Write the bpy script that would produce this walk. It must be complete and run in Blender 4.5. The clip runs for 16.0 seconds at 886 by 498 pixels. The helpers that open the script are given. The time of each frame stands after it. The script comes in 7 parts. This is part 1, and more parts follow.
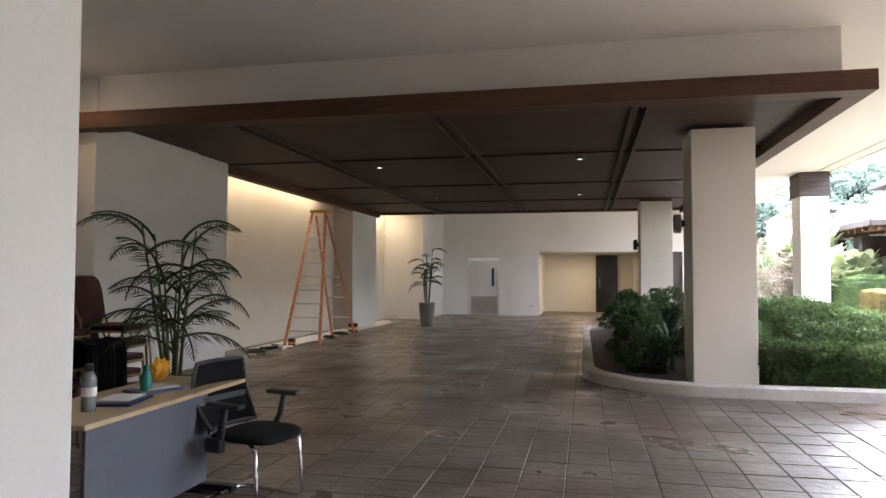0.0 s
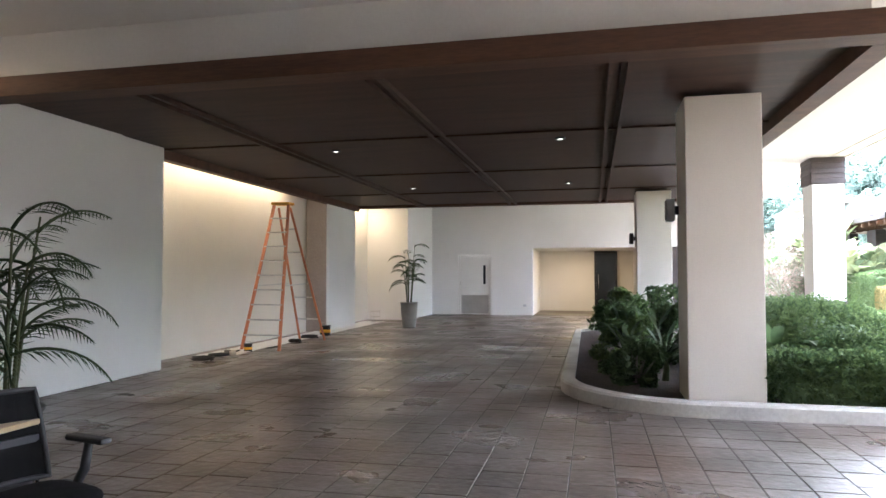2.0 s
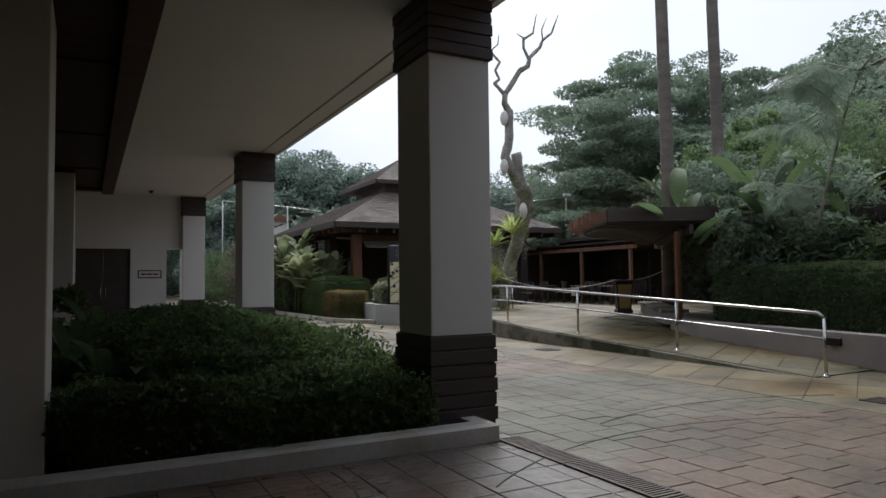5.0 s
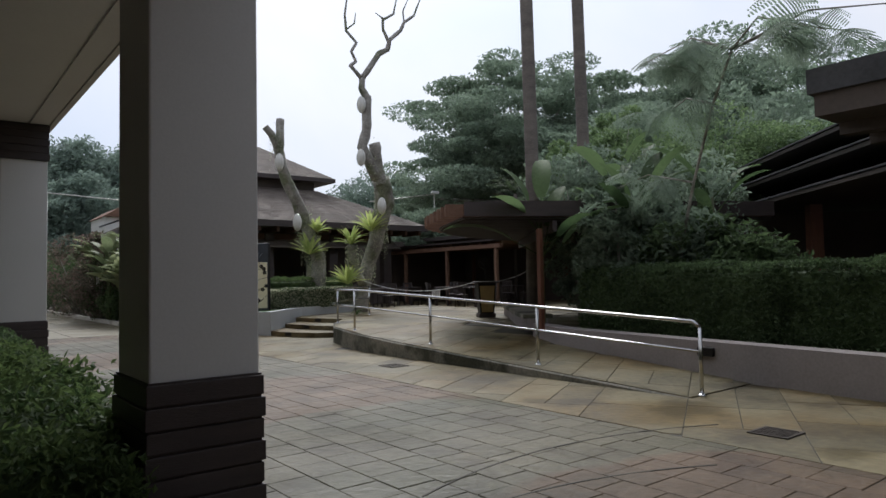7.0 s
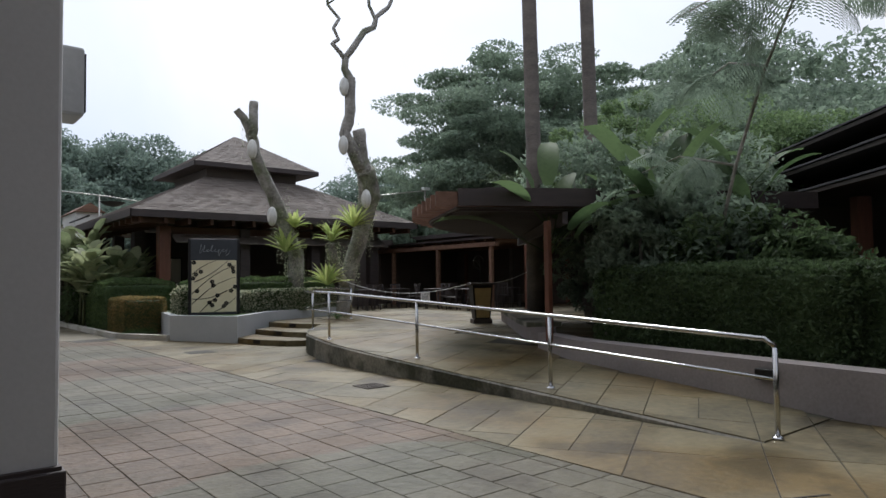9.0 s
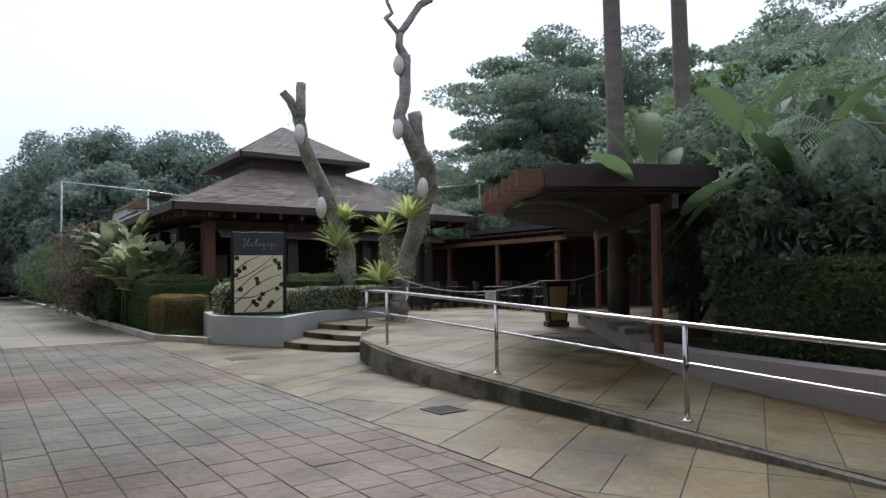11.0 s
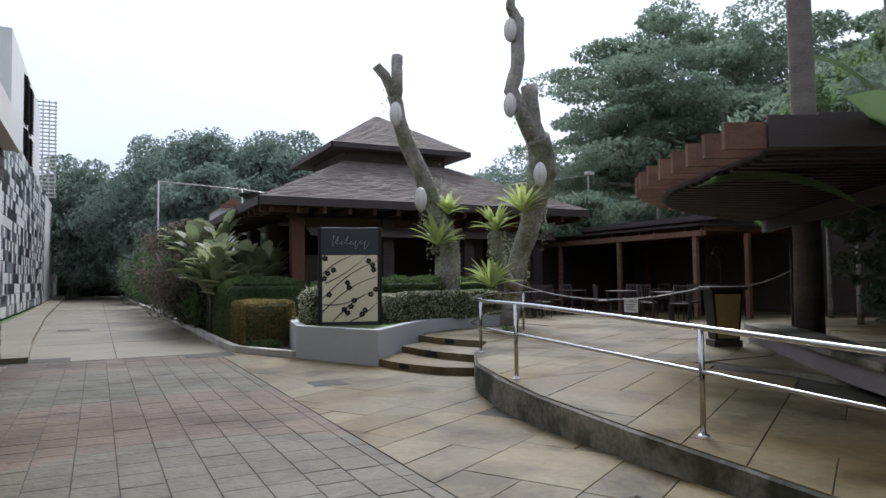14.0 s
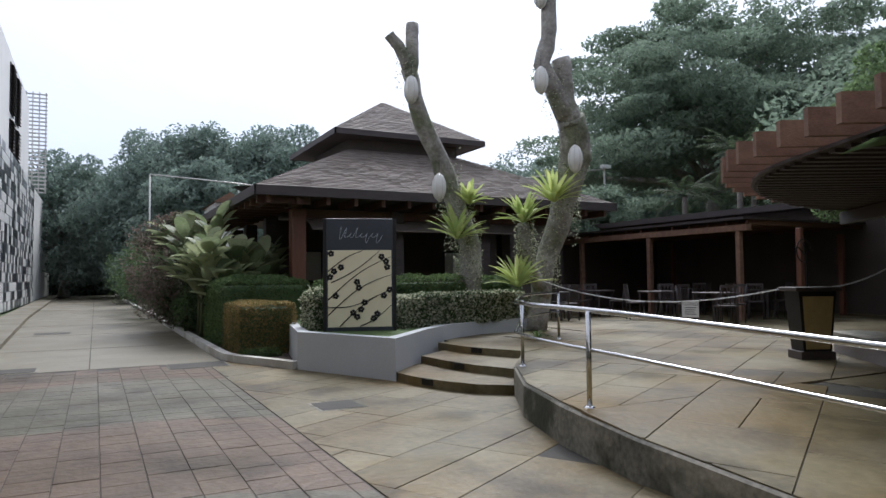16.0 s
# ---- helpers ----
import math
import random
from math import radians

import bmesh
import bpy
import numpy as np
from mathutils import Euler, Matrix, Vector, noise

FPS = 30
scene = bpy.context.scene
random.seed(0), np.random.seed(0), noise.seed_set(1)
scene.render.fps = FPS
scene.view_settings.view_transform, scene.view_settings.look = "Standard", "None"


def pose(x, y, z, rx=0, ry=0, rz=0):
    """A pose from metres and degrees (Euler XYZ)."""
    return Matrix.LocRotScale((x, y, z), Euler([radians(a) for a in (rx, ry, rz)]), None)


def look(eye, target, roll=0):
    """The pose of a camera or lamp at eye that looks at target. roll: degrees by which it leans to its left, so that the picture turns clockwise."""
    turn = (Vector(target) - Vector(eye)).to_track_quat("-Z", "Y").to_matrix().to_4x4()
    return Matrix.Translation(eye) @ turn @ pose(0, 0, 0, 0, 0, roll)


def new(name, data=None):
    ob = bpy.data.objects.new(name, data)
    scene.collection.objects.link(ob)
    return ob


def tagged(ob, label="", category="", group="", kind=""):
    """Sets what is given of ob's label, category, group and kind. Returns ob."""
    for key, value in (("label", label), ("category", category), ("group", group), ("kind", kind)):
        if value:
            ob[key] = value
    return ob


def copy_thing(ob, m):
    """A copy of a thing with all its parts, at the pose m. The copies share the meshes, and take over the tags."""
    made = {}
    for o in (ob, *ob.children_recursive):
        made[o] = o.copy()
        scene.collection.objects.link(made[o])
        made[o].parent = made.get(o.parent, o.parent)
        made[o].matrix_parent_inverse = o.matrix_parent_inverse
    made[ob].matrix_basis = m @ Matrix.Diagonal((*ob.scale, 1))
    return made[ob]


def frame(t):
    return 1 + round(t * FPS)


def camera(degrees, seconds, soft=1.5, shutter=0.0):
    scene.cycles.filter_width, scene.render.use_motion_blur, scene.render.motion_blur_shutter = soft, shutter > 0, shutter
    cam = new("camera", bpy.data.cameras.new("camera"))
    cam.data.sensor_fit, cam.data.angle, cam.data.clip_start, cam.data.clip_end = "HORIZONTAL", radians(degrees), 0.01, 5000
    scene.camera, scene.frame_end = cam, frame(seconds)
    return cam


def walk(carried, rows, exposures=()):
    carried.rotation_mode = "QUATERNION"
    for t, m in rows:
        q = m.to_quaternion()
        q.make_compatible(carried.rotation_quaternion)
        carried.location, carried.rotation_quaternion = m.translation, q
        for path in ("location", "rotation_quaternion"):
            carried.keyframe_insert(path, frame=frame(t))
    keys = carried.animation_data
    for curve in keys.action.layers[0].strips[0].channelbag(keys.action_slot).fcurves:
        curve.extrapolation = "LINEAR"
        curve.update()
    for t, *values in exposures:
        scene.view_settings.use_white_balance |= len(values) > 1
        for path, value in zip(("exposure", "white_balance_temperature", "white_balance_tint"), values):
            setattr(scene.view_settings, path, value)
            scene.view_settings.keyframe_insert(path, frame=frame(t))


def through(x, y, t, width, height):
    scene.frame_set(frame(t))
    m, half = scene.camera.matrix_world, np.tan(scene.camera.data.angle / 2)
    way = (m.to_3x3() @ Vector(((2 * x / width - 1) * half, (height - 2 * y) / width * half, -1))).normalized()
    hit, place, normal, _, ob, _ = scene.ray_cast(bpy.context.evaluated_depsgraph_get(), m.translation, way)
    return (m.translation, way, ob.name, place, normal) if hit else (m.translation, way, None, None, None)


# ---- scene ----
cam = camera(66.9, 16.0)
METRES, EYE, TILT, LEAN, TURN = 15.6, 1.47, 0.63, 0.0, 12.1
ROWS = [
    (0.0, 0.0, 0.0, 0.0, -0.01, 1.76, -0.2),
    (0.5, -0.0002, 0.0207, -0.0006, 7.66, 1.51, -0.08),
    (1.0, 0.0076, 0.0412, -0.0019, 9.85, 1.49, -0.01),
    (1.5, 0.0244, 0.0666, -0.0022, 6.98, 1.46, 0.04),
    (2.0, 0.0425, 0.0897, -0.0012, 0.56, 1.58, 0.07),
    (2.5, 0.0633, 0.1133, -0.0009, -7.29, 1.59, 0.04),
    (3.0, 0.0882, 0.1341, -0.0014, -16.37, 1.71, 0.04),
    (3.5, 0.1139, 0.1567, -0.0034, -24.18, 1.89, 0.01),
    (4.0, 0.143, 0.1763, -0.0054, -31.18, 2.02, 0.29),
    (4.5, 0.1715, 0.196, -0.0072, -36.08, 2.13, 0.22),
    (5.0, 0.1998, 0.2108, -0.0079, -39.91, 2.22, 0.25),
    (7.5, 0.351, 0.2951, -0.0044, -51.26, 2.09, 0.39),
    (8.0, 0.377, 0.3155, -0.005, -51.4, 2.1, 0.24),
    (8.5, 0.4026, 0.3365, -0.0052, -51.35, 2.17, 0.27),
    (11.0, 0.4998, 0.4572, -0.0067, -47.18, 1.98, 0.27),
    (11.5, 0.5207, 0.4853, -0.0069, -44.95, 2.02, 0.3),
    (12.0, 0.5381, 0.5113, -0.006, -43.26, 2.0, 0.25),
    (12.5, 0.5567, 0.5357, -0.0051, -41.31, 1.96, 0.28),
    (13.0, 0.5709, 0.5621, -0.0053, -40.67, 1.97, 0.27),
    (13.5, 0.5886, 0.5873, -0.0036, -40.19, 1.96, 0.27),
    (14.0, 0.5996, 0.6068, -0.0024, -39.34, 1.98, 0.25),
    (14.5, 0.6123, 0.6329, -0.002, -39.31, 1.99, 0.21),
    (15.0, 0.6265, 0.6598, -0.0019, -39.37, 1.99, 0.22),
    (15.5, 0.6368, 0.6893, -0.004, -39.42, 2.0, 0.17),
    (16.0, 0.6517, 0.7167, -0.004, -39.48, 1.91, 0.17),
]
EXPOSURES = [(0.0, 4.8, 6100, 14), (0.5, 5.7, 5850, 12), (1.0, 6.05, 5850, 12), (1.5, 6.05, 5850, 12), (2.0, 5.3, 5650, 12), (2.5, 4.55, 5300, 9), (3.0, 3.65, 5400, 10), (3.5, 3.0, 5600, 10), (4.0, 2.1, 5950, 10), (4.5, 0.95, 6100, 10), (5.0, 0.35, 6200, 10), (7.5, 0.24, 6200, 10), (8.5, 0.3, 6200, 10), (11.0, 0.56, 5950, 12), (16.0, 0.58, 5950, 12)]
walk(cam, [(t, pose(0, 0, EYE, TILT, LEAN, TURN) @ pose(METRES * x, METRES * y, METRES * z, 90 + pitch, roll, yaw)) for t, x, y, z, yaw, pitch, roll in ROWS], EXPOSURES)

# ---- world and sun: bright overcast, the sun high behind the trees ----
SUN_DIR = Vector((0.40, 0.62, 0.95)).normalized()
world = bpy.data.worlds.new("sky")
scene.world = world
world.use_nodes = True
wn = world.node_tree
sky = wn.nodes.new("ShaderNodeTexSky")
sky.sky_type = "NISHITA"
sky.sun_disc = False
sky.sun_elevation = math.asin(SUN_DIR.z)
sky.sun_rotation = math.atan2(SUN_DIR.x, SUN_DIR.y)
sky.air_density, sky.dust_density, sky.ozone_density = 1.0, 5.0, 1.0
hue = wn.nodes.new("ShaderNodeHueSaturation")
hue.inputs["Saturation"].default_value = 0.25
cloud = wn.nodes.new("ShaderNodeMix")
cloud.data_type = "RGBA"
cloud.inputs["Factor"].default_value = 0.55
cloud.inputs["B"].default_value = (8.1, 8.5, 9.1, 1)
wn.links.new(sky.outputs[0], hue.inputs["Color"])
wn.links.new(hue.outputs[0], cloud.inputs["A"])
where = wn.nodes.new("ShaderNodeTexCoord")
puffs = wn.nodes.new("ShaderNodeTexNoise")
puffs.inputs["Scale"].default_value, puffs.inputs["Detail"].default_value, puffs.inputs["Distortion"].default_value = 2.2, 5, 0.6
veil = wn.nodes.new("ShaderNodeMix")
veil.data_type = "RGBA"
veil.inputs["A"].default_value, veil.inputs["B"].default_value = (6.3, 7.2, 9.0, 1), (8.4, 8.5, 9.2, 1)
spread = wn.nodes.new("ShaderNodeMapRange")
spread.inputs["From Min"].default_value, spread.inputs["From Max"].default_value = 0.36, 0.62
wn.links.new(where.outputs["Generated"], puffs.inputs["Vector"])
wn.links.new(puffs.outputs["Fac"], spread.inputs["Value"])
wn.links.new(spread.outputs[0], veil.inputs["Factor"])
wn.links.new(veil.outputs["Result"], cloud.inputs["B"])
wn.links.new(cloud.outputs["Result"], wn.nodes["Background"].inputs["Color"])
wn.nodes["Background"].inputs["Strength"].default_value = 0.098
sun = new("sun", bpy.data.lights.new("sun", "SUN"))
sun.data.energy, sun.data.angle, sun.data.color = 2.1, radians(26), (1.0, 0.98, 0.94)
sun.matrix_world = look(SUN_DIR * 50, (0, 0, 0))


def strip_lamp(x, y, z, long, power, colour, wide=0.12):
    """A fluorescent strip that shines down, its long side along y."""
    ob = new("strip_light", bpy.data.lights.new("strip_light", "AREA"))
    ob.data.shape, ob.data.size, ob.data.size_y = "RECTANGLE", wide, long
    ob.data.energy, ob.data.color = power, colour
    ob.location = (x, y, z)
    return ob


WARM = (1.0, 0.74, 0.44)
strip_lamp(-6.68, 13.6, 3.75, 5.6, 2.6, WARM)
strip_lamp(-6.68, 21.2, 3.75, 2.2, 1.5, WARM)
strip_lamp(-6.08, 6.62, 3.76, 0.5, 0.2, (1.0, 0.66, 0.33), 0.06)
strip_lamp(-0.2, 27.6, 2.4, 0.5, 1.6, WARM, 0.5)

# ---- materials ----
def mat(name, a, b=None, rough=0.6, metal=0.0, scale=3.0, fine=40.0, bump=0.15, dist=0.01, rnd=0.0, wet=0.0, stretch=(1, 1, 1), spec=0.5):
    """A surface of two colours mixed by broad and fine noise, with grain as relief; rnd varies it piece by piece, wet makes broad glossy patches."""
    m = bpy.data.materials.new(name)
    m.use_nodes = True
    nt = m.node_tree
    p = nt.nodes["Principled BSDF"]
    b = b or tuple(c * 0.72 for c in a)
    geo = nt.nodes.new("ShaderNodeNewGeometry")
    sc = nt.nodes.new("ShaderNodeVectorMath")
    sc.operation = "MULTIPLY"
    sc.inputs[1].default_value = stretch
    nt.links.new(geo.outputs["Position"], sc.inputs[0])
    n1, n2 = nt.nodes.new("ShaderNodeTexNoise"), nt.nodes.new("ShaderNodeTexNoise")
    n1.inputs["Scale"].default_value, n2.inputs["Scale"].default_value = scale, fine
    n1.inputs["Detail"].default_value, n2.inputs["Detail"].default_value = 5, 3
    for n in (n1, n2):
        nt.links.new(sc.outputs[0], n.inputs["Vector"])
    add = nt.nodes.new("ShaderNodeMath")
    add.operation = "MULTIPLY_ADD"
    add.inputs[1].default_value = 0.45
    nt.links.new(n2.outputs["Fac"], add.inputs[0])
    half = nt.nodes.new("ShaderNodeMath")
    half.operation = "MULTIPLY"
    half.inputs[1].default_value = 0.75
    nt.links.new(n1.outputs["Fac"], half.inputs[0])
    nt.links.new(half.outputs[0], add.inputs[2])
    last = add.outputs[0]
    if rnd:
        info = nt.nodes.new("ShaderNodeObjectInfo")
        both = nt.nodes.new("ShaderNodeMath")
        both.operation = "ADD"
        nt.links.new(info.outputs["Random"], both.inputs[0])
        nt.links.new(geo.outputs["Random Per Island"], both.inputs[1])
        fr = nt.nodes.new("ShaderNodeMath")
        fr.operation = "FRACT"
        nt.links.new(both.outputs[0], fr.inputs[0])
        mr = nt.nodes.new("ShaderNodeMath")
        mr.operation = "MULTIPLY_ADD"
        mr.inputs[1].default_value = rnd
        nt.links.new(fr.outputs[0], mr.inputs[0])
        nt.links.new(last, mr.inputs[2])
        sub = nt.nodes.new("ShaderNodeMath")
        sub.operation = "SUBTRACT"
        sub.inputs[1].default_value = rnd / 2
        nt.links.new(mr.outputs[0], sub.inputs[0])
        last = sub.outputs[0]
    ramp = nt.nodes.new("ShaderNodeValToRGB")
    ramp.color_ramp.elements[0].position, ramp.color_ramp.elements[1].position = 0.38, 0.82
    ramp.color_ramp.elements[0].color, ramp.color_ramp.elements[1].color = (*b, 1), (*a, 1)
    nt.links.new(last, ramp.inputs[0])
    nt.links.new(ramp.outputs[0], p.inputs["Base Color"])
    p.inputs["Roughness"].default_value, p.inputs["Metallic"].default_value = rough, metal
    p.inputs["Specular IOR Level"].default_value = spec
    if wet:
        r2 = nt.nodes.new("ShaderNodeMapRange")
        r2.inputs["From Min"].default_value, r2.inputs["From Max"].default_value = 0.35, 0.65
        r2.inputs["To Min"].default_value, r2.inputs["To Max"].default_value = rough, max(0.12, rough - wet)
        nt.links.new(n1.outputs["Fac"], r2.inputs["Value"])
        nt.links.new(r2.outputs[0], p.inputs["Roughness"])
    if bump:
        bp = nt.nodes.new("ShaderNodeBump")
        bp.inputs["Strength"].default_value, bp.inputs["Distance"].default_value = bump, dist
        nt.links.new(n2.outputs["Fac"], bp.inputs["Height"])
        nt.links.new(bp.outputs[0], p.inputs["Normal"])
    return m


def leaf_mat(name, a, b, rough=0.6, through=0.5, vary=0.5):
    """A leaf: varies leaf by leaf, and lets some light through."""
    m = mat(name, a, b, rough, 0, 1.2, 14, 0, rnd=vary, spec=0.3)
    nt = m.node_tree
    p = nt.nodes["Principled BSDF"]
    ramp = p.inputs["Base Color"].links[0].from_socket
    tr, mix = nt.nodes.new("ShaderNodeBsdfTranslucent"), nt.nodes.new("ShaderNodeMixShader")
    nt.links.new(ramp, tr.inputs["Color"])
    mix.inputs[0].default_value = through
    nt.links.new(p.outputs[0], mix.inputs[1])
    nt.links.new(tr.outputs[0], mix.inputs[2])
    nt.links.new(mix.outputs[0], nt.nodes["Material Output"].inputs["Surface"])
    return m


def glow_mat(name, colour, strength):
    m = mat(name, colour, bump=0)
    p = m.node_tree.nodes["Principled BSDF"]
    p.inputs["Emission Color"].default_value, p.inputs["Emission Strength"].default_value = (*colour, 1), strength
    return m


WHITE = mat("white_paint", (0.72, 0.71, 0.685), (0.64, 0.63, 0.60), 0.7, scale=0.6, fine=60, bump=0.05)
CREAM = mat("cream_paint", (0.72, 0.68, 0.60), (0.64, 0.60, 0.53), 0.7, scale=0.8, fine=50, bump=0.05)
CEIL = mat("ceiling_paint", (0.70, 0.68, 0.65), (0.63, 0.605, 0.575), 0.75, scale=0.5, fine=30, bump=0.03)
BROWN = mat("dark_stained_wood", (0.066, 0.034, 0.022), (0.026, 0.014, 0.010), 0.6, spec=0.25, scale=1.2, fine=18, stretch=(0.6, 6, 6), bump=0.2)
BROWN2 = mat("brown_fascia_wood", (0.115, 0.058, 0.034), (0.05, 0.026, 0.017), 0.6, spec=0.25, scale=1.0, fine=16, stretch=(0.5, 5, 5), bump=0.2)
DARKCLAD = mat("dark_wood_cladding", (0.065, 0.048, 0.044), (0.034, 0.026, 0.025), 0.55, scale=2, fine=30, stretch=(1, 1, 6), bump=0.3)
TERRA = mat("red_brown_wood", (0.19, 0.072, 0.04), (0.095, 0.036, 0.02), 0.5, scale=1.5, fine=18, stretch=(4, 4, 0.6), bump=0.25)
PERG = mat("pergola_wood", (0.24, 0.135, 0.088), (0.13, 0.066, 0.042), 0.75, scale=1.5, fine=14, stretch=(0.6, 5, 5), bump=0.3, rnd=0.25)
PAVER = mat("stamped_paver", (0.18, 0.155, 0.135), (0.07, 0.06, 0.051), 0.46, scale=0.9, fine=13, bump=0.45, dist=0.02, rnd=0.14, wet=0.22)
PAVER2 = mat("court_paver", (0.137, 0.121, 0.080), (0.058, 0.052, 0.033), 0.66, scale=0.6, fine=11, bump=0.45, dist=0.03, rnd=0.16, wet=0.25, spec=0.3)
SLAB = mat("sandy_slab", (0.220, 0.182, 0.102), (0.075, 0.064, 0.034), 0.62, scale=0.7, fine=12, bump=0.35, dist=0.02, rnd=0.2, wet=0.25, spec=0.35)
DARKROOF = mat("dark_weathered_shingle", (0.10, 0.10, 0.105), (0.055, 0.055, 0.058), 0.9, spec=0.2, scale=1.5, fine=16, bump=0.4, dist=0.02)
MOSSJ = mat("mossy_joint", (0.08, 0.073, 0.053), (0.03, 0.03, 0.02), 0.9, scale=2, fine=40)
JOINT = mat("dark_joint", (0.075, 0.068, 0.056), (0.03, 0.028, 0.024), 0.85, scale=2, fine=50)
CONC = mat("weathered_concrete", (0.36, 0.33, 0.27), (0.075, 0.075, 0.06), 0.75, scale=1.1, fine=20, bump=0.35, dist=0.02)
ROADC = mat("road_concrete", (0.215, 0.185, 0.122), (0.100, 0.085, 0.054), 0.65, scale=0.3, fine=14, bump=0.2, wet=0.3)
KERBP = mat("painted_kerb", (0.62, 0.60, 0.55), (0.42, 0.40, 0.36), 0.6, scale=1.5, fine=30, bump=0.2)
GREYP = mat("pale_grey_render", (0.50, 0.51, 0.51), (0.40, 0.41, 0.41), 0.7, scale=1, fine=40, bump=0.1)
MAUVE = mat("low_wall_render", (0.33, 0.29, 0.28), (0.21, 0.185, 0.18), 0.75, scale=0.8, fine=30, bump=0.15)
SOIL = mat("garden_soil", (0.075, 0.05, 0.035), (0.03, 0.022, 0.016), 0.9, scale=4, fine=50, bump=0.6, dist=0.03)
GRASSM = mat("lawn_green", (0.09, 0.14, 0.035), (0.045, 0.08, 0.02), 0.8, scale=1.5, fine=60, bump=0.6, dist=0.03)
STEEL = mat("polished_steel", (0.62, 0.62, 0.62), (0.5, 0.5, 0.5), 0.18, 1.0, scale=2, fine=60, bump=0.02)
CHROME = mat("chrome", (0.75, 0.75, 0.76), (0.68, 0.68, 0.7), 0.12, 1.0, bump=0)
BLACKP = mat("black_plastic", (0.022, 0.022, 0.024), (0.014, 0.014, 0.016), 0.5, scale=6, fine=90, bump=0.08)
BLACKF = mat("black_fabric", (0.012, 0.012, 0.013), (0.006, 0.006, 0.007), 0.9, spec=0.15, scale=10, fine=300, bump=0.4, dist=0.003)
IRON = mat("black_metal", (0.030, 0.028, 0.027), (0.016, 0.015, 0.015), 0.5, 0.6, scale=5, fine=60, bump=0.1)
GRATE = mat("rusty_grate", (0.085, 0.07, 0.06), (0.04, 0.034, 0.03), 0.6, 0.7, scale=5, fine=60, bump=0.2)
SHINGLE = mat("brown_shingle", (0.225, 0.190, 0.163), (0.135, 0.112, 0.098), 0.8, scale=0.8, fine=9, bump=0.5, dist=0.03, rnd=0.25)
BARK = mat("mottled_bark", (0.46, 0.44, 0.40), (0.15, 0.135, 0.115), 0.9, scale=2.5, fine=16, bump=0.8, dist=0.04)
PALMBARK = mat("palm_bark", (0.22, 0.19, 0.165), (0.11, 0.095, 0.085), 0.9, scale=1.2, fine=14, stretch=(1, 1, 3), bump=0.6, dist=0.03)
TAN = mat("pale_maple_laminate", (0.52, 0.40, 0.24), (0.42, 0.31, 0.18), 0.4, scale=1.5, fine=12, stretch=(6, 0.8, 6), bump=0.05)
BLUEGREY = mat("blue_grey_panel", (0.115, 0.125, 0.15), (0.085, 0.092, 0.115), 0.6, scale=2, fine=70, bump=0.05)
MAROON = mat("maroon_upholstery", (0.085, 0.026, 0.024), (0.048, 0.015, 0.014), 0.85, scale=5, fine=160, bump=0.3, dist=0.004)
GOLDTUBE = mat("gold_chair_tube", (0.42, 0.28, 0.12), (0.28, 0.18, 0.08), 0.35, 0.7, scale=4, fine=60, bump=0.03)
ORANGE = mat("orange_fibreglass", (0.56, 0.20, 0.095), (0.43, 0.15, 0.07), 0.5, scale=4, fine=60, bump=0.1)
ALU = mat("scuffed_aluminium", (0.62, 0.60, 0.56), (0.45, 0.43, 0.4), 0.4, 0.8, scale=5, fine=60, bump=0.1)
POTM = mat("grey_brown_pot", (0.30, 0.28, 0.255), (0.21, 0.195, 0.175), 0.5, scale=4, fine=40, bump=0.15)
DARKPOT = mat("dark_pot", (0.04, 0.036, 0.034), (0.024, 0.022, 0.02), 0.5, scale=4, fine=40, bump=0.15)
DOORW = mat("pale_grey_door", (0.70, 0.69, 0.66), (0.62, 0.61, 0.58), 0.5, scale=1, fine=40, bump=0.03)
KICK = mat("brushed_kick_plate", (0.50, 0.49, 0.47), (0.4, 0.39, 0.37), 0.35, 0.6, scale=3, fine=60, bump=0.03)
# Dark tone carries the shade of rooms and eaves, lifted for haze.
DARKIN = mat("shade_dark_interior", (0.10, 0.078, 0.066), (0.06, 0.047, 0.04), 0.7, scale=1, fine=20, bump=0.2)
TILEK = mat("black_wall_tile", (0.045, 0.05, 0.058), (0.025, 0.028, 0.034), 0.3, scale=3, fine=40, bump=0.05)
TILEG = mat("grey_wall_tile", (0.22, 0.235, 0.25), (0.15, 0.16, 0.17), 0.35, scale=3, fine=40, bump=0.05)
TILEW = mat("white_wall_tile", (0.72, 0.72, 0.70), (0.62, 0.62, 0.6), 0.35, scale=3, fine=40, bump=0.05)
SIGNC = mat("cream_sign_panel", (0.74, 0.68, 0.47), (0.68, 0.61, 0.40), 0.5, scale=2, fine=40, bump=0.03)
SIGNK = mat("slate_sign_board", (0.035, 0.042, 0.052), (0.022, 0.027, 0.034), 0.4, scale=3, fine=40, bump=0.05)
SCRIPT = mat("silver_script", (0.36, 0.40, 0.42), (0.28, 0.31, 0.33), 0.4, 0.3, bump=0)
GOLDP = mat("mustard_lectern_panel", (0.42, 0.31, 0.13), (0.30, 0.21, 0.085), 0.6, scale=6, fine=60, bump=0.15)
SHELLM = mat("capiz_shell", (0.76, 0.75, 0.70), (0.62, 0.61, 0.56), 0.4, scale=8, fine=40, bump=0.15)
PAPER = mat("white_paper", (0.75, 0.75, 0.73), (0.66, 0.66, 0.65), 0.7, bump=0)
INK = mat("dark_print", (0.06, 0.06, 0.07), bump=0)
BLUEB = mat("navy_book_cover", (0.022, 0.035, 0.11), (0.016, 0.025, 0.08), 0.4, bump=0.03)
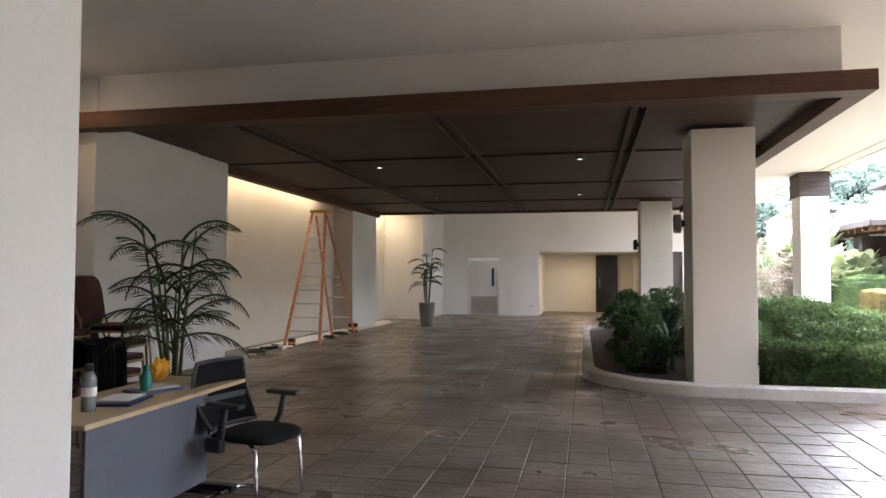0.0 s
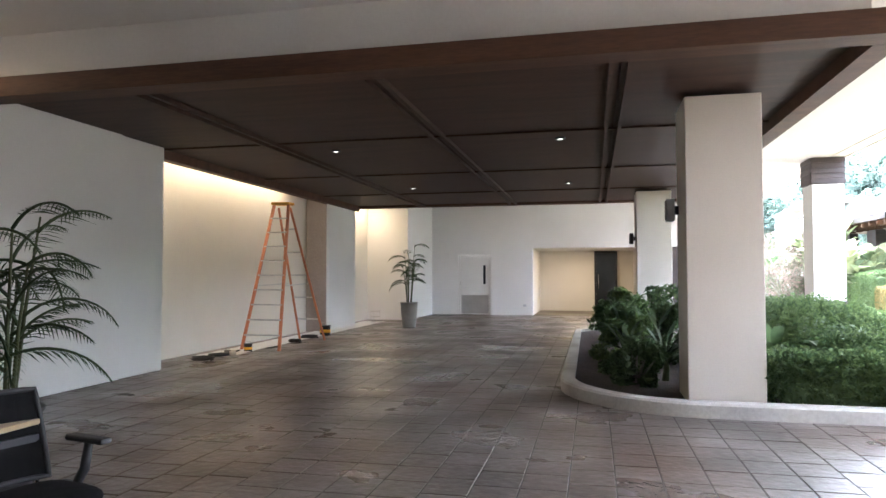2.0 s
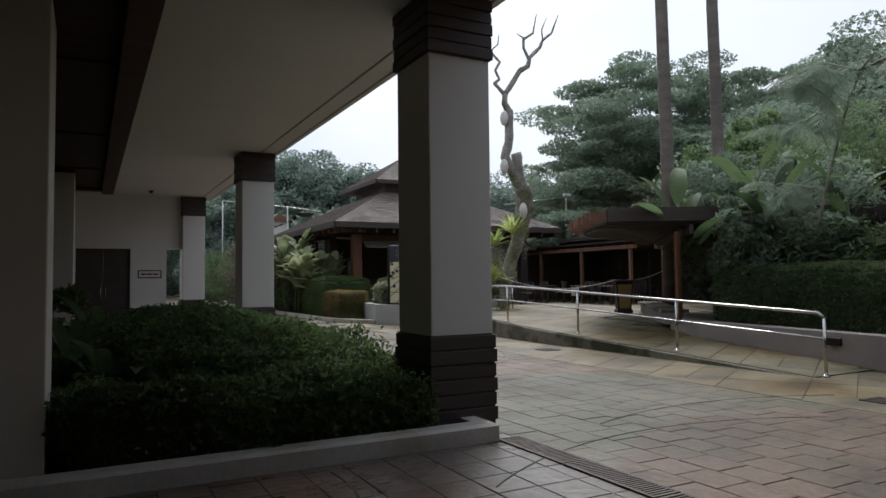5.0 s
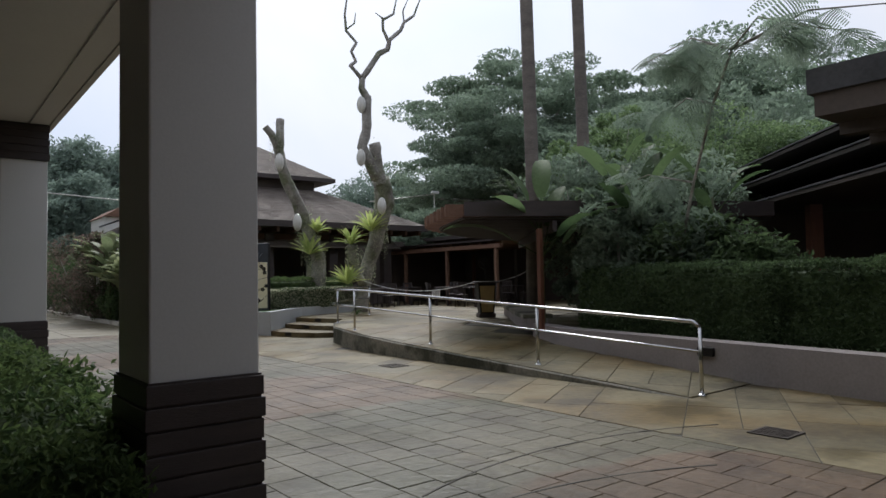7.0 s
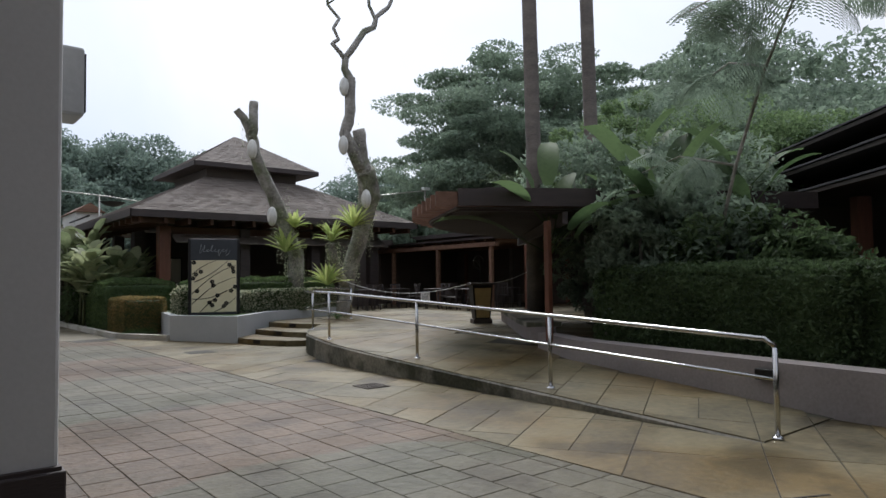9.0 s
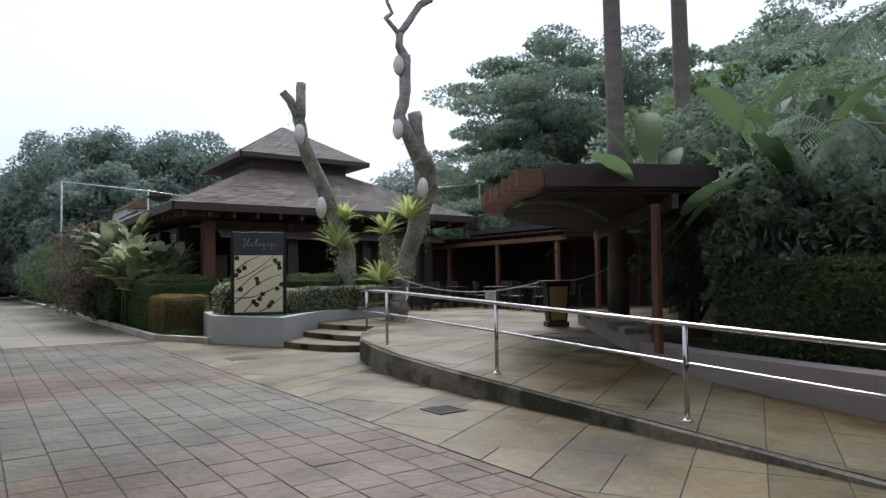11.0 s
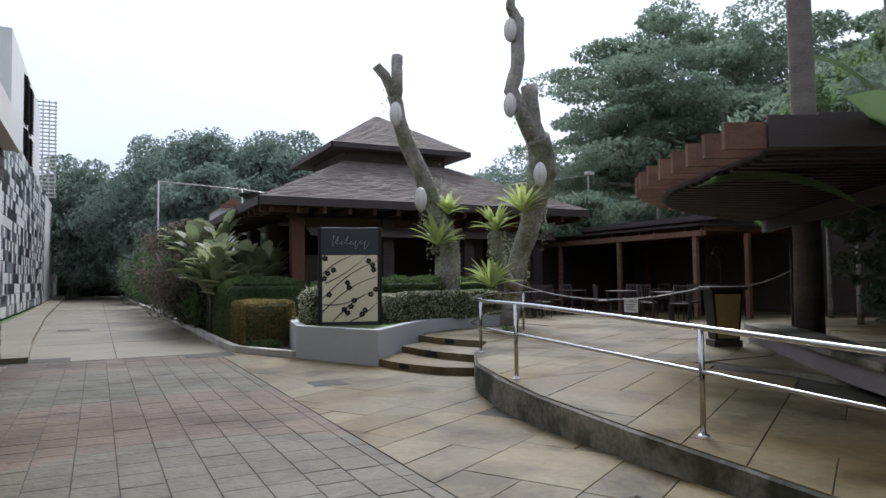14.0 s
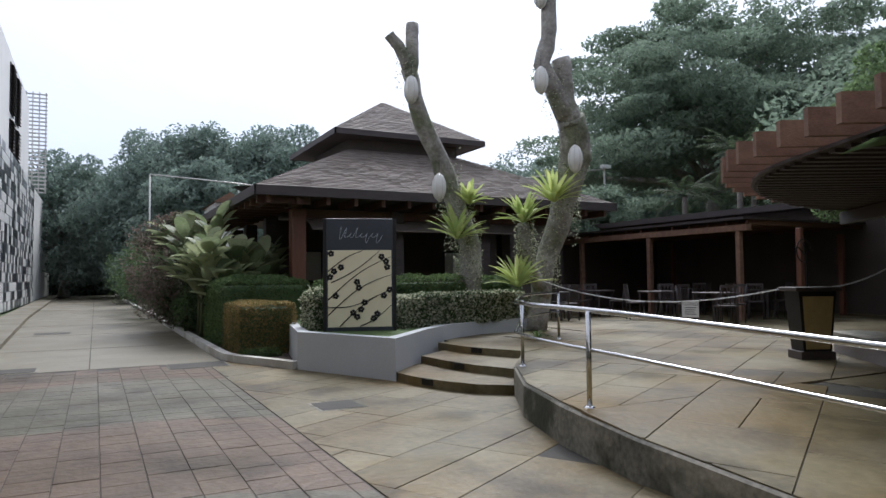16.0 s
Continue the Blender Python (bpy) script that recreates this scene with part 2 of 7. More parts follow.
TEAL = mat("teal_bottle_plastic", (0.03, 0.24, 0.20), (0.02, 0.17, 0.14), 0.25, bump=0)
YELLOW = mat("yellow_cloth", (0.78, 0.40, 0.035), (0.62, 0.29, 0.02), 0.85, scale=8, fine=60, bump=0.3)
BOTTLE = mat("grey_clear_bottle", (0.22, 0.24, 0.25), (0.14, 0.15, 0.16), 0.15, bump=0)
TERRAPOT = mat("red_flower", (0.40, 0.10, 0.11), (0.25, 0.06, 0.07), 0.7, bump=0)
TUBEON = glow_mat("lit_tube", (1.0, 0.9, 0.74), 0.5)
SPOTON = glow_mat("lit_downlight", (1.0, 0.9, 0.75), 0.1)
GLASS = mat("dark_glass", (0.03, 0.034, 0.036), (0.02, 0.023, 0.025), 0.06, bump=0)
L_HEDGE = leaf_mat("clipped_hedge_leaf", (0.145, 0.205, 0.075), (0.05, 0.085, 0.032))
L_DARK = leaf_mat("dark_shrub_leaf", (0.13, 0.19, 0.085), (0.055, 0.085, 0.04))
L_VARI = leaf_mat("variegated_leaf", (0.58, 0.58, 0.42), (0.08, 0.12, 0.055), vary=1.0)
L_RUST = leaf_mat("bronze_tipped_leaf", (0.36, 0.25, 0.1), (0.12, 0.13, 0.05))
# Haze is put into the next two leaf colours: raised, greyer and bluer.
L_TREE = leaf_mat("hazed_tree_leaf", (0.29, 0.37, 0.27), (0.16, 0.21, 0.155), vary=0.3)
L_FAR = leaf_mat("hazed_far_leaf", (0.26, 0.335, 0.275), (0.165, 0.215, 0.18), vary=0.2)
L_BAMBOO = leaf_mat("bamboo_leaf", (0.22, 0.31, 0.145), (0.11, 0.165, 0.075))
L_PALM = leaf_mat("palm_leaflet", (0.09, 0.12, 0.06), (0.035, 0.055, 0.028))
L_BROAD = leaf_mat("broad_leaf", (0.125, 0.185, 0.08), (0.055, 0.09, 0.038), 0.5)
L_BROAD.node_tree.nodes["Principled BSDF"].inputs["Specular IOR Level"].default_value = 0.12
L_FERN = leaf_mat("nest_fern_leaf", (0.60, 0.66, 0.26), (0.38, 0.47, 0.16), 0.5, 0.5)
L_CROTON = leaf_mat("pale_broad_leaf", (0.33, 0.36, 0.20), (0.14, 0.18, 0.09), 0.5)
L_FLOWER = leaf_mat("pink_flower_leaf", (0.25, 0.18, 0.16), (0.075, 0.09, 0.05))
STEM = mat("green_stem", (0.085, 0.10, 0.035), (0.05, 0.06, 0.022), 0.6, bump=0.1)


def patched(m, tint, scale, low=0.5, high=0.62):
    """Lays broad irregular patches of another colour over a material."""
    nt = m.node_tree
    p = nt.nodes["Principled BSDF"]
    src = p.inputs["Base Color"].links[0].from_socket
    geo, n = nt.nodes.new("ShaderNodeNewGeometry"), nt.nodes.new("ShaderNodeTexNoise")
    n.inputs["Scale"].default_value, n.inputs["Detail"].default_value = scale, 6
    nt.links.new(geo.outputs["Position"], n.inputs["Vector"])
    r = nt.nodes.new("ShaderNodeMapRange")
    r.inputs["From Min"].default_value, r.inputs["From Max"].default_value = low, high
    nt.links.new(n.outputs["Fac"], r.inputs["Value"])
    mix = nt.nodes.new("ShaderNodeMix")
    mix.data_type, mix.blend_type = "RGBA", "MULTIPLY"
    nt.links.new(r.outputs[0], mix.inputs["Factor"])
    nt.links.new(src, mix.inputs["A"])
    mix.inputs["B"].default_value = (*tint, 1)
    nt.links.new(mix.outputs["Result"], p.inputs["Base Color"])


patched(PAVER, (0.92, 0.70, 0.60), 0.4, 0.45, 0.62)


def banded(m, tint, start, period, share):
    """Dyes curved bands across the drive, bowed like a fan."""
    nt = m.node_tree
    p = nt.nodes["Principled BSDF"]
    src = p.inputs["Base Color"].links[0].from_socket
    geo, xyz, n = nt.nodes.new("ShaderNodeNewGeometry"), nt.nodes.new("ShaderNodeSeparateXYZ"), nt.nodes.new("ShaderNodeTexNoise")
    n.inputs["Scale"].default_value, n.inputs["Detail"].default_value = 1.2, 4
    nt.links.new(geo.outputs["Position"], xyz.inputs[0])
    nt.links.new(geo.outputs["Position"], n.inputs["Vector"])

    def calc(op, a, b):
        node = nt.nodes.new("ShaderNodeMath")
        node.operation = op
        for i, v in enumerate((a, b)):
            if isinstance(v, (int, float)):
                node.inputs[i].default_value = v
            else:
                nt.links.new(v, node.inputs[i])
        return node.outputs[0]

    dx = calc("SUBTRACT", xyz.outputs[0], 7.8)
    bowed = calc("ADD", xyz.outputs[1], calc("MULTIPLY", calc("MULTIPLY", dx, dx), 0.22))
    bowed = calc("ADD", bowed, calc("MULTIPLY", calc("SUBTRACT", n.outputs["Fac"], 0.5), 0.5))
    saw = calc("FRACT", calc("DIVIDE", calc("SUBTRACT", bowed, start), period), 0.0)
    tri = calc("ABSOLUTE", calc("SUBTRACT", saw, share / 2), 0.0)
    r = nt.nodes.new("ShaderNodeMapRange")
    r.inputs["From Min"].default_value, r.inputs["From Max"].default_value = share / 2 + 0.012, share / 2 - 0.012
    nt.links.new(tri, r.inputs["Value"])
    mix = nt.nodes.new("ShaderNodeMix")
    mix.data_type, mix.blend_type = "RGBA", "MULTIPLY"
    nt.links.new(r.outputs[0], mix.inputs["Factor"])
    nt.links.new(src, mix.inputs["A"])
    mix.inputs["B"].default_value = (*tint, 1)
    nt.links.new(mix.outputs["Result"], p.inputs["Base Color"])


banded(PAVER2, (1.08, 0.80, 0.74), 11.95, 6.25, 0.47)
patched(PAVER2, (0.70, 0.74, 0.66), 0.5, 0.50, 0.62)
patched(PAVER2, (0.62, 0.58, 0.54), 1.3, 0.55, 0.66)
patched(SLAB, (0.80, 0.66, 0.44), 0.55, 0.45, 0.60)
patched(SLAB, (0.52, 0.52, 0.44), 1.1, 0.53, 0.63)
patched(CONC, (0.27, 0.29, 0.22), 1.2, 0.50, 0.58)
patched(KERBP, (0.75, 0.72, 0.66), 1.1)
patched(ROADC, (0.72, 0.68, 0.58), 0.22)
patched(BARK, (0.55, 0.62, 0.45), 1.4)


# ---- mesh helpers ----
def box(bm, x0, y0, z0, x1, y1, z1, bevel=0.0):
    r = bmesh.ops.create_cube(bm, size=1, matrix=Matrix.Translation(((x0 + x1) / 2, (y0 + y1) / 2, (z0 + z1) / 2)) @ Matrix.Diagonal((x1 - x0, y1 - y0, z1 - z0, 1)))
    if bevel:
        es = list({e for v in r["verts"] for e in v.link_edges})
        bmesh.ops.bevel(bm, geom=es, offset=bevel, segments=2, affect="EDGES", profile=0.5)
    return bm


def obox(bm, a, b, w, h, up=(0, 0, 1)):
    """A straight bar from a to b, w wide and h high."""
    a, b, up = Vector(a), Vector(b), Vector(up)
    d = (b - a).normalized()
    s = d.cross(up).normalized() * w / 2
    u = s.cross(d).normalized() * h / 2
    vs = [bm.verts.new(p + i * s + j * u) for p in (a, b) for i, j in ((-1, -1), (1, -1), (1, 1), (-1, 1))]
    for q in ((0, 1, 2, 3), (7, 6, 5, 4), (0, 4, 5, 1), (1, 5, 6, 2), (2, 6, 7, 3), (3, 7, 4, 0)):
        bm.faces.new([vs[i] for i in q])
    return bm


def tube(bm, pts, radii, n=8, caps=True):
    """A round tube through the points; radii: one number or one for each."""
    pts = [Vector(p) for p in pts]
    if not hasattr(radii, "__len__"):
        radii = [radii] * len(pts)
    rings, side = [], None
    for i, p in enumerate(pts):
        d = (pts[min(i + 1, len(pts) - 1)] - pts[max(i - 1, 0)]).normalized()
        if side is None:
            side = d.orthogonal().normalized()
        side = (side - d * side.dot(d)).normalized()
        up = d.cross(side)
        rings.append([bm.verts.new(p + (side * math.cos(k * math.tau / n) + up * math.sin(k * math.tau / n)) * radii[i]) for k in range(n)])
    for r0, r1 in zip(rings, rings[1:]):
        for k in range(n):
            f = bm.faces.new((r0[k], r0[(k + 1) % n], r1[(k + 1) % n], r1[k]))
            f.smooth = True
    if caps:
        bm.faces.new(rings[0][::-1])
        bm.faces.new(rings[-1])
    return bm


def lathe(bm, profile, n=24, centre=(0, 0, 0)):
    """A turned body from (radius, height) pairs."""
    c = Vector(centre)
    rings = [[bm.verts.new(c + Vector((r * math.cos(k * math.tau / n), r * math.sin(k * math.tau / n), z))) for k in range(n)] for r, z in profile]
    for r0, r1 in zip(rings, rings[1:]):
        for k in range(n):
            f = bm.faces.new((r0[k], r0[(k + 1) % n], r1[(k + 1) % n], r1[k]))
            f.smooth = True
    bm.faces.new(rings[0][::-1])
    bm.faces.new(rings[-1])
    return bm


def prism(bm, outline, z0, z1):
    """An upright prism over an outline; z1 may be a function of x and y."""
    top = z1 if callable(z1) else (lambda x, y: z1)
    lo = [bm.verts.new((x, y, z0)) for x, y in outline]
    hi = [bm.verts.new((x, y, top(x, y))) for x, y in outline]
    bm.faces.new(lo[::-1])
    bm.faces.new(hi)
    for i in range(len(lo)):
        j = (i + 1) % len(lo)
        bm.faces.new((lo[i], lo[j], hi[j], hi[i]))
    return bm


def arc(cx, cy, r, a0, a1, n):
    return [(cx + r * math.cos(radians(a0 + (a1 - a0) * i / n)), cy + r * math.sin(radians(a0 + (a1 - a0) * i / n))) for i in range(n + 1)]


def mesh_of(name, bm, material):
    bmesh.ops.recalc_face_normals(bm, faces=bm.faces)
    me = bpy.data.meshes.new(name)
    bm.to_mesh(me)
    bm.free()
    me.materials.append(material)
    return me


def part(name, bm, material, parent, label=""):
    ob = new(name, mesh_of(name, bm, material))
    ob.parent = parent
    return tagged(ob, label)


def raw(name, verts, quads, material):
    """A mesh from arrays of corners and quads."""
    me = bpy.data.meshes.new(name)
    me.vertices.add(len(verts))
    me.vertices.foreach_set("co", np.asarray(verts, dtype=np.float32).ravel())
    q = np.asarray(quads, dtype=np.int32)
    me.loops.add(q.size)
    me.loops.foreach_set("vertex_index", q.ravel())
    me.polygons.add(len(q))
    me.polygons.foreach_set("loop_start", np.arange(0, q.size, 4, dtype=np.int32))
    me.update(calc_edges=True)
    me.validate()
    me.shade_flat()
    me.materials.append(material)
    return me


def thing(name, x, y, z, label, category, group="", rz=0.0, kind=""):
    ob = new(name)
    ob.empty_display_size = 0.1
    ob.matrix_basis = pose(x, y, z, 0, 0, rz)
    return tagged(ob, label, category, group, kind)


def struct(name, bm, material, label="", category=""):
    return tagged(new(name, mesh_of(name, bm, material)), label, category, "", "structure")


def face_up(ob, material):
    """Gives the level faces of a piece a second material."""
    ob.data.materials.append(material)
    for p in ob.data.polygons:
        if p.normal.z > 0.9:
            p.material_index = 1


def B(*a, **k):
    return box(bmesh.new(), *a, **k)


# ---- plants ----
def leaf_cloud(name, pts, length, width, material, rng, up=0.5):
    """Many small leaves, a folded blade at each point."""
    n = len(pts)
    nrm = rng.normal(size=(n, 3)) + np.array([0, 0, up])
    nrm /= np.linalg.norm(nrm, axis=1)[:, None]
    t = np.cross(nrm, rng.normal(size=(n, 3)))
    t /= np.linalg.norm(t, axis=1)[:, None]
    s = np.cross(nrm, t)
    ln = (length * rng.uniform(0.6, 1.3, n))[:, None]
    wd = (width * rng.uniform(0.7, 1.2, n))[:, None]
    v = np.stack([pts - t * ln / 2, pts + s * wd / 2 + nrm * wd * 0.15, pts + t * ln / 2 - nrm * ln * 0.12, pts - s * wd / 2 + nrm * wd * 0.15], axis=1).reshape(-1, 3)
    return raw(name, v, np.arange(4 * n).reshape(n, 4), material)


def clumps(rng, centres, radii, per, flat=0.6):
    """Points on the upper shells of many small tufts."""
    out = []
    for c, r in zip(centres, radii):
        d = rng.normal(size=(per, 3))
        d /= np.linalg.norm(d, axis=1)[:, None]
        d *= (rng.uniform(0.45, 1.05, per) ** 0.6)[:, None]
        d[:, 2] *= flat
        out.append(np.asarray(c) + d * r)
    return np.concatenate(out)


def hedge(name, x0, y0, x1, y1, z0, z1, count, leaf, material, label, seed, dome=0.0, rz=0.0, group="", rough=0.05):
    """A clipped hedge: a dark twiggy core and a skin of leaves, over a box turned by rz; dome rounds its top."""
    rng = np.random.default_rng(seed)
    cx, cy, hx, hy, h = (x0 + x1) / 2, (y0 + y1) / 2, (x1 - x0) / 2, (y1 - y0) / 2, z1 - z0
    th = thing(name, cx, cy, z0, label, "hedge", group, rz)
    area = np.array([4 * hx * hy * 1.2, 2 * hx * h, 2 * hx * h, 2 * hy * h, 2 * hy * h])
    face = rng.choice(5, count, p=area / area.sum())
    u, v = rng.uniform(-1, 1, count), rng.uniform(-1, 1, count)
    w = rng.uniform(0, 1, count)
    x = np.where(face == 0, u * hx, np.where(face < 3, u * hx, np.where(face == 3, -hx, hx)))
    y = np.where(face == 0, v * hy, np.where(face == 1, -hy, np.where(face == 2, hy, u * hy)))
    z = np.where(face == 0, h, w * h)
    e = np.maximum(np.abs(x) / hx, np.abs(y) / hy)
    drop = dome * h * e ** 3
    z = z * (1 - np.where(face == 0, drop / h, 0) - np.where(face > 0, dome, 0))
    k = 1 - 0.06 * np.clip((z / h - 0.75) * 4, 0, 1)
    lump = np.array([noise.noise(Vector((a * 1.7 + seed, b * 1.7, c * 1.7))) for a, b, c in zip(x, y, z)])
    pts = np.stack([x * k, y * k, z], axis=1) + rng.normal(size=(count, 3)) * rough * 0.5 + (lump * rough * 1.6)[:, None] * np.array([0.6, 0.6, 1.0])
    pts[:, 2] = np.maximum(pts[:, 2], 0.01)
    me = leaf_cloud("foliage", pts, leaf, leaf * 0.5, material, rng, 0.7)
    ob = new("foliage", me)
    ob.parent = th
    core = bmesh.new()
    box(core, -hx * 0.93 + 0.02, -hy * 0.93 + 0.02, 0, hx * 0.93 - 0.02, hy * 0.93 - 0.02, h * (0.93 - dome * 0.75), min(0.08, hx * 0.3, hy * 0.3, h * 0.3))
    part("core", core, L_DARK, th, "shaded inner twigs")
    return th


def shrub(name, x, y, z, r, h, count, leaf, material, label, seed, category="shrub", group="", flat=0.8):
    """A loose bush: stems and tufts of leaves with an uneven outline."""
    rng = np.random.default_rng(seed)
    th = thing(name, x, y, z, label, category, group)
    k = max(10, int(count / 110))
    d = rng.normal(size=(k, 3))
    d /= np.linalg.norm(d, axis=1)[:, None]
    c = d * (rng.uniform(0.35, 1, k) ** 0.5)[:, None] * np.array([r, r, h * 0.5]) + np.array([0, 0, h * 0.52])
    pts = clumps(rng, c, rng.uniform(0.2, 0.42, k) * r, max(20, count // k), flat)
    pts = pts[pts[:, 2] > 0.02]
    ob = new("foliage", leaf_cloud("foliage", pts, leaf, leaf * 0.45, material, rng, 0.6))
    ob.parent = th
    bm = bmesh.new()
    for i in range(7):
        q = c[i]
        tube(bm, [(q[0] * 0.12, q[1] * 0.12, 0), (q[0] * 0.5, q[1] * 0.5, q[2] * 0.55), q], [0.02 + 0.012 * h, 0.012 + 0.006 * h, 0.004], 6)
    part("stem", bm, BARK, th)
    return th


def tree(name, x, y, z, h, spread, crown_z, count, leaf, material, label, seed, trunk_r=0.3, flat=0.45, tufts=90, limbs=9, shell=0.55, skirt=0.25, tuft=(0.16, 0.30)):
    """A tapered trunk with forking limbs and a crown of many tufts of leaves."""
    rng = np.random.default_rng(seed)
    th = thing(name, x, y, z, label, "tree")
    bm = bmesh.new()
    fork = crown_z * 0.75
    tube(bm, [(0, 0, 0), (0.1 * trunk_r, 0, fork * 0.5), (0, 0.2 * trunk_r, fork)], [trunk_r * 1.25, trunk_r, trunk_r * 0.8], 10)
    d = rng.normal(size=(tufts, 3))
    d /= np.linalg.norm(d, axis=1)[:, None]
    d[:, 2] = np.abs(d[:, 2]) * (0.85 + skirt) - skirt
    rad = (rng.uniform(shell, 1.0, tufts))[:, None]
    c = d * rad * np.array([spread, spread, h - crown_z]) + np.array([0, 0, crown_z])
    for i in range(limbs):
        q = Vector(c[i * (tufts // limbs)])
        mid = Vector((q.x * 0.45, q.y * 0.45, fork + (q.z - fork) * 0.65))
        tube(bm, [(0, 0, fork * 0.95), mid, q], [trunk_r * 0.55, trunk_r * 0.3, trunk_r * 0.08], 6)
    part("trunk", bm, BARK, th)
    pts = clumps(rng, c, rng.uniform(*tuft, tufts) * spread, count // tufts, flat)
    ob = new("crown", leaf_cloud("crown", pts, leaf, leaf * 0.5, material, rng, 0.8))
    ob.parent = th
    return th


def blade(bm, base, az, length, width, rise, droop, n=7, fold=0.25, tip=1.6):
    """One broad leaf: a midrib that rises and droops, with two folded halves."""
    d = Vector((math.cos(az), math.sin(az), 0))
    s = Vector((-math.sin(az), math.cos(az), 0))
    rows, p, ang = [], Vector(base), rise
    for i in range(n + 1):
        t = i / n
        w = width / 2 * (math.sin(math.pi * min(1, t * 0.97 + 0.03)) ** (1 / tip))
        up = Vector((-d.x * math.sin(ang), -d.y * math.sin(ang), math.cos(ang)))
        rows.append((bm.verts.new(p + s * w + up * w * fold), bm.verts.new(p), bm.verts.new(p - s * w + up * w * fold)))
        p = p + (d * math.cos(ang) + Vector((0, 0, math.sin(ang)))) * length / n
        ang -= droop / n
    for a, b in zip(rows, rows[1:]):
        for i in (0, 1):
            f = bm.faces.new((a[i], b[i], b[i + 1], a[i + 1]))
            f.smooth = True
    return p


def rosette(name, x, y, z, count, length, width, material, label, category, seed, rise=(0.5, 1.3), droop=1.2, stem=0.0, parent=None, group="", tip=1.6):
    """A plant of broad leaves that spring from one crown."""
    rng = random.Random(seed)
    th = thing(name, x, y, z, label, category, group)
    made = None
    if stem:
        bm = bmesh.new()
        tube(bm, [(0, 0, 0), (0.02, 0.01, stem * 0.5), (0, 0, stem)], [0.05, 0.04, 0.03], 8)
        part("stem", bm, STEM, th)
    for i in range(count):
        bm = bmesh.new()
        az = i * 2.4 + rng.uniform(-0.3, 0.3)
        el = rng.uniform(*rise)
        k = rng.uniform(0.7, 1.1)
        hub = stem * rng.uniform(0.55, 1.0) if stem else 0.02
        base = (0.03 * math.cos(az), 0.03 * math.sin(az), hub)
        if stem:
            mid = Vector(base) + Vector((math.cos(az) * math.cos(el), math.sin(az) * math.cos(el), math.sin(el))) * length * 0.45
            tube(bm, [base, mid], [0.014, 0.009], 5)
            base = mid
        blade(bm, base, az, length * k, width * k, el, droop * rng.uniform(0.6, 1.2), tip=tip)
        part("leaf", bm, material, th)
    return th


def frond(bm, base, az, length, rise, droop, leaflets, long, wide, rng, taper=True):
    """A feather leaf: a thin arching rib with narrow leaflets on both sides."""
    d, s = Vector((math.cos(az), math.sin(az), 0)), Vector((-math.sin(az), math.cos(az), 0))
    p, ang, pts = Vector(base), rise, []
    n = max(8, leaflets)
    for i in range(n + 1):
        pts.append((p.copy(), ang))
        p = p + (d * math.cos(ang) + Vector((0, 0, math.sin(ang)))) * length / n
        ang -= droop / n
    tube(bm, [q for q, a in pts[::2]], [0.012 * (1 - 0.8 * i / len(pts[::2])) + 0.002 for i in range(len(pts[::2]))], 5)
    for i in range(int(n * 0.22), n + 1):
        q, a = pts[i]
        t = i / n
        ll = long * (math.sin(math.pi * (0.25 + 0.72 * t)) if taper else 1.0)
        fwd = d * math.cos(a) + Vector((0, 0, math.sin(a)))
        for side in (1, -1):
            o = (s * side * 0.8 + fwd * 0.65 + Vector((0, 0, -0.25 + rng.uniform(-0.15, 0.15)))).normalized()
            e = q + o * ll * rng.uniform(0.85, 1.1) - Vector((0, 0, ll * 0.15))
            mid = q + o * ll * 0.45
            w = fwd * wide / 2
            v = [bm.verts.new(q), bm.verts.new(mid + w), bm.verts.new(e), bm.verts.new(mid - w)]
            bm.faces.new(v)


# ---- ground and paving ----
g = struct("ground", B(-300, -300, -0.5, 400, 400, -0.09), GRASSM, "green ground under and round the place", "ground")
struct("pavement_base", B(-7.2, -4, -0.088, 9.42, 26.2, -0.0065), JOINT, "dark mortar bed between the pavers", "pavement")
struct("slab_base", B(9.424, 4, -0.088, 14.6, 26.2, -0.0065), JOINT, "dark joints between sandy slabs", "pavement")
struct("road", B(4.0, 26.2, -0.088, 9.7, 96, -0.002), ROADC, "long pale concrete lane with damp patches", "road")
struct("road_behind", B(-7.2, -40, -0.088, 14.6, -4.004, -0.003), ROADC, "concrete forecourt", "road")
struct("yard", B(9.424, -3.99, -0.088, 14.6, 3.99, -0.003), ROADC, "concrete forecourt", "road")
struct("back_path", B(-7.2, 26.204, -0.088, 3.99, 33, -0.004), ROADC, "concrete floor behind the canopy", "pavement")


# ---- canopy: walls, ceiling, soffit ----
struct("wall_niche", B(-6.94, 5.974, 0, -6.45, 7.2, 4.04), WHITE, "white niche wall under the strip light", "wall")
struct("wall_west", B(-6.9, -4, 0, -5.88, 5.97, 4.05), WHITE, "white painted wall behind the stacked chairs", "wall")
# Thin panel added over the pilaster's side; its brown-grey paints in the shadow there.
struct("panel_pilaster", B(-6.94, 17.76, 0, -6.4, 17.797, 4.03), MAUVE, "added brown-grey panel, shade of the pilaster's return put into its colour", "trim")
struct("wall_recess", B(-7.3, 7.2, 0, -6.95, 26.3, 4.05), CREAM, "cream wall washed by a hidden warm light", "wall")
struct("pilaster_1", B(-6.948, 7.43, 0, -6.16, 9.76, 4.04, bevel=0.008), WHITE, "broad white pilaster", "wall")
struct("pilaster_2", B(-6.948, 9.762, 0, -6.2, 10.75, 4.04, bevel=0.008), WHITE, "white pilaster set back a little", "wall")
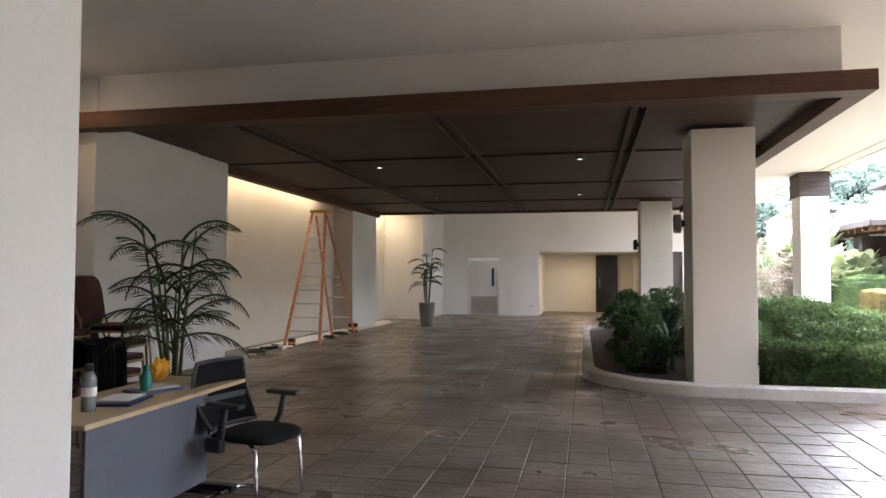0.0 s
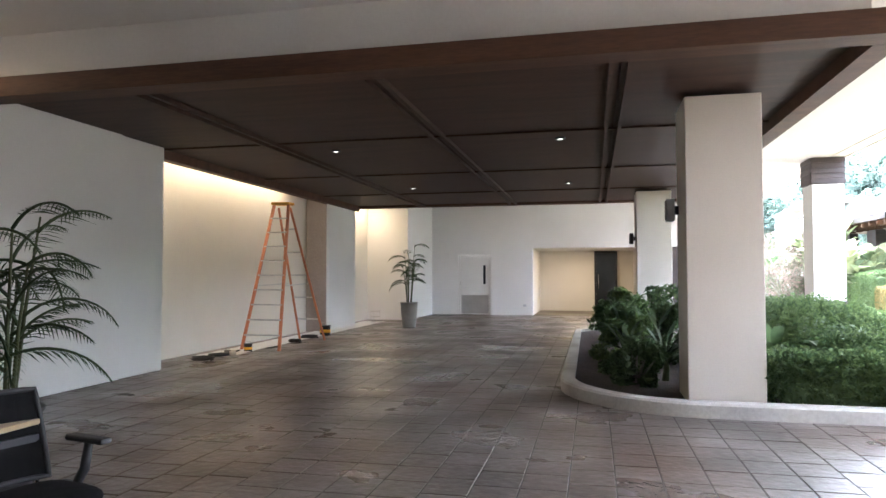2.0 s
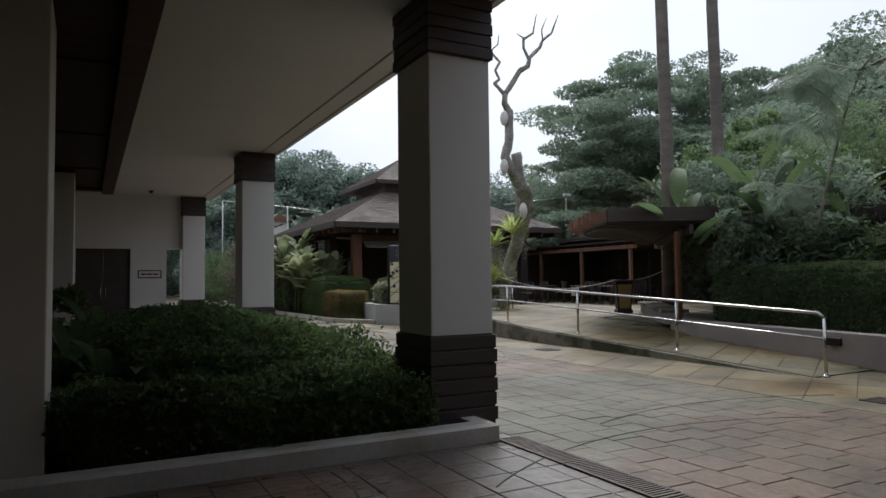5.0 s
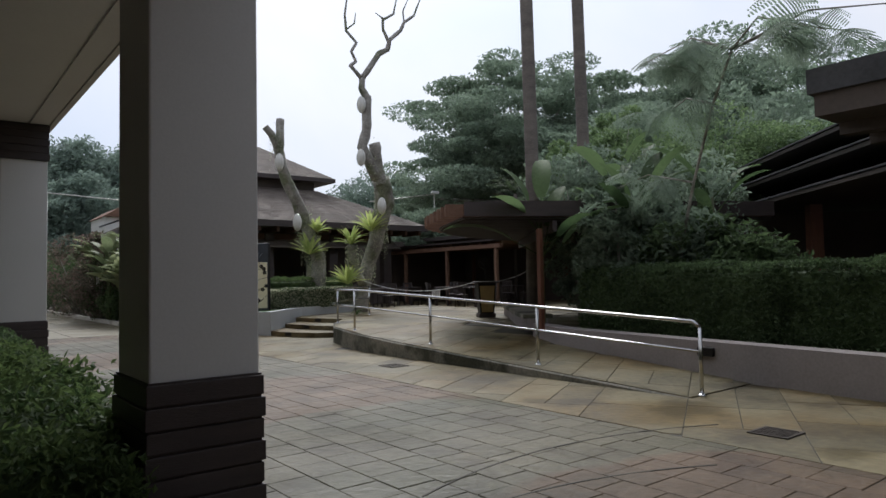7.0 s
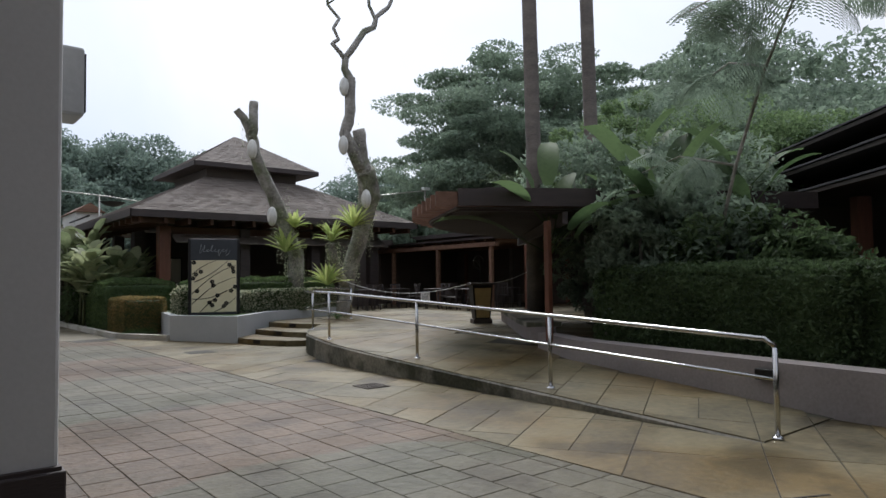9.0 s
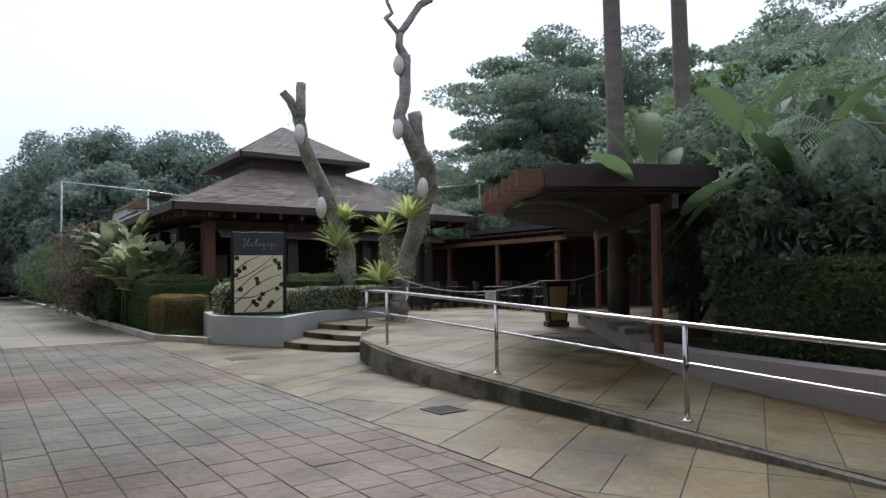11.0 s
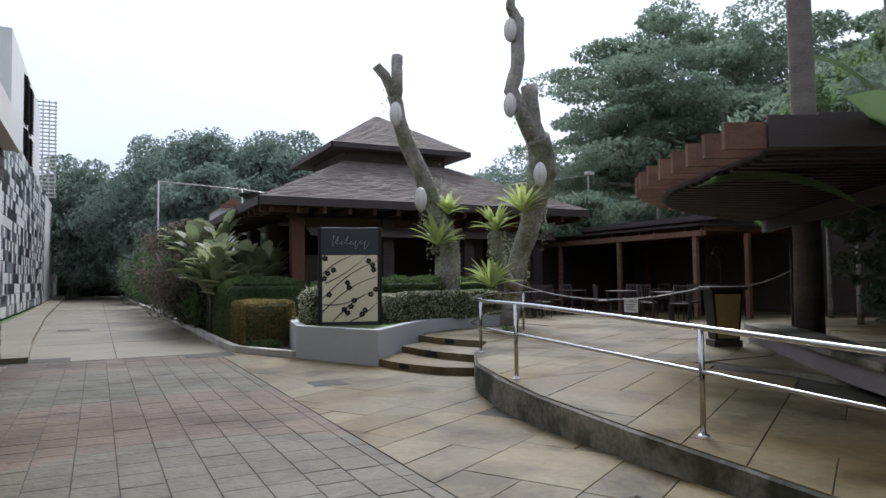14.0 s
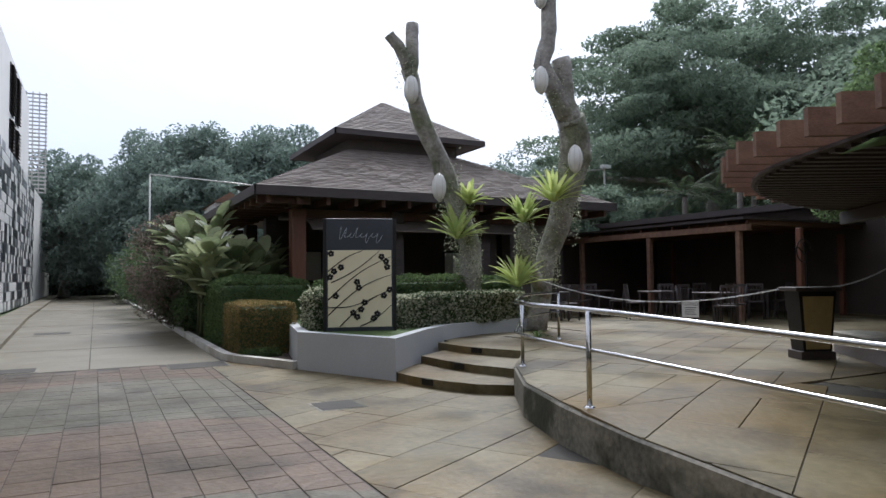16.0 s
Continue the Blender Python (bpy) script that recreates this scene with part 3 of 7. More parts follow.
struct("pilaster_3", B(-6.948, 17.8, 0, -6.38, 19.9, 4.04, bevel=0.008), WHITE, "white pilaster between the lit recesses", "wall")
struct("pilaster_4", B(-6.948, 22.6, 0, -5.55, 25.95, 4.04, bevel=0.008), WHITE, "white wall end beside the far door", "wall")
bm = bmesh.new()
box(bm, -6.95, 25.95, 0, -4.55, 26.3, 4.05)
box(bm, -4.55, 25.95, 2.2, -3.33, 26.3, 4.05)
box(bm, -3.33, 25.95, 0, -1.8, 26.3, 4.05)
box(bm, -1.8, 25.95, 2.44, 1.9, 26.3, 4.05)
struct("wall_north", bm, WHITE, "white end wall with a door and an alcove", "wall")
bm = bmesh.new()
box(bm, -2.1, 26.302, 0, -1.8, 29.8, 2.74)
box(bm, 1.9, 26.302, 0, 2.2, 29.8, 2.74)
box(bm, -1.8, 29.5, 0, 1.9, 29.8, 2.44)
box(bm, -1.8, 26.302, 2.44, 1.9, 29.8, 2.74)
struct("wall_alcove", bm, CREAM, "cream alcove under a low ceiling", "wall")
bm = bmesh.new()
box(bm, 1.9, 25.952, 0, 2.0, 26.3, 2.45)
box(bm, 3.45, 25.952, 0, 4.45, 26.3, 2.45)
box(bm, 1.9, 25.952, 2.45, 5.05, 26.3, 4.05)
struct("wall_north_east", bm, WHITE, "white wall with a dark doorway and a passage", "wall")
struct("wall_behind_doorway", B(1.9, 27.2, 0, 3.6, 27.4, 2.6), DARKIN, "dark back of the doorway", "wall")
# Four blocks added out of view; they only hold back sky light.
struct("building_west", B(-14, -30, 0, -7.304, 34, 14), WHITE, "unseen block added beside the canopy to cut western sky light", "building")
struct("building_south", B(-14, -22, 0, 34, -16, 12), MAUVE, "unseen block added across the forecourt to cut southern sky light", "building")
struct("building_above", B(-7.3, -4.3, 4.36, 5.4, 24.0, 11), WHITE, "unseen block added above the canopy to cut sky light", "building")
struct("building_east", B(14.7, -15.9, 0, 34, 3.0, 9), MAUVE, "unseen block added south of the garden to cut sky light", "building")
# Unseen backing added so no daylight shows round the fire door.
struct("wall_behind_door", B(-4.8, 26.7, 0, -3.1, 26.9, 2.4), CREAM, "unseen wall added to stop light through the door gap", "wall")
# Added out of view to stop south-east light reaching the columns.
struct("wall_south_east", B(6.0, -4.3, 0, 14.696, -4.0, 9), MAUVE, "unseen wall added to keep south-east light off the columns", "wall")
struct("roof_garden", B(12.72, 3.004, 3.64, 15.3, 8.9, 3.95), DARKROOF, "dark flat roof edge beside the garden", "roof")
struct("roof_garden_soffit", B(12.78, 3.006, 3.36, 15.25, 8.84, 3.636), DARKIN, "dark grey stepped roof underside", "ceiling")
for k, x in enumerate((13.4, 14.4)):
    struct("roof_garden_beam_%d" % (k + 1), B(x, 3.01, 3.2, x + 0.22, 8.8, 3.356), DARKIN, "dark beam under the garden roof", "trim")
# Unseen slab added overhead to darken the near ground and columns.
struct("roof_south", B(5.83, -4.0, 4.4, 14.696, 2.99, 4.7), CEIL, "unseen roof added to shade the forecourt and columns", "ceiling")
struct("wall_south", B(-7.2, -4.3, 0, 6.0, -4.0, 4.05), WHITE, "white wall closing the forecourt", "wall")
bm = bmesh.new()
box(bm, -7.3, -4.3, 4.05, 5.42, 26.3, 4.35)
box(bm, 5.47, -4.3, 4.05, 5.74, 26.3, 4.35)
box(bm, 5.42, -4.3, 4.08, 5.47, 26.3, 4.35)
struct("ceiling", bm, CEIL, "flat painted canopy ceiling with a groove along its edge", "ceiling")
struct("roof_edge", B(5.744, -4.3, 4.03, 5.82, 26.3, 4.6), CEIL, "painted fascia of the canopy roof", "trim")
XS, YS = (-6.3, -4.39, -1.8, 0.62, 2.58), (7.5, 10.82, 14.2, 17.3, 19.95)
bm = bmesh.new()
for i in range(4):
    for j in range(4):
        box(bm, XS[i] + 0.012, YS[j] + 0.012, 3.46, XS[i + 1] - 0.012, YS[j + 1] - 0.012, 3.49)
        mx = (XS[i] + XS[i + 1]) / 2
box(bm, -6.4, 7.26, 3.50, 2.78, 20.2, 3.53)
struct("ceiling_soffit", bm, BROWN, "dark stained timber soffit panels", "ceiling")
bm = bmesh.new()
box(bm, -6.45, 7.22, 3.32, 2.80, 7.50, 3.525)
box(bm, -6.45, 19.97, 3.40, 2.80, 20.2, 3.525)
box(bm, -6.45, 7.504, 3.31, -6.28, 19.966, 3.525)
box(bm, 2.58, 7.504, 3.32, 2.80, 19.966, 3.525)
struct("soffit_border", bm, BROWN2, "brown timber border of the soffit", "trim")
bm = bmesh.new()
for x in XS[1:4]:
    for o in (-0.11, 0.06):
        box(bm, x + o, 7.506, 3.405, x + o + 0.05, 19.96, 3.50)
for y in YS[1:4]:
    box(bm, -6.27, y - 0.025, 3.435, 2.575, y + 0.025, 3.50)
struct("soffit_beams", bm, BROWN, "dark timber battens dividing the soffit", "trim")
bm = bmesh.new()
box(bm, -6.2, 7.46, 3.53, 2.56, 7.75, 4.05)
box(bm, -6.2, 19.9, 3.53, 2.56, 20.16, 4.05)
box(bm, 2.3, 7.754, 3.53, 2.56, 19.896, 4.05)
struct("soffit_upstand", bm, CEIL, "painted beam above the timber soffit", "trim")
for k, (x, y) in enumerate(((-0.1, 11.34), (-3.66, 11.56), (-3.67, 16.3), (-0.16, 16.2))):
    th = thing("downlight", x, y, 3.44, "small round lit downlight set in the dark soffit", "ceiling light", "downlights in the soffit")
    part("trim_ring", lathe(bmesh.new(), [(0.045, 0), (0.075, 0.0), (0.075, 0.02), (0.045, 0.02)], 20), IRON, th)
    part("lamp_face", lathe(bmesh.new(), [(0.001, -0.004), (0.036, -0.002), (0.038, 0.004), (0.001, 0.018)], 20), SPOTON, th, "lit warm white face")


# ---- columns ----
def plain_column(x0, y0, x1, y1, label, paint=CREAM):
    th = thing("column", (x0 + x1) / 2, (y0 + y1) / 2, 0, label, "column", "plain columns")
    hx, hy = (x1 - x0) / 2, (y1 - y0) / 2
    part("shaft", B(-hx, -hy, 0, hx, hy, 3.40, bevel=0.012), paint, th)
    return th


plain_column(1.33, 9.12, 2.11, 9.9, "cream white square column at the kerb's corner")
plain_column(1.33, 17.6, 2.11, 18.4, "cream white square column behind the planting")
th = plain_column(-2.2, 0.85, -1.41, 1.64, "pale square column beside the desk", WHITE)
th.children[0].scale = (1, 1, 4.05 / 3.4)


def clad_column(x, y, label):
    """A column with a foot and a head of dark boards."""
    th = thing("clad_column", x, y, 0, label, "column", "columns along the drive")
    part("shaft", B(-0.32, -0.35, 0, 0.325, 0.35, 4.05, bevel=0.012), WHITE, th)
    for k in range(6):
        o = 0.39 if k % 2 == 0 else 0.382
        part("foot_board", B(0.04 - o, -o, 0.10 + k * 0.132, o - 0.04, o, 0.10 + k * 0.132 + 0.118, bevel=0.006), DARKCLAD, th, "dark timber board")
    part("foot_core", B(-0.33, -0.37, 0.0, 0.33, 0.37, 0.89), DARKCLAD, th)
    for k in range(5):
        o = 0.39 if k % 2 == 0 else 0.382
        part("head_board", B(0.04 - o, -o, 3.47 + k * 0.116, o - 0.04, o, 3.47 + k * 0.116 + 0.104, bevel=0.006), DARKCLAD, th, "dark timber board")
    part("head_core", B(-0.33, -0.37, 3.46, 0.33, 0.37, 4.05), DARKCLAD, th)
    return th


clad_column(5.38, 9.58, "white column with dark timber foot and head")
clad_column(5.40, 18.05, "white column with dark timber foot and head")
clad_column(5.2, 26.0, "white column with dark timber foot and head")


def wall_box(x, y, z, rz, label, case=GREYP):
    th = thing("wall_speaker", x, y, z, label, "loudspeaker", "boxes on the columns", rz)
    part("bracket", B(0, -0.03, -0.05, 0.05, 0.03, 0.05), IRON, th)
    part("case", B(0.05, -0.09, -0.13, 0.14, 0.09, 0.13, bevel=0.012), case, th)
    part("grille", B(0.141, -0.075, -0.11, 0.147, 0.075, 0.11), BLACKP, th, "dark grille")
    return th


wall_box(1.33, 9.75, 2.22, 180, "grey box speaker on the cream column")
wall_box(1.33, 18.0, 2.32, 180, "dark grey box speaker on the cream column", IRON)
wall_box(5.70, 9.7, 2.2, 0, "grey box speaker on the clad column")

# ---- planting bed with its kerb ----
inner = [(5.32, 9.0)] + [(5.32, 18.6)] + arc(0.75, 17.9, 0.7, 90, 180, 6) + [(0.1, 11.0)] + arc(1.55, 10.45, 1.45, 180, 270, 10)
outer = [(5.5, 8.82)] + [(5.5, 18.8)] + arc(0.75, 17.95, 0.85, 90, 180, 6) + [(-0.08, 11.0)] + arc(1.55, 10.45, 1.63, 180, 270, 10)
bm = bmesh.new()
n = len(inner)
vi = [[bm.verts.new((x, y, z)) for x, y in pts] for pts, z in ((outer, -0.01), (outer, 0.13), ([(a[0] * 0.15 + b[0] * 0.85, a[1] * 0.15 + b[1] * 0.85) for a, b in zip(inner, outer)], 0.152), (inner, 0.152), (inner, -0.01))]
for r0, r1 in zip(vi, vi[1:]):
    for i in range(n):
        j = (i + 1) % n
        bm.faces.new((r0[i], r0[j], r1[j], r1[i]))
struct("kerb_bed", bm, KERBP, "rounded cream painted kerb round the planting", "kerb")
struct("soil_bed", prism(bmesh.new(), inner, -0.01, 0.09), SOIL, "dark soil in the planting bed", "soil")

# ---- ramp, terrace, steps ----
def ramp_z(x, y):
    return max(0.004, min(0.36, (y - 9.6) * 0.0445))


EDGE = [(11.1, 9.65), (11.1, 11.5), (11.1, 13.5), (11.1, 15.5), (11.16, 16.9), (11.37, 18.05), (11.75, 19.2), (12.42, 20.4)]
bm = bmesh.new()
far = [(14.6, 9.65), (14.6, 11.5), (14.6, 13.5), (14.6, 15.5), (14.6, 16.9), (14.6, 18.05), (14.6, 19.2), (14.6, 20.4)]
rows = [(bm.verts.new((a[0], a[1], -0.05)), bm.verts.new((a[0], a[1], ramp_z(*a) - 0.02)), bm.verts.new((a[0] + 0.02, a[1], ramp_z(*a))), bm.verts.new((b[0], b[1], ramp_z(*a))), bm.verts.new((b[0], b[1], -0.05))) for a, b in zip(EDGE, far)]
for a, b in zip(rows, rows[1:]):
    for i in range(5):
        j = (i + 1) % 5
        bm.faces.new((a[i], b[i], b[j], a[j]))
bm.faces.new([r for r in rows[0]])
bm.faces.new([r for r in rows[-1]][::-1])
rampob = struct("ramp", bm, CONC, "weathered concrete ramp edge with mossy stains", "ramp")
face_up(rampob, MOSSJ)
terr = struct("terrace", prism(bmesh.new(), [(12.42, 20.41), (14.61, 20.41), (14.61, 12), (34, 12), (34, 48), (11.5, 48), (11.5, 24.6), (13.3, 24.6), (13.45, 23.3), (13.75, 22.1)], -0.05, 0.36), CONC, "raised terrace before the restaurant", "terrace")
face_up(terr, SLAB)
for k, pts in enumerate(([(11.57, 22.45), (11.62, 21.8), (11.8, 21.2), (12.05, 20.7), (12.42, 20.4), (13.9, 21.6), (13.6, 24.0)],
                         [(12.36, 23.07), (12.4, 22.3), (12.53, 21.6), (12.78, 20.95), (13.9, 21.6), (13.6, 24.0)],
                         [(13.05, 23.8), (13.1, 23.0), (13.3, 22.4), (13.62, 21.75), (13.95, 21.9), (13.7, 24.0)])):
    st = struct("step_%d" % (k + 1), prism(bmesh.new(), pts, -0.02, (k + 1) * 0.12 + 0.005), SLAB, "pale stone step with a dark inset mark", "step")
    a, b = Vector((*pts[1], 0)), Vector((*pts[2], 0))
    c, d = (a + b) / 2, (b - a).normalized()
    nrm = Vector((-d.y, d.x, 0))
    if nrm.x > 0:
        nrm = -nrm
    zc = (k + 1) * 0.12 - 0.045
    part("inset_mark", obox(bmesh.new(), c + nrm * 0.004 - d * 0.11 + Vector((0, 0, zc)), c + nrm * 0.004 + d * 0.11 + Vector((0, 0, zc)), 0.02, 0.085), IRON, st, "dark tile inset")

# ---- planter below the sign ----
PL = [(10.64, 24.3), (11.55, 22.25), (12.0, 22.75), (12.75, 23.6), (13.5, 24.3), (14.6, 24.9), (16.0, 25.2), (16.0, 30.6), (12.2, 30.6), (11.2, 27.3)]
PLI = [(10.84, 24.35), (11.58, 22.58), (11.9, 22.9), (12.65, 23.75), (13.42, 24.48), (14.55, 25.08), (15.85, 25.4), (15.85, 30.45), (12.36, 30.45), (11.38, 27.3)]
bm = bmesh.new()
vi = [[bm.verts.new((x, y, z)) for x, y in pts] for pts, z in ((PL, -0.05), (PL, 0.63), (PLI, 0.63), (PLI, 0.3))]
for r0, r1 in zip(vi, vi[1:]):
    for i in range(len(PL)):
        j = (i + 1) % len(PL)
        bm.faces.new((r0[i], r0[j], r1[j], r1[i]))
struct("planter_wall", bm, GREYP, "pale grey rendered planter wall", "planter")
struct("planter_lawn", prism(bmesh.new(), PLI, 0.25, 0.60), GRASSM, "grass in the raised planter", "grass")

# ---- kerbs along the lane, garden beds ----
bm = bmesh.new()
path = [(10.56, 24.36), (10.12, 25.35), (9.86, 25.9), (9.76, 26.3), (9.73, 26.8), (9.68, 40), (9.5, 60), (9.3, 95)]
for a, b in zip(path, path[1:]):
    obox(bm, (a[0] + 0.08, a[1], 0.05), (b[0] + 0.08, b[1], 0.05), 0.16, 0.16)
struct("kerb_garden", bm, KERBP, "pale kerb along the garden bed", "kerb")
struct("soil_garden", prism(bmesh.new(), [(10.66, 24.4), (11.18, 27.3), (12.18, 30.6), (12.18, 31), (60, 31), (60, 110), (9.4, 110), (9.62, 60), (9.8, 40), (9.86, 26.8), (9.9, 26.3), (10.2, 25.5)], -0.085, 0.06), SOIL, "garden soil with leaf litter", "soil")
bm = bmesh.new()
for a, b in (((6.0, 26.3), (5.72, 31)), ((5.72, 31), (5.2, 45)), ((5.2, 45), (4.25, 98))):
    obox(bm, (a[0] - 0.5, a[1], 0.03), (b[0] - 0.5, b[1], 0.03), 1.0, 0.16)
struct("kerb_lane", bm, ROADC, "low concrete kerb walk beside the tiled wall", "kerb")

# ---- low wall along the ramp ----
bm = bmesh.new()
LOW = [(12.2, 5.0), (12.35, 8.0), (12.65, 10.0), (13.0, 12.0), (13.3, 13.6), (13.9, 14.85)]
vi = [[bm.verts.new((x + o, y, z)) for x, y in LOW] for o, z in ((0, -0.05), (0, 0.5), (0.35, 0.5), (0.35, -0.05))]
for k in range(4):
    for i in range(len(LOW) - 1):
        bm.faces.new((vi[k][i], vi[k][i + 1], vi[(k + 1) % 4][i + 1], vi[(k + 1) % 4][i]))
bm.faces.new([v[0] for v in vi])
bm.faces.new([v[-1] for v in vi][::-1])
struct("wall_low", bm, MAUVE, "low rendered wall beside the ramp", "wall")
struct("soil_east", prism(bmesh.new(), [(12.55, 5.0), (12.7, 8.0), (13.0, 10.0), (13.35, 12.0), (13.6, 13.6), (14.55, 14.9), (14.6, 12.0), (34, 12.0), (34, 5)], -0.05, 0.42), SOIL, "dark raised bed behind the low wall", "soil")

bm = bmesh.new()
box(bm, 7.51, 26.25, -0.0018, 7.53, 95.9, 0.0015)
for k in range(14):
    box(bm, 4.05, 30.2 + k * 4.6, -0.0018, 7.509, 30.218 + k * 4.6, 0.0015)
    box(bm, 7.531, 30.2 + k * 4.6, -0.0018, 9.6, 30.218 + k * 4.6, 0.0015)
struct("road_joints", bm, JOINT, "dark joints between the lane's concrete bays", "road")


# ---- doors and wall fittings under the canopy ----
def leaf_door(x0, x1, y, top, material, label, glass=True):
    w = x1 - x0
    th = tagged(new("door_1" if material is DOORW else "door_2"), label, "door", "", "structure")
    th.matrix_basis = pose(x0, y, 0)
    for a in ((0, 0, 0.06, top), (w - 0.06, 0, w, top), (0.06, top - 0.06, w - 0.06, top)):
        part("door_frame", B(a[0], 0.0, a[1], a[2], 0.12, a[3], bevel=0.005), material if glass else IRON, th)
    part("door_panel", B(0.065, 0.04, 0.01, w - 0.065, 0.085, top - 0.065, bevel=0.004), material, th)
    return th, w


th, w = leaf_door(-4.545, -3.335, 25.97, 2.19, DOORW, "pale grey fire door with a slit window and kick plate")
part("window_slit", B(w * 0.76, 0.03, 1.12, w * 0.76 + 0.09, 0.05, 1.82), GLASS, th, "narrow dark glass")
part("kick_plate", B(0.1, 0.033, 0.05, w - 0.1, 0.045, 0.72), KICK, th, "scuffed metal kick plate")
part("hinge", B(0.055, 0.028, 1.1, 0.075, 0.045, 1.22), KICK, th)
th = thing("dark_door", 0.38, 29.40, 0, "tall dark framed glass door in the alcove", "door", kind="structure")
for a in ((0, 0, 0.08, 2.42), (0.82, 0, 0.9, 2.42), (0.08, 2.32, 0.82, 2.42), (0.08, 0, 0.82, 0.12)):
    part("door_frame", B(a[0], 0, a[1], a[2], 0.09, a[3]), IRON, th)
part("pane", B(0.081, 0.03, 0.121, 0.819, 0.06, 2.319), GLASS, th, "dark reflecting glass")
part("handle", tube(bmesh.new(), [(0.16, -0.04, 0.9), (0.16, -0.04, 1.5)], 0.015, 8), STEEL, th)
th = thing("double_door", 2.0, 26.05, 0, "dark timber double door in the end wall", "door", kind="structure")
for k in range(2):
    d = part("door_panel", B(0.01 + k * 0.725, 0, 0.01, 0.72 + k * 0.725, 0.06, 2.44, bevel=0.006), DARKCLAD, th)
    part("handle", tube(bmesh.new(), [(0.66 + k * 0.14, -0.05, 0.9), (0.66 + k * 0.14, -0.05, 1.3)], 0.012, 8), STEEL, d)
th = thing("wall_sign", 3.98, 25.945, 1.68, "small framed sign with one line of lettering", "sign")
part("board", B(-0.33, -0.02, -0.12, 0.33, 0.004, 0.12, bevel=0.004), IRON, th)
part("face", B(-0.30, -0.026, -0.09, 0.30, -0.021, 0.09), CREAM, th)
for k, (a, b) in enumerate(((-0.24, -0.12), (-0.10, 0.06), (0.08, 0.24))):
    part("lettering", B(a, -0.030, -0.025, b, -0.027, 0.025), INK, th)
th = thing("ceiling_camera", 3.9, 24.6, 4.05, "small dark dome camera under the ceiling", "camera dome")
part("base", lathe(bmesh.new(), [(0.06, -0.03), (0.07, -0.03), (0.07, 0), (0.06, 0)], 16), BLACKP, th)
part("dome", lathe(bmesh.new(), [(0.005, -0.085), (0.035, -0.075), (0.052, -0.05), (0.055, -0.03)], 16), GLASS, th)
th = thing("strip_fixture", -6.16, 6.62, 3.81, "lit fluorescent strip fixture on brackets below the ceiling", "light fixture")
part("body", B(-0.06, -0.30, 0, 0.06, 0.30, 0.07, bevel=0.01), ALU, th)
part("lit_tube", tube(bmesh.new(), [(0.03, -0.27, -0.018), (0.03, 0.27, -0.018)], 0.016, 10), TUBEON, th, "glowing tube")
for y in (-0.22, 0.22):
    part("bracket", B(-0.29, y - 0.02, 0.02, -0.061, y + 0.02, 0.05), ALU, th)
    part("hanger", tube(bmesh.new(), [(0, y, 0.07), (0, y, 0.24)], 0.02, 6), ALU, th)
th = thing("cable_conduit", -6.437, 7.05, 0, "thin grey conduit run down the white wall", "conduit")
part("pipe", tube(bmesh.new(), [(0, 0, 0.02), (0, 0, 4.04)], 0.012, 8), GREYP, th)
th = thing("wall_socket", -2.1, 25.949, 0.35, "small white socket plate on the end wall", "socket")
part("plate", B(-0.06, -0.008, -0.04, 0.06, 0.004, 0.04, bevel=0.003), GREYP, th)

# ---- desk and what lies on it ----
th = thing("desk", -2.66, 3.42, 0, "maple topped office desk with blue-grey modesty panel", "desk")
part("desktop", B(-0.31, -0.60, 0.722, 0.30, 0.96, 0.75, bevel=0.006), TAN, th, "pale maple laminate top")
part("modesty_panel", B(0.20, -0.50, 0.14, 0.222, 0.60, 0.718), BLUEGREY, th, "blue-grey front panel")
for y in (-0.55, 0.80):
    leg = part("leg", B(-0.05, y, 0.05, 0.05, y + 0.05, 0.72, bevel=0.006), BLACKP, th, "black metal leg")
    part("foot", B(-0.30, y - 0.01, 0.0, 0.30, y + 0.06, 0.05, bevel=0.01), BLACKP, leg)
th = thing("water_bottle", -2.6, 3.13, 0.75, "tall grey clear water bottle with a dark cap", "bottle")
part("body", lathe(bmesh.new(), [(0.034, 0), (0.037, 0.01), (0.037, 0.07), (0.033, 0.09), (0.037, 0.11), (0.037, 0.17), (0.026, 0.20), (0.017, 0.215)], 20), BOTTLE, th)
part("label_band", lathe(bmesh.new(), [(0.0375, 0.08), (0.0385, 0.082), (0.0385, 0.125), (0.0375, 0.127)], 20), PAPER, th)
part("cap", lathe(bmesh.new(), [(0.02, 0.212), (0.022, 0.214), (0.022, 0.245), (0.018, 0.25)], 16), BLACKP, th)
th = thing("sanitizer_bottle", -2.66, 3.69, 0.75, "squat teal plastic bottle with a cap", "bottle")
part("body", lathe(bmesh.new(), [(0.030, 0), (0.034, 0.008), (0.034, 0.10), (0.022, 0.13), (0.014, 0.135)], 18), TEAL, th)
part("cap", lathe(bmesh.new(), [(0.016, 0.133), (0.018, 0.135), (0.018, 0.165), (0.014, 0.17)], 14), TEAL, th)
for k, (x, y, rz) in enumerate(((-2.60, 3.40, 12), (-2.66, 3.78, -18))):
    th = thing("folder", x, y, 0.75, "navy blue folder with papers lying on the desk", "folder", "folders on the desk", rz)
    part("cover", B(-0.11, -0.155, 0, 0.11, 0.155, 0.018, bevel=0.004), BLUEB, th)
    part("paper", B(-0.10, -0.10, 0.019, 0.08, 0.12, 0.026), PAPER, th, "loose white sheets")
th = thing("yellow_cloth", -2.9, 4.16, 0.75, "crumpled yellow cloth on the desk's corner", "cloth")
bm = bmesh.new()
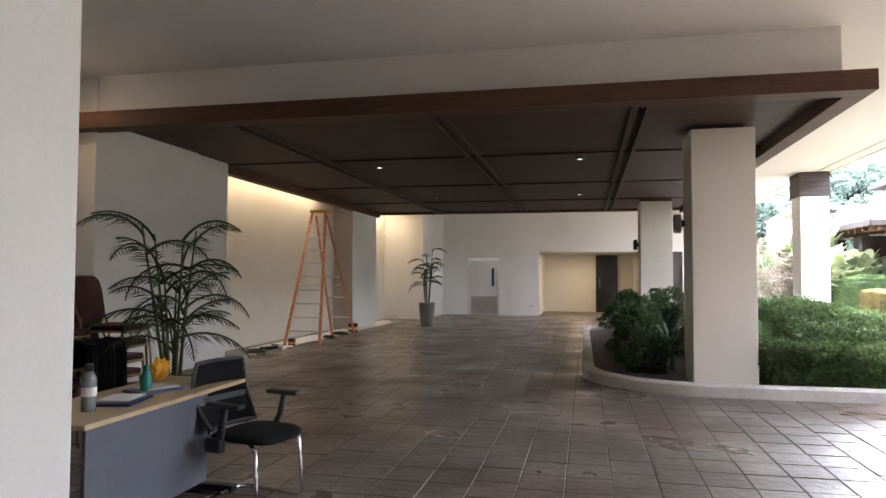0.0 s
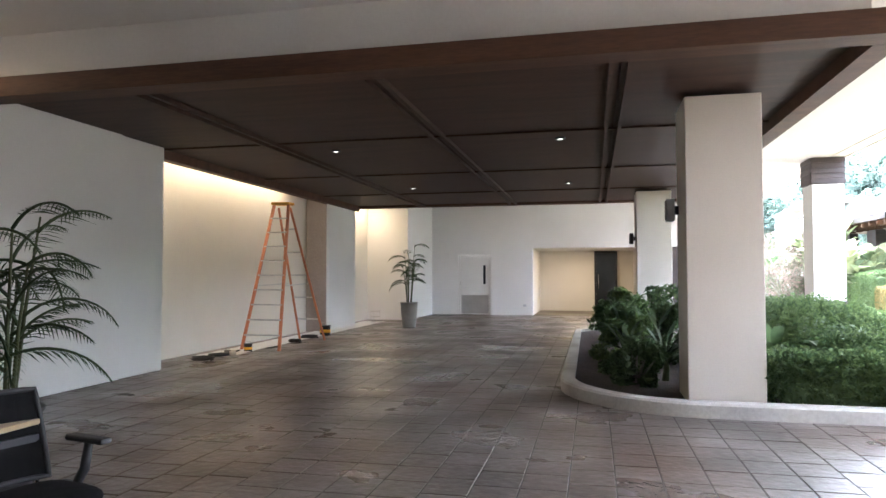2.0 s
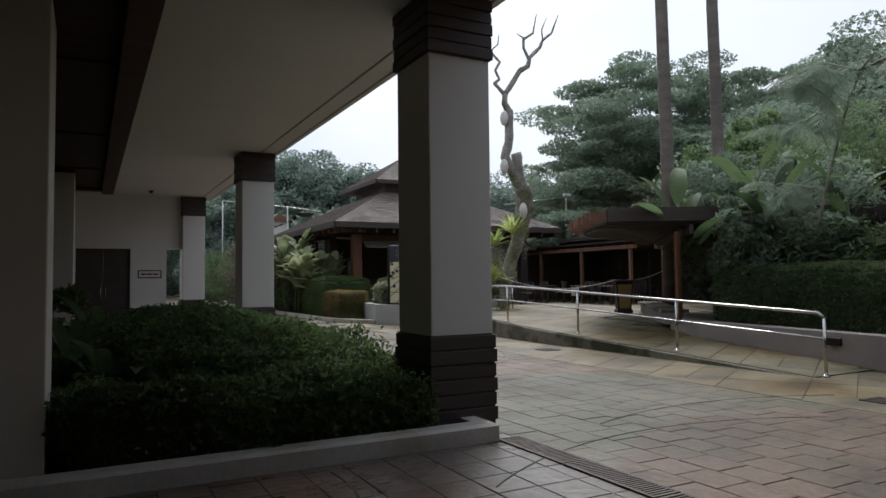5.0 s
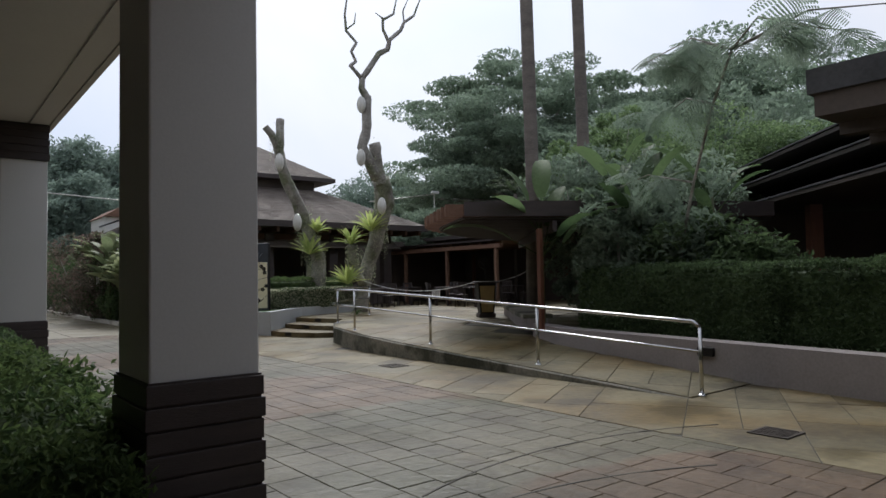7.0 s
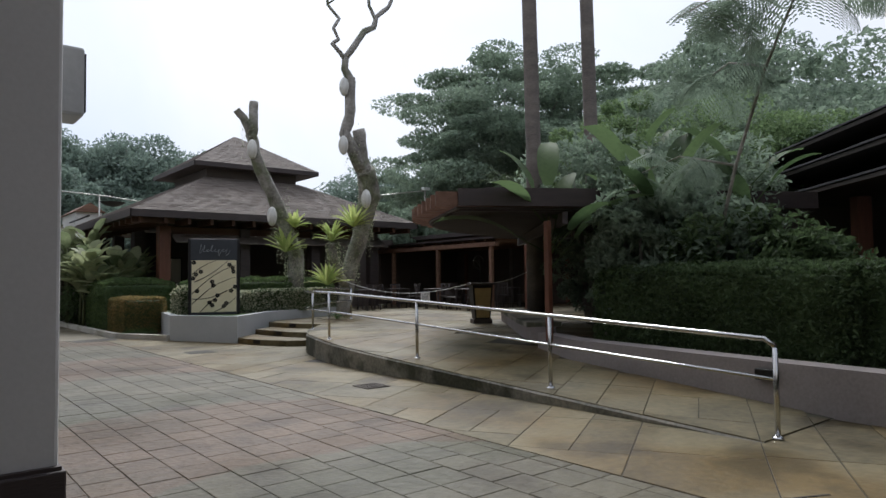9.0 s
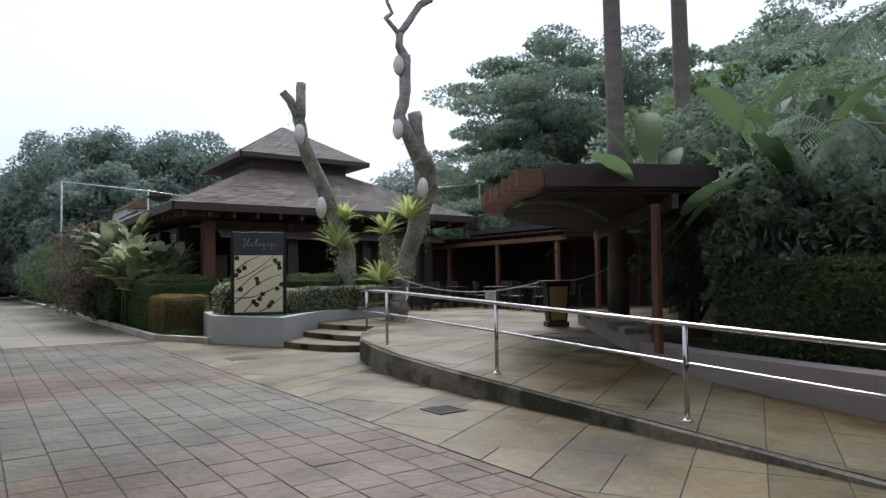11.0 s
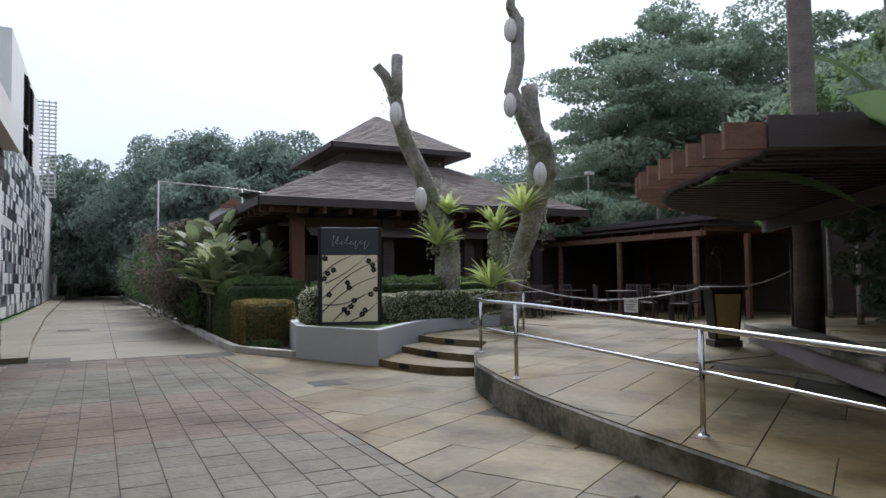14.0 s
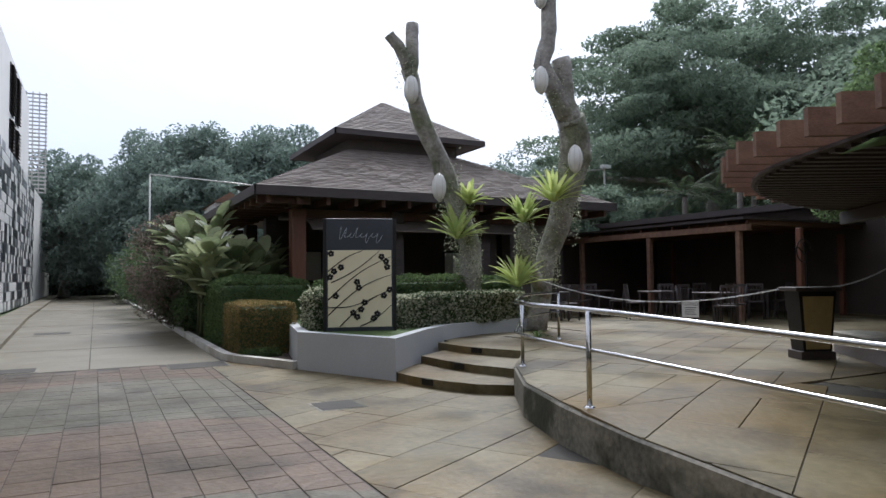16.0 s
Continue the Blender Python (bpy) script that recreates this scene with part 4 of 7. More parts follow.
bmesh.ops.create_icosphere(bm, subdivisions=3, radius=1)
for v in bm.verts:
    k = 1 + 0.35 * noise.noise(v.co * 2.3) + 0.12 * noise.noise(v.co * 6)
    v.co = Vector((v.co.x * 0.055 * k, v.co.y * 0.085 * k, max(0, (v.co.z * 0.5 + 0.42)) * 0.16 * k))
part("fabric", bm, YELLOW, th)

# ---- office chair ----
th = thing("office_chair", -2.13, 4.08, 0, "black mesh visitor chair on a chrome sled frame", "chair", rz=-13)
bm = bmesh.new()
bmesh.ops.create_icosphere(bm, subdivisions=3, radius=1)
for v in bm.verts:
    s = lambda a: math.copysign(abs(a) ** 0.55, a)
    v.co = Vector((s(v.co.x) * 0.245, s(v.co.y) * 0.25, v.co.z * 0.04 - 0.02 * v.co.x ** 2))
bmesh.ops.translate(bm, verts=bm.verts, vec=(0.02, 0, 0.455))
part("seat", bm, BLACKF, th, "padded black fabric seat")
bm = bmesh.new()
NB = 10
grid = []
for i in range(NB + 1):
    t = i / NB
    row = []
    for j in range(NB + 1):
        u = j / NB * 2 - 1
        wid = 0.21 + 0.035 * math.sin(math.pi * t)
        row.append(Vector((-0.22 - 0.13 * t - 0.05 * math.sin(math.pi * t) + 0.045 * u * u, u * wid, 0.49 + 0.41 * t)))
    grid.append(row)
net = bmesh.new()
for o in (0, 0.006):
    vs = [[net.verts.new(p + Vector((o, 0, 0))) for p in r] for r in grid]
    for i in range(NB):
        for j in range(NB):
            net.faces.new((vs[i][j], vs[i][j + 1], vs[i + 1][j + 1], vs[i + 1][j]))
part("back_mesh", net, BLACKF, th, "black mesh back")
ring = grid[0] + [r[-1] for r in grid[1:]] + grid[-1][-2::-1] + [r[0] for r in grid[-2:0:-1]] + [grid[0][0]]
part("back_frame", tube(bmesh.new(), ring, 0.014, 8), BLACKP, th)
part("lumbar_bar", obox(bmesh.new(), (-0.285, -0.22, 0.66), (-0.285, 0.22, 0.66), 0.02, 0.035), BLACKP, th)
for s in (-1, 1):
    part("back_upright", tube(bmesh.new(), [(-0.10, s * 0.17, 0.43), (-0.22, s * 0.18, 0.44), (-0.255, s * 0.19, 0.55)], 0.012, 8), CHROME, th, "curved chrome support")
    part("leg", tube(bmesh.new(), [(0.13, s * 0.2, 0.43), (0.19, s * 0.215, 0.40), (0.215, s * 0.225, 0.04), (0.17, s * 0.225, 0.014), (-0.25, s * 0.225, 0.014), (-0.29, s * 0.17, 0.014), (-0.29, 0, 0.014)], 0.0125, 10), CHROME, th, "chrome sled leg")
for s in (-1, 1):
    a, b = sorted((s * 0.25, s * 0.315))
    arm = part("armrest", B(-0.13, a, 0.655, 0.14, b, 0.685, bevel=0.012), BLACKP, th, "black T armrest")
    part("arm_post", tube(bmesh.new(), [(-0.06, s * 0.255, 0.42), (-0.02, s * 0.285, 0.52), (0.01, s * 0.285, 0.66)], [0.022, 0.024, 0.02], 8), BLACKP, arm)
    a, b = sorted((s * 0.24, s * 0.29))
    part("arm_bracket", B(-0.16, a, 0.37, -0.02, b, 0.46, bevel=0.015), BLACKP, th)


# ---- stacked banquet chairs ----
def banquet_chair(rz=0.0, label="maroon banquet chair with gold tube frame, stacked"):
    th = thing("banquet_chair", 0, 0, 0, label, "chair", "stacked banquet chairs")
    part("seat", B(-0.21, -0.2, 0.40, 0.22, 0.2, 0.455, bevel=0.02), MAROON, th, "maroon padded seat")
    bm = bmesh.new()
    prof = [(-0.17, 0.50), (-0.185, 0.6), (-0.19, 0.78), (-0.17, 0.86), (-0.12, 0.895), (0.12, 0.895), (0.17, 0.86), (0.19, 0.78), (0.185, 0.6), (0.17, 0.50)]
    f0 = [bm.verts.new((-0.235 - (z - 0.5) * 0.22, y, z)) for y, z in prof]
    f1 = [bm.verts.new((-0.275 - (z - 0.5) * 0.22, y, z)) for y, z in prof]
    bm.faces.new(f0)
    bm.faces.new(f1[::-1])
    for i in range(len(prof)):
        j = (i + 1) % len(prof)
        bm.faces.new((f0[i], f0[j], f1[j], f1[i]))
    back = part("backrest", bm, MAROON, th, "maroon padded back")
    part("hand_hold", B(-0.345, -0.05, 0.862, -0.318, 0.05, 0.882, bevel=0.006), ALU, back, "pale metal hand hold")
    rim = [(-0.255 - (z - 0.5) * 0.22, y, z) for y, z in prof]
    part("back_frame", tube(bmesh.new(), rim, 0.012, 6), GOLDTUBE, th)
    for y in (-0.2, 0.2):
        part("leg", tube(bmesh.new(), [(0.2, y, 0.40), (0.24, y, 0.0)], 0.012, 6), GOLDTUBE, th, "gold front leg")
        part("back_leg", tube(bmesh.new(), [(-0.25, y * 0.87, 0.52), (-0.2, y, 0.40), (-0.27, y, 0.0)], 0.012, 6), GOLDTUBE, th, "gold back leg")
        part("seat_rail", tube(bmesh.new(), [(-0.2, y, 0.395), (0.21, y, 0.395)], 0.011, 6), GOLDTUBE, th)
    part("front_rail", tube(bmesh.new(), [(0.21, -0.2, 0.388), (0.21, 0.2, 0.388)], 0.011, 6), GOLDTUBE, th)
    return th


first = banquet_chair()
for (x, y, rz, count, tall) in ((-4.5, 4.82, -4, 5, 0.142), (-4.42, 5.52, 3, 5, 0.142), (-4.42, 3.72, -10, 5, 0.125)):
    for k in range(count):
        if (x, k) == (-4.5, 0):
            first.matrix_basis = pose(x, y, 0, 0, 0, rz)
            continue
        copy_thing(first, pose(x + 0.028 * k, y + 0.004 * (k % 2), tall * k, 0, 0, rz))


th = thing("black_cover", -3.98, 5.02, 0, "black cloth cover hung over stacked chairs", "cloth")
bm = bmesh.new()
NX = 14
cloth = []
for i in range(NX + 1):
    u = i / NX
    fold = 0.025 * math.sin(u * 17) + 0.012 * math.sin(u * 41)
    cloth.append([bm.verts.new((0.02 + fold, -0.24 + 0.5 * u, 0.30 + 0.02 * math.sin(u * 9))), bm.verts.new((0.0 + fold * 0.7, -0.24 + 0.5 * u, 0.6)), bm.verts.new((-0.02 + fold * 0.3, -0.24 + 0.5 * u, 0.90)), bm.verts.new((-0.16, -0.24 + 0.5 * u, 0.93 + fold * 0.3)), bm.verts.new((-0.19, -0.24 + 0.5 * u, 0.70))])
for p, q in zip(cloth, cloth[1:]):
    for j in range(4):
        bm.faces.new((p[j], q[j], q[j + 1], p[j + 1]))
bmesh.ops.solidify(bm, geom=bm.faces[:], thickness=0.006)
part("fabric", bm, BLACKF, th)


# ---- potted palms ----
def potted_palm(x, y, rim, r, fronds, length, label, seed, material, hi=1.45, drum=False):
    rng = random.Random(seed)
    th = thing("potted_palm", x, y, 0, label, "potted plant")
    pot = part("pot", lathe(bmesh.new(), [(r * 0.72, 0), (r * 0.76, 0.01), (r * 0.95, rim * 0.6), (r, rim - 0.03), (r * 1.06, rim - 0.03), (r * 1.06, rim), (r * 0.9, rim), (r * 0.88, rim - 0.05)], 28), material, th)
    part("soil", lathe(bmesh.new(), [(0.01, rim - 0.06), (r * 0.87, rim - 0.06), (r * 0.87, rim - 0.04), (0.01, rim - 0.035)], 20), SOIL, pot)
    for i in range(7):
        a, k = i * 0.9 + 0.3, rng.uniform(0.55, 1.0)
        lean = 0.22 * rng.uniform(0.6, 1.3)
        top = Vector((lean * math.cos(a), lean * math.sin(a), rim + hi * k * 0.62))
        part("cane", tube(bmesh.new(), [(0.06 * math.cos(a), 0.06 * math.sin(a), rim - 0.05), (top.x * 0.6, top.y * 0.6, rim + (top.z - rim) * 0.5), top], [0.016, 0.012, 0.007], 6), STEM, th)
        for j in range(fronds // 7 + 1):
            bm = bmesh.new()
            az = a + j * 2.1 + rng.uniform(-0.5, 0.5)
            p = top.lerp(Vector((0, 0, rim)), 0.16 * j + rng.uniform(0, 0.12))
            frond(bm, p, az, length * rng.uniform(0.7, 1.1), rng.uniform(0.35, 1.3), rng.uniform(1.1, 2.0), 20, length * 0.30, 0.014, rng)
            part("frond", bm, L_PALM, th)
    return th


potted_palm(-3.6, 5.36, 0.56, 0.24, 34, 0.74, "tall feathery palm in a dark round pot", 4, DARKPOT, 2.45)
potted_palm(-4.72, 19.75, 0.70, 0.24, 24, 0.6, "slim palm in a tall tapered grey pot", 9, POTM, 2.7)

# ---- stepladder and tools along the recess ----
th = thing("stepladder", -5.98, 13.5, 0, "tall open orange fibreglass stepladder", "ladder")
TOPZ = 2.93
for s in (-1, 1):
    part("front_rail", obox(bmesh.new(), (s * 0.40, 0, 0), (s * 0.16, 0.86, TOPZ), 0.03, 0.06, (1, 0, 0)), ORANGE, th)
    part("rear_rail", obox(bmesh.new(), (s * 0.30 + 0.12, 2.2, 0), (s * 0.13, 1.0, TOPZ - 0.05), 0.025, 0.045, (1, 0, 0)), ORANGE, th)
for k in range(1, 10):
    t = k / 10
    hw = 0.40 - 0.24 * t
    part("tread", B(-hw, 0.86 * t - 0.04, TOPZ * t - 0.012, hw, 0.86 * t + 0.05, TOPZ * t + 0.012), ALU, th, "aluminium tread")
for k in range(1, 6):
    t = k / 6
    hw = 0.30 - 0.17 * t
    part("rear_brace", obox(bmesh.new(), (-hw + 0.12 * (1 - t), 2.2 - 1.2 * t, TOPZ * t), (hw + 0.12 * (1 - t), 2.2 - 1.2 * t, TOPZ * t), 0.02, 0.03), ALU, th)
part("top_cap", B(-0.2, 0.78, TOPZ, 0.2, 1.06, TOPZ + 0.05, bevel=0.012), YELLOW, th, "yellow plastic cap")
for s in (-1, 1):
    part("spreader", obox(bmesh.new(), (s * 0.3, 0.36, 1.25), (s * 0.23, 1.68, 1.28), 0.012, 0.025), ALU, th)


def coil(x, y, r, label, material, seed):
    rng = random.Random(seed)
    th = thing("cable_coil", x, y, 0, label, "cable")
    pts = [(r * (1 + rng.uniform(-0.2, 0.2)) * math.cos(i * 0.5), r * (1 + rng.uniform(-0.2, 0.2)) * math.sin(i * 0.5), 0.012 + i * 0.0012) for i in range(46)]
    part("cord", tube(bmesh.new(), pts, 0.011, 6), material, th)
    return th


coil(-6.2, 11.9, 0.16, "dark power cord coiled on the floor", BLACKP, 1)
coil(-6.1, 16.1, 0.18, "dark power cord coiled on the floor", BLACKP, 2)
coil(-6.0, 15.1, 0.12, "black hose coiled on the floor", IRON, 3)


def power_tool(x, y, rz, label):
    th = thing("angle_grinder", x, y, 0, label, "power tool", rz=rz)
    part("body", tube(bmesh.new(), [(-0.2, 0, 0.05), (0.02, 0, 0.055), (0.16, 0, 0.06)], [0.03, 0.036, 0.03], 10), BLACKP, th)
    part("head", lathe(bmesh.new(), [(0.03, 0.02), (0.045, 0.02), (0.045, 0.10), (0.02, 0.11)], 14, (0.2, 0, 0)), ALU, th)
    part("disc", lathe(bmesh.new(), [(0.01, 0.004), (0.09, 0.004), (0.09, 0.012), (0.01, 0.012)], 20, (0.2, 0, 0)), GREYP, th)
    part("side_handle", tube(bmesh.new(), [(0.15, 0.03, 0.07), (0.15, 0.14, 0.09)], 0.015, 8), BLACKP, th)
    return th


power_tool(-6.15, 12.35, 30, "black angle grinder lying on the floor")
power_tool(-6.2, 12.75, -40, "black angle grinder lying on the floor")


def tin(x, y, r, h, material, label, category="paint tin"):
    th = thing("paint_tin", x, y, 0, label, category)
    part("can", lathe(bmesh.new(), [(r, 0), (r, 0.01), (r * 0.97, 0.02), (r * 0.97, h - 0.02), (r * 1.03, h - 0.015), (r * 1.03, h), (r * 0.9, h)], 20), material, th)
    part("handle", tube(bmesh.new(), [(-r, 0, h * 0.8), (-r * 0.7, 0, h * 1.25), (r * 0.7, 0, h * 1.25), (r, 0, h * 0.8)], 0.004, 6), ALU, th)
    part("band", lathe(bmesh.new(), [(r * 0.972, h * 0.3), (r * 0.99, h * 0.3), (r * 0.99, h * 0.6), (r * 0.972, h * 0.6)], 20), YELLOW, th, "coloured label band")
    return th


tin(-6.1, 13.25, 0.08, 0.16, BLACKP, "small dark paint tin beside the ladder")
tin(-6.05, 16.9, 0.13, 0.24, IRON, "dark bucket with a yellow band by the pilaster")
th = thing("dust_sheet", -6.35, 17.0, 0.0, "pale crumpled dust sheet along the wall's foot", "dust sheet")
bm = bmesh.new()
bmesh.ops.create_grid(bm, x_segments=12, y_segments=60, size=1)
for v in bm.verts:
    v.co = Vector((v.co.x * 0.33, v.co.y * 4.6, 0.012 + 0.03 * abs(noise.noise(Vector((v.co.x * 3, v.co.y * 14, 0))))))
part("sheet", bm, PAPER, th)
th = thing("wire_stand", -6.1, 20.9, 0, "small wire frame stand beside the far pilaster", "stand")
for k in range(3):
    part("ring", tube(bmesh.new(), [(0.14 * math.cos(i * 0.5236), 0.14 * math.sin(i * 0.5236), 0.05 + k * 0.16) for i in range(13)], 0.008, 6), ALU, th)
for k in range(4):
    part("upright", tube(bmesh.new(), [(0.14 * math.cos(k * 1.571), 0.14 * math.sin(k * 1.571), 0), (0.14 * math.cos(k * 1.571), 0.14 * math.sin(k * 1.571), 0.42)], 0.008, 6), ALU, th)

# ---- planting in the bed under the canopy ----
hedge("clipped_hedge", 2.15, 9.08, 5.0, 9.75, 0.09, 0.60, 15000, 0.065, L_HEDGE, "clipped low green hedge along the kerb", 11, 0.12, rough=0.08)
hedge("mound_hedge", 2.7, 9.8, 4.1, 14.6, 0.09, 0.98, 20000, 0.07, L_HEDGE, "broad rounded green hedge in the bed", 12, 0.25, rough=0.10)
hedge("mound_hedge", 3.9, 9.8, 5.15, 14.6, 0.09, 0.80, 17000, 0.07, L_HEDGE, "broad rounded green hedge in the bed", 14, 0.3, rough=0.10)
hedge("dark_hedge", 2.4, 14.7, 5.1, 17.3, 0.09, 0.95, 9000, 0.07, L_DARK, "darker clipped hedge towards the rear column", 13, 0.2)
for k, (x, y, r, h) in enumerate(((0.85, 10.3, 0.40, 0.55), (0.8, 11.1, 0.48, 0.8), (1.0, 12.3, 0.6, 1.0), (0.85, 13.6, 0.6, 1.1), (0.8, 15.0, 0.6, 1.1), (1.9, 10.6, 0.55, 0.8), (1.9, 12.4, 0.8, 1.15), (2.1, 14.2, 0.8, 1.2), (1.3, 16.4, 0.7, 1.1))):
    shrub("garden_shrub", x, y, 0.08, r * 0.9, h, 1500, 0.13, L_HEDGE if k % 2 else L_DARK, "loose dark green shrub in the planting bed", 30 + k, group="shrubs in the bed")
for k, (x, y, n, ln) in enumerate(((2.5, 10.4, 13, 0.46), (2.2, 11.6, 12, 0.6), (1.1, 13.0, 10, 0.6), (2.5, 13.2, 9, 0.8))):
    rosette("philodendron", x, y, 0.09, n, ln, 0.13, L_BROAD if k % 2 == 0 else L_DARK, "glossy broad-leaved plant among the hedges", "plant", 50 + k, (0.6, 1.3), 1.5, 0.4, group="broad-leaved plants in the bed")
for k, (x, y, z) in enumerate(((0.8, 10.9, 0.55), (1.25, 10.7, 0.45), (0.75, 11.9, 0.6), (1.2, 11.6, 0.65))):
    rosette("cordyline", x, y, z - 0.4, 22, 0.34, 0.06, L_PALM, "dark narrow-leaved clump above the shrubs", "plant", 63 + k, (0.3, 1.45), 0.7, 0.4)
rosette("cordyline", 0.95, 12.6, 0.45, 26, 0.5, 0.09, L_DARK, "dark narrow-leaved clump above the shrubs", "plant", 60, (0.2, 1.4), 0.9)
rosette("cordyline", 1.6, 13.8, 0.6, 24, 0.5, 0.10, L_DARK, "dark narrow-leaved clump above the shrubs", "plant", 61, (0.2, 1.4), 0.9)
rosette("silver_leaf_plant", 2.75, 10.05, 0.5, 9, 0.6, 0.12, L_VARI, "plant with long drooping silvery leaves", "plant", 62, (0.3, 0.9), 1.9)


# ---- handrail on the ramp ----
th = thing("handrail", 11.45, 15.0, 0, "polished steel handrail with two rails along the ramp", "railing")
POSTS = [(11.33, 9.63), (11.4, 12.33), (11.47, 15.08), (11.47, 17.76), (12.52, 20.35), (15.17, 23.08)]
ox, oy = 11.45, 15.0
for k, (x, y) in enumerate(POSTS):
    z = ramp_z(x, y)
    p = part("post", tube(bmesh.new(), [(x - ox, y - oy, z), (x - ox, y - oy, z + (0.80 if k == 0 else 0.86))], 0.024, 12), STEEL, th)
    part("flange", lathe(bmesh.new(), [(0.05, z), (0.055, z + 0.004), (0.05, z + 0.016), (0.028, z + 0.03)], 16, (x - ox, y - oy, 0)), STEEL, p)
for h, r, nm in ((0.87, 0.024, "top_rail"), (0.52, 0.017, "middle_rail")):
    line = [(11.33, 9.63, ramp_z(0, 9.63) + h - (0.06 if h > 0.8 else 0))]
    if h > 0.8:
        line.append((11.335, 9.72, ramp_z(0, 9.7) + h))
    line += [(x, y, ramp_z(0, y) + h) for x, y in ((11.36, 10.8), (11.40, 12.33), (11.44, 13.7), (11.47, 15.08), (11.47, 16.5), (11.47, 17.4), (11.52, 18.1), (11.68, 18.9), (11.98, 19.7), (12.5, 20.4), (13.05, 21.2), (13.7, 22.0), (14.4, 22.6), (15.17, 23.08))]
    part(nm, tube(bmesh.new(), [(x - ox, y - oy, z) for x, y, z in line], r, 12), STEEL, th)
th = thing("bracket_box", 12.70, 10.35, 0.36, "small dark box fixed on the low wall", "box")
part("case", B(-0.06, -0.12, -0.06, 0.12, 0.12, 0.06, bevel=0.01), IRON, th)

# ---- lectern, chain and notice ----
th = thing("lectern", 16.32, 18.95, 0.36, "dark timber lectern with mustard woven panels", "lectern", rz=-28)
bm = bmesh.new()
vs = [bm.verts.new(p) for p in ((-0.19, -0.16, 0.12), (0.19, -0.16, 0.12), (0.19, 0.16, 0.12), (-0.19, 0.16, 0.12), (-0.25, -0.2, 0.93), (0.25, -0.2, 0.93), (0.25, 0.2, 0.93), (-0.25, 0.2, 0.93))]
for q in ((0, 1, 2, 3), (4, 5, 6, 7), (0, 1, 5, 4), (1, 2, 6, 5), (2, 3, 7, 6), (3, 0, 4, 7)):
    bm.faces.new([vs[i] for i in q])
part("body", bm, IRON, th)
for s in (-1, 1):
    bm = bmesh.new()
    a = [(-0.155, s * 0.168, 0.15), (0.155, s * 0.168, 0.15), (0.205, s * 0.203, 0.86), (-0.205, s * 0.203, 0.86)]
    lo = [bm.verts.new(p) for p in a]
    hi = [bm.verts.new((p[0], p[1] + s * 0.012, p[2])) for p in a]
    bm.faces.new(lo)
    bm.faces.new(hi[::-1])
    for i in range(4):
        bm.faces.new((lo[i], lo[(i + 1) % 4], hi[(i + 1) % 4], hi[i]))
    part("panel", bm, GOLDP, th, "mustard woven panel")
part("plinth", B(-0.23, -0.19, 0, 0.23, 0.19, 0.12, bevel=0.01), DARKCLAD, th)
part("top_board", B(-0.31, -0.25, 0.93, 0.31, 0.25, 0.985, bevel=0.012), DARKCLAD, th, "dark slab top")
th = thing("iron_figure_stand", 16.3, 18.95, 1.345, "thin dark iron ornament on the lectern", "ornament")
part("stem", tube(bmesh.new(), [(0.05, 0.05, 0), (0.06, 0.05, 0.3), (0.03, 0.05, 0.5), (0.0, 0.06, 0.62)], 0.012, 6), IRON, th)
part("scroll", tube(bmesh.new(), [(0.0 + 0.16 * math.cos(a * 0.4), 0.05, 0.5 + 0.16 * math.sin(a * 0.4)) for a in range(13)], 0.010, 6), IRON, th)
part("arm", tube(bmesh.new(), [(0.04, 0.05, 0.42), (-0.12, 0.05, 0.55), (-0.2, 0.05, 0.52)], 0.010, 6), IRON, th)


def hanging_chain(a, b, sag, count, label):
    a, b = Vector(a), Vector(b)
    th = thing("barrier_chain", *a, label, "chain", "chains across the terrace")
    pts = [(b - a) * (i / count) - Vector((0, 0, 4 * sag * (i / count) * (1 - i / count))) for i in range(count + 1)]
    bm = bmesh.new()
    for i, (p, q) in enumerate(zip(pts, pts[1:])):
        d = (q - p).normalized()
        s = d.orthogonal().normalized() if i % 2 else d.cross(d.orthogonal()).normalized()
        m, ln = (p + q) / 2, (q - p).length * 0.62
        loop = [m + d * ln * math.cos(k * math.tau / 8) + s * 0.010 * math.sin(k * math.tau / 8) for k in range(9)]
        tube(bm, loop, 0.0042, 5, False)
    part("chain", bm, PAPER, th, "white plastic links")
    return th


hanging_chain((15.5, 24.6, 1.58), (16.2, 19.25, 1.33), 0.36, 90, "white plastic chain hung across the terrace")
hanging_chain((16.55, 18.85, 1.33), (17.6, 18.62, 1.6), 0.05, 30, "white plastic chain from lectern to post")
th = thing("barrier_post", 17.62, 18.62, 0.36, "thin dark post holding the chain", "post")
part("pole", tube(bmesh.new(), [(0, 0, 0.0), (0, 0, 1.75)], 0.03, 10), DARKCLAD, th)
part("foot", lathe(bmesh.new(), [(0.10, 0), (0.11, 0.01), (0.10, 0.03), (0.03, 0.04)], 16), IRON, th)
th = thing("notice_board", 16.0, 20.75, 0.985, "small white notice hung on the chain", "sign", rz=-62)
part("board", B(-0.13, -0.006, -0.13, 0.13, 0.006, 0.13, bevel=0.003), PAPER, th)
txt = bpy.data.curves.new("word", "FONT")
txt.body, txt.size, txt.align_x = "CLOSED", 0.066, "CENTER"
tob = new("closed_word", txt)
dg = bpy.context.evaluated_depsgraph_get()
tme = bpy.data.meshes.new_from_object(tob.evaluated_get(dg))
bpy.data.objects.remove(tob)
tme.materials.clear()
tme.materials.append(INK)
w = new("closed_word", tme)
w.parent = th
w.matrix_basis = pose(0, -0.0085, 0.055, 90, 0, 0)
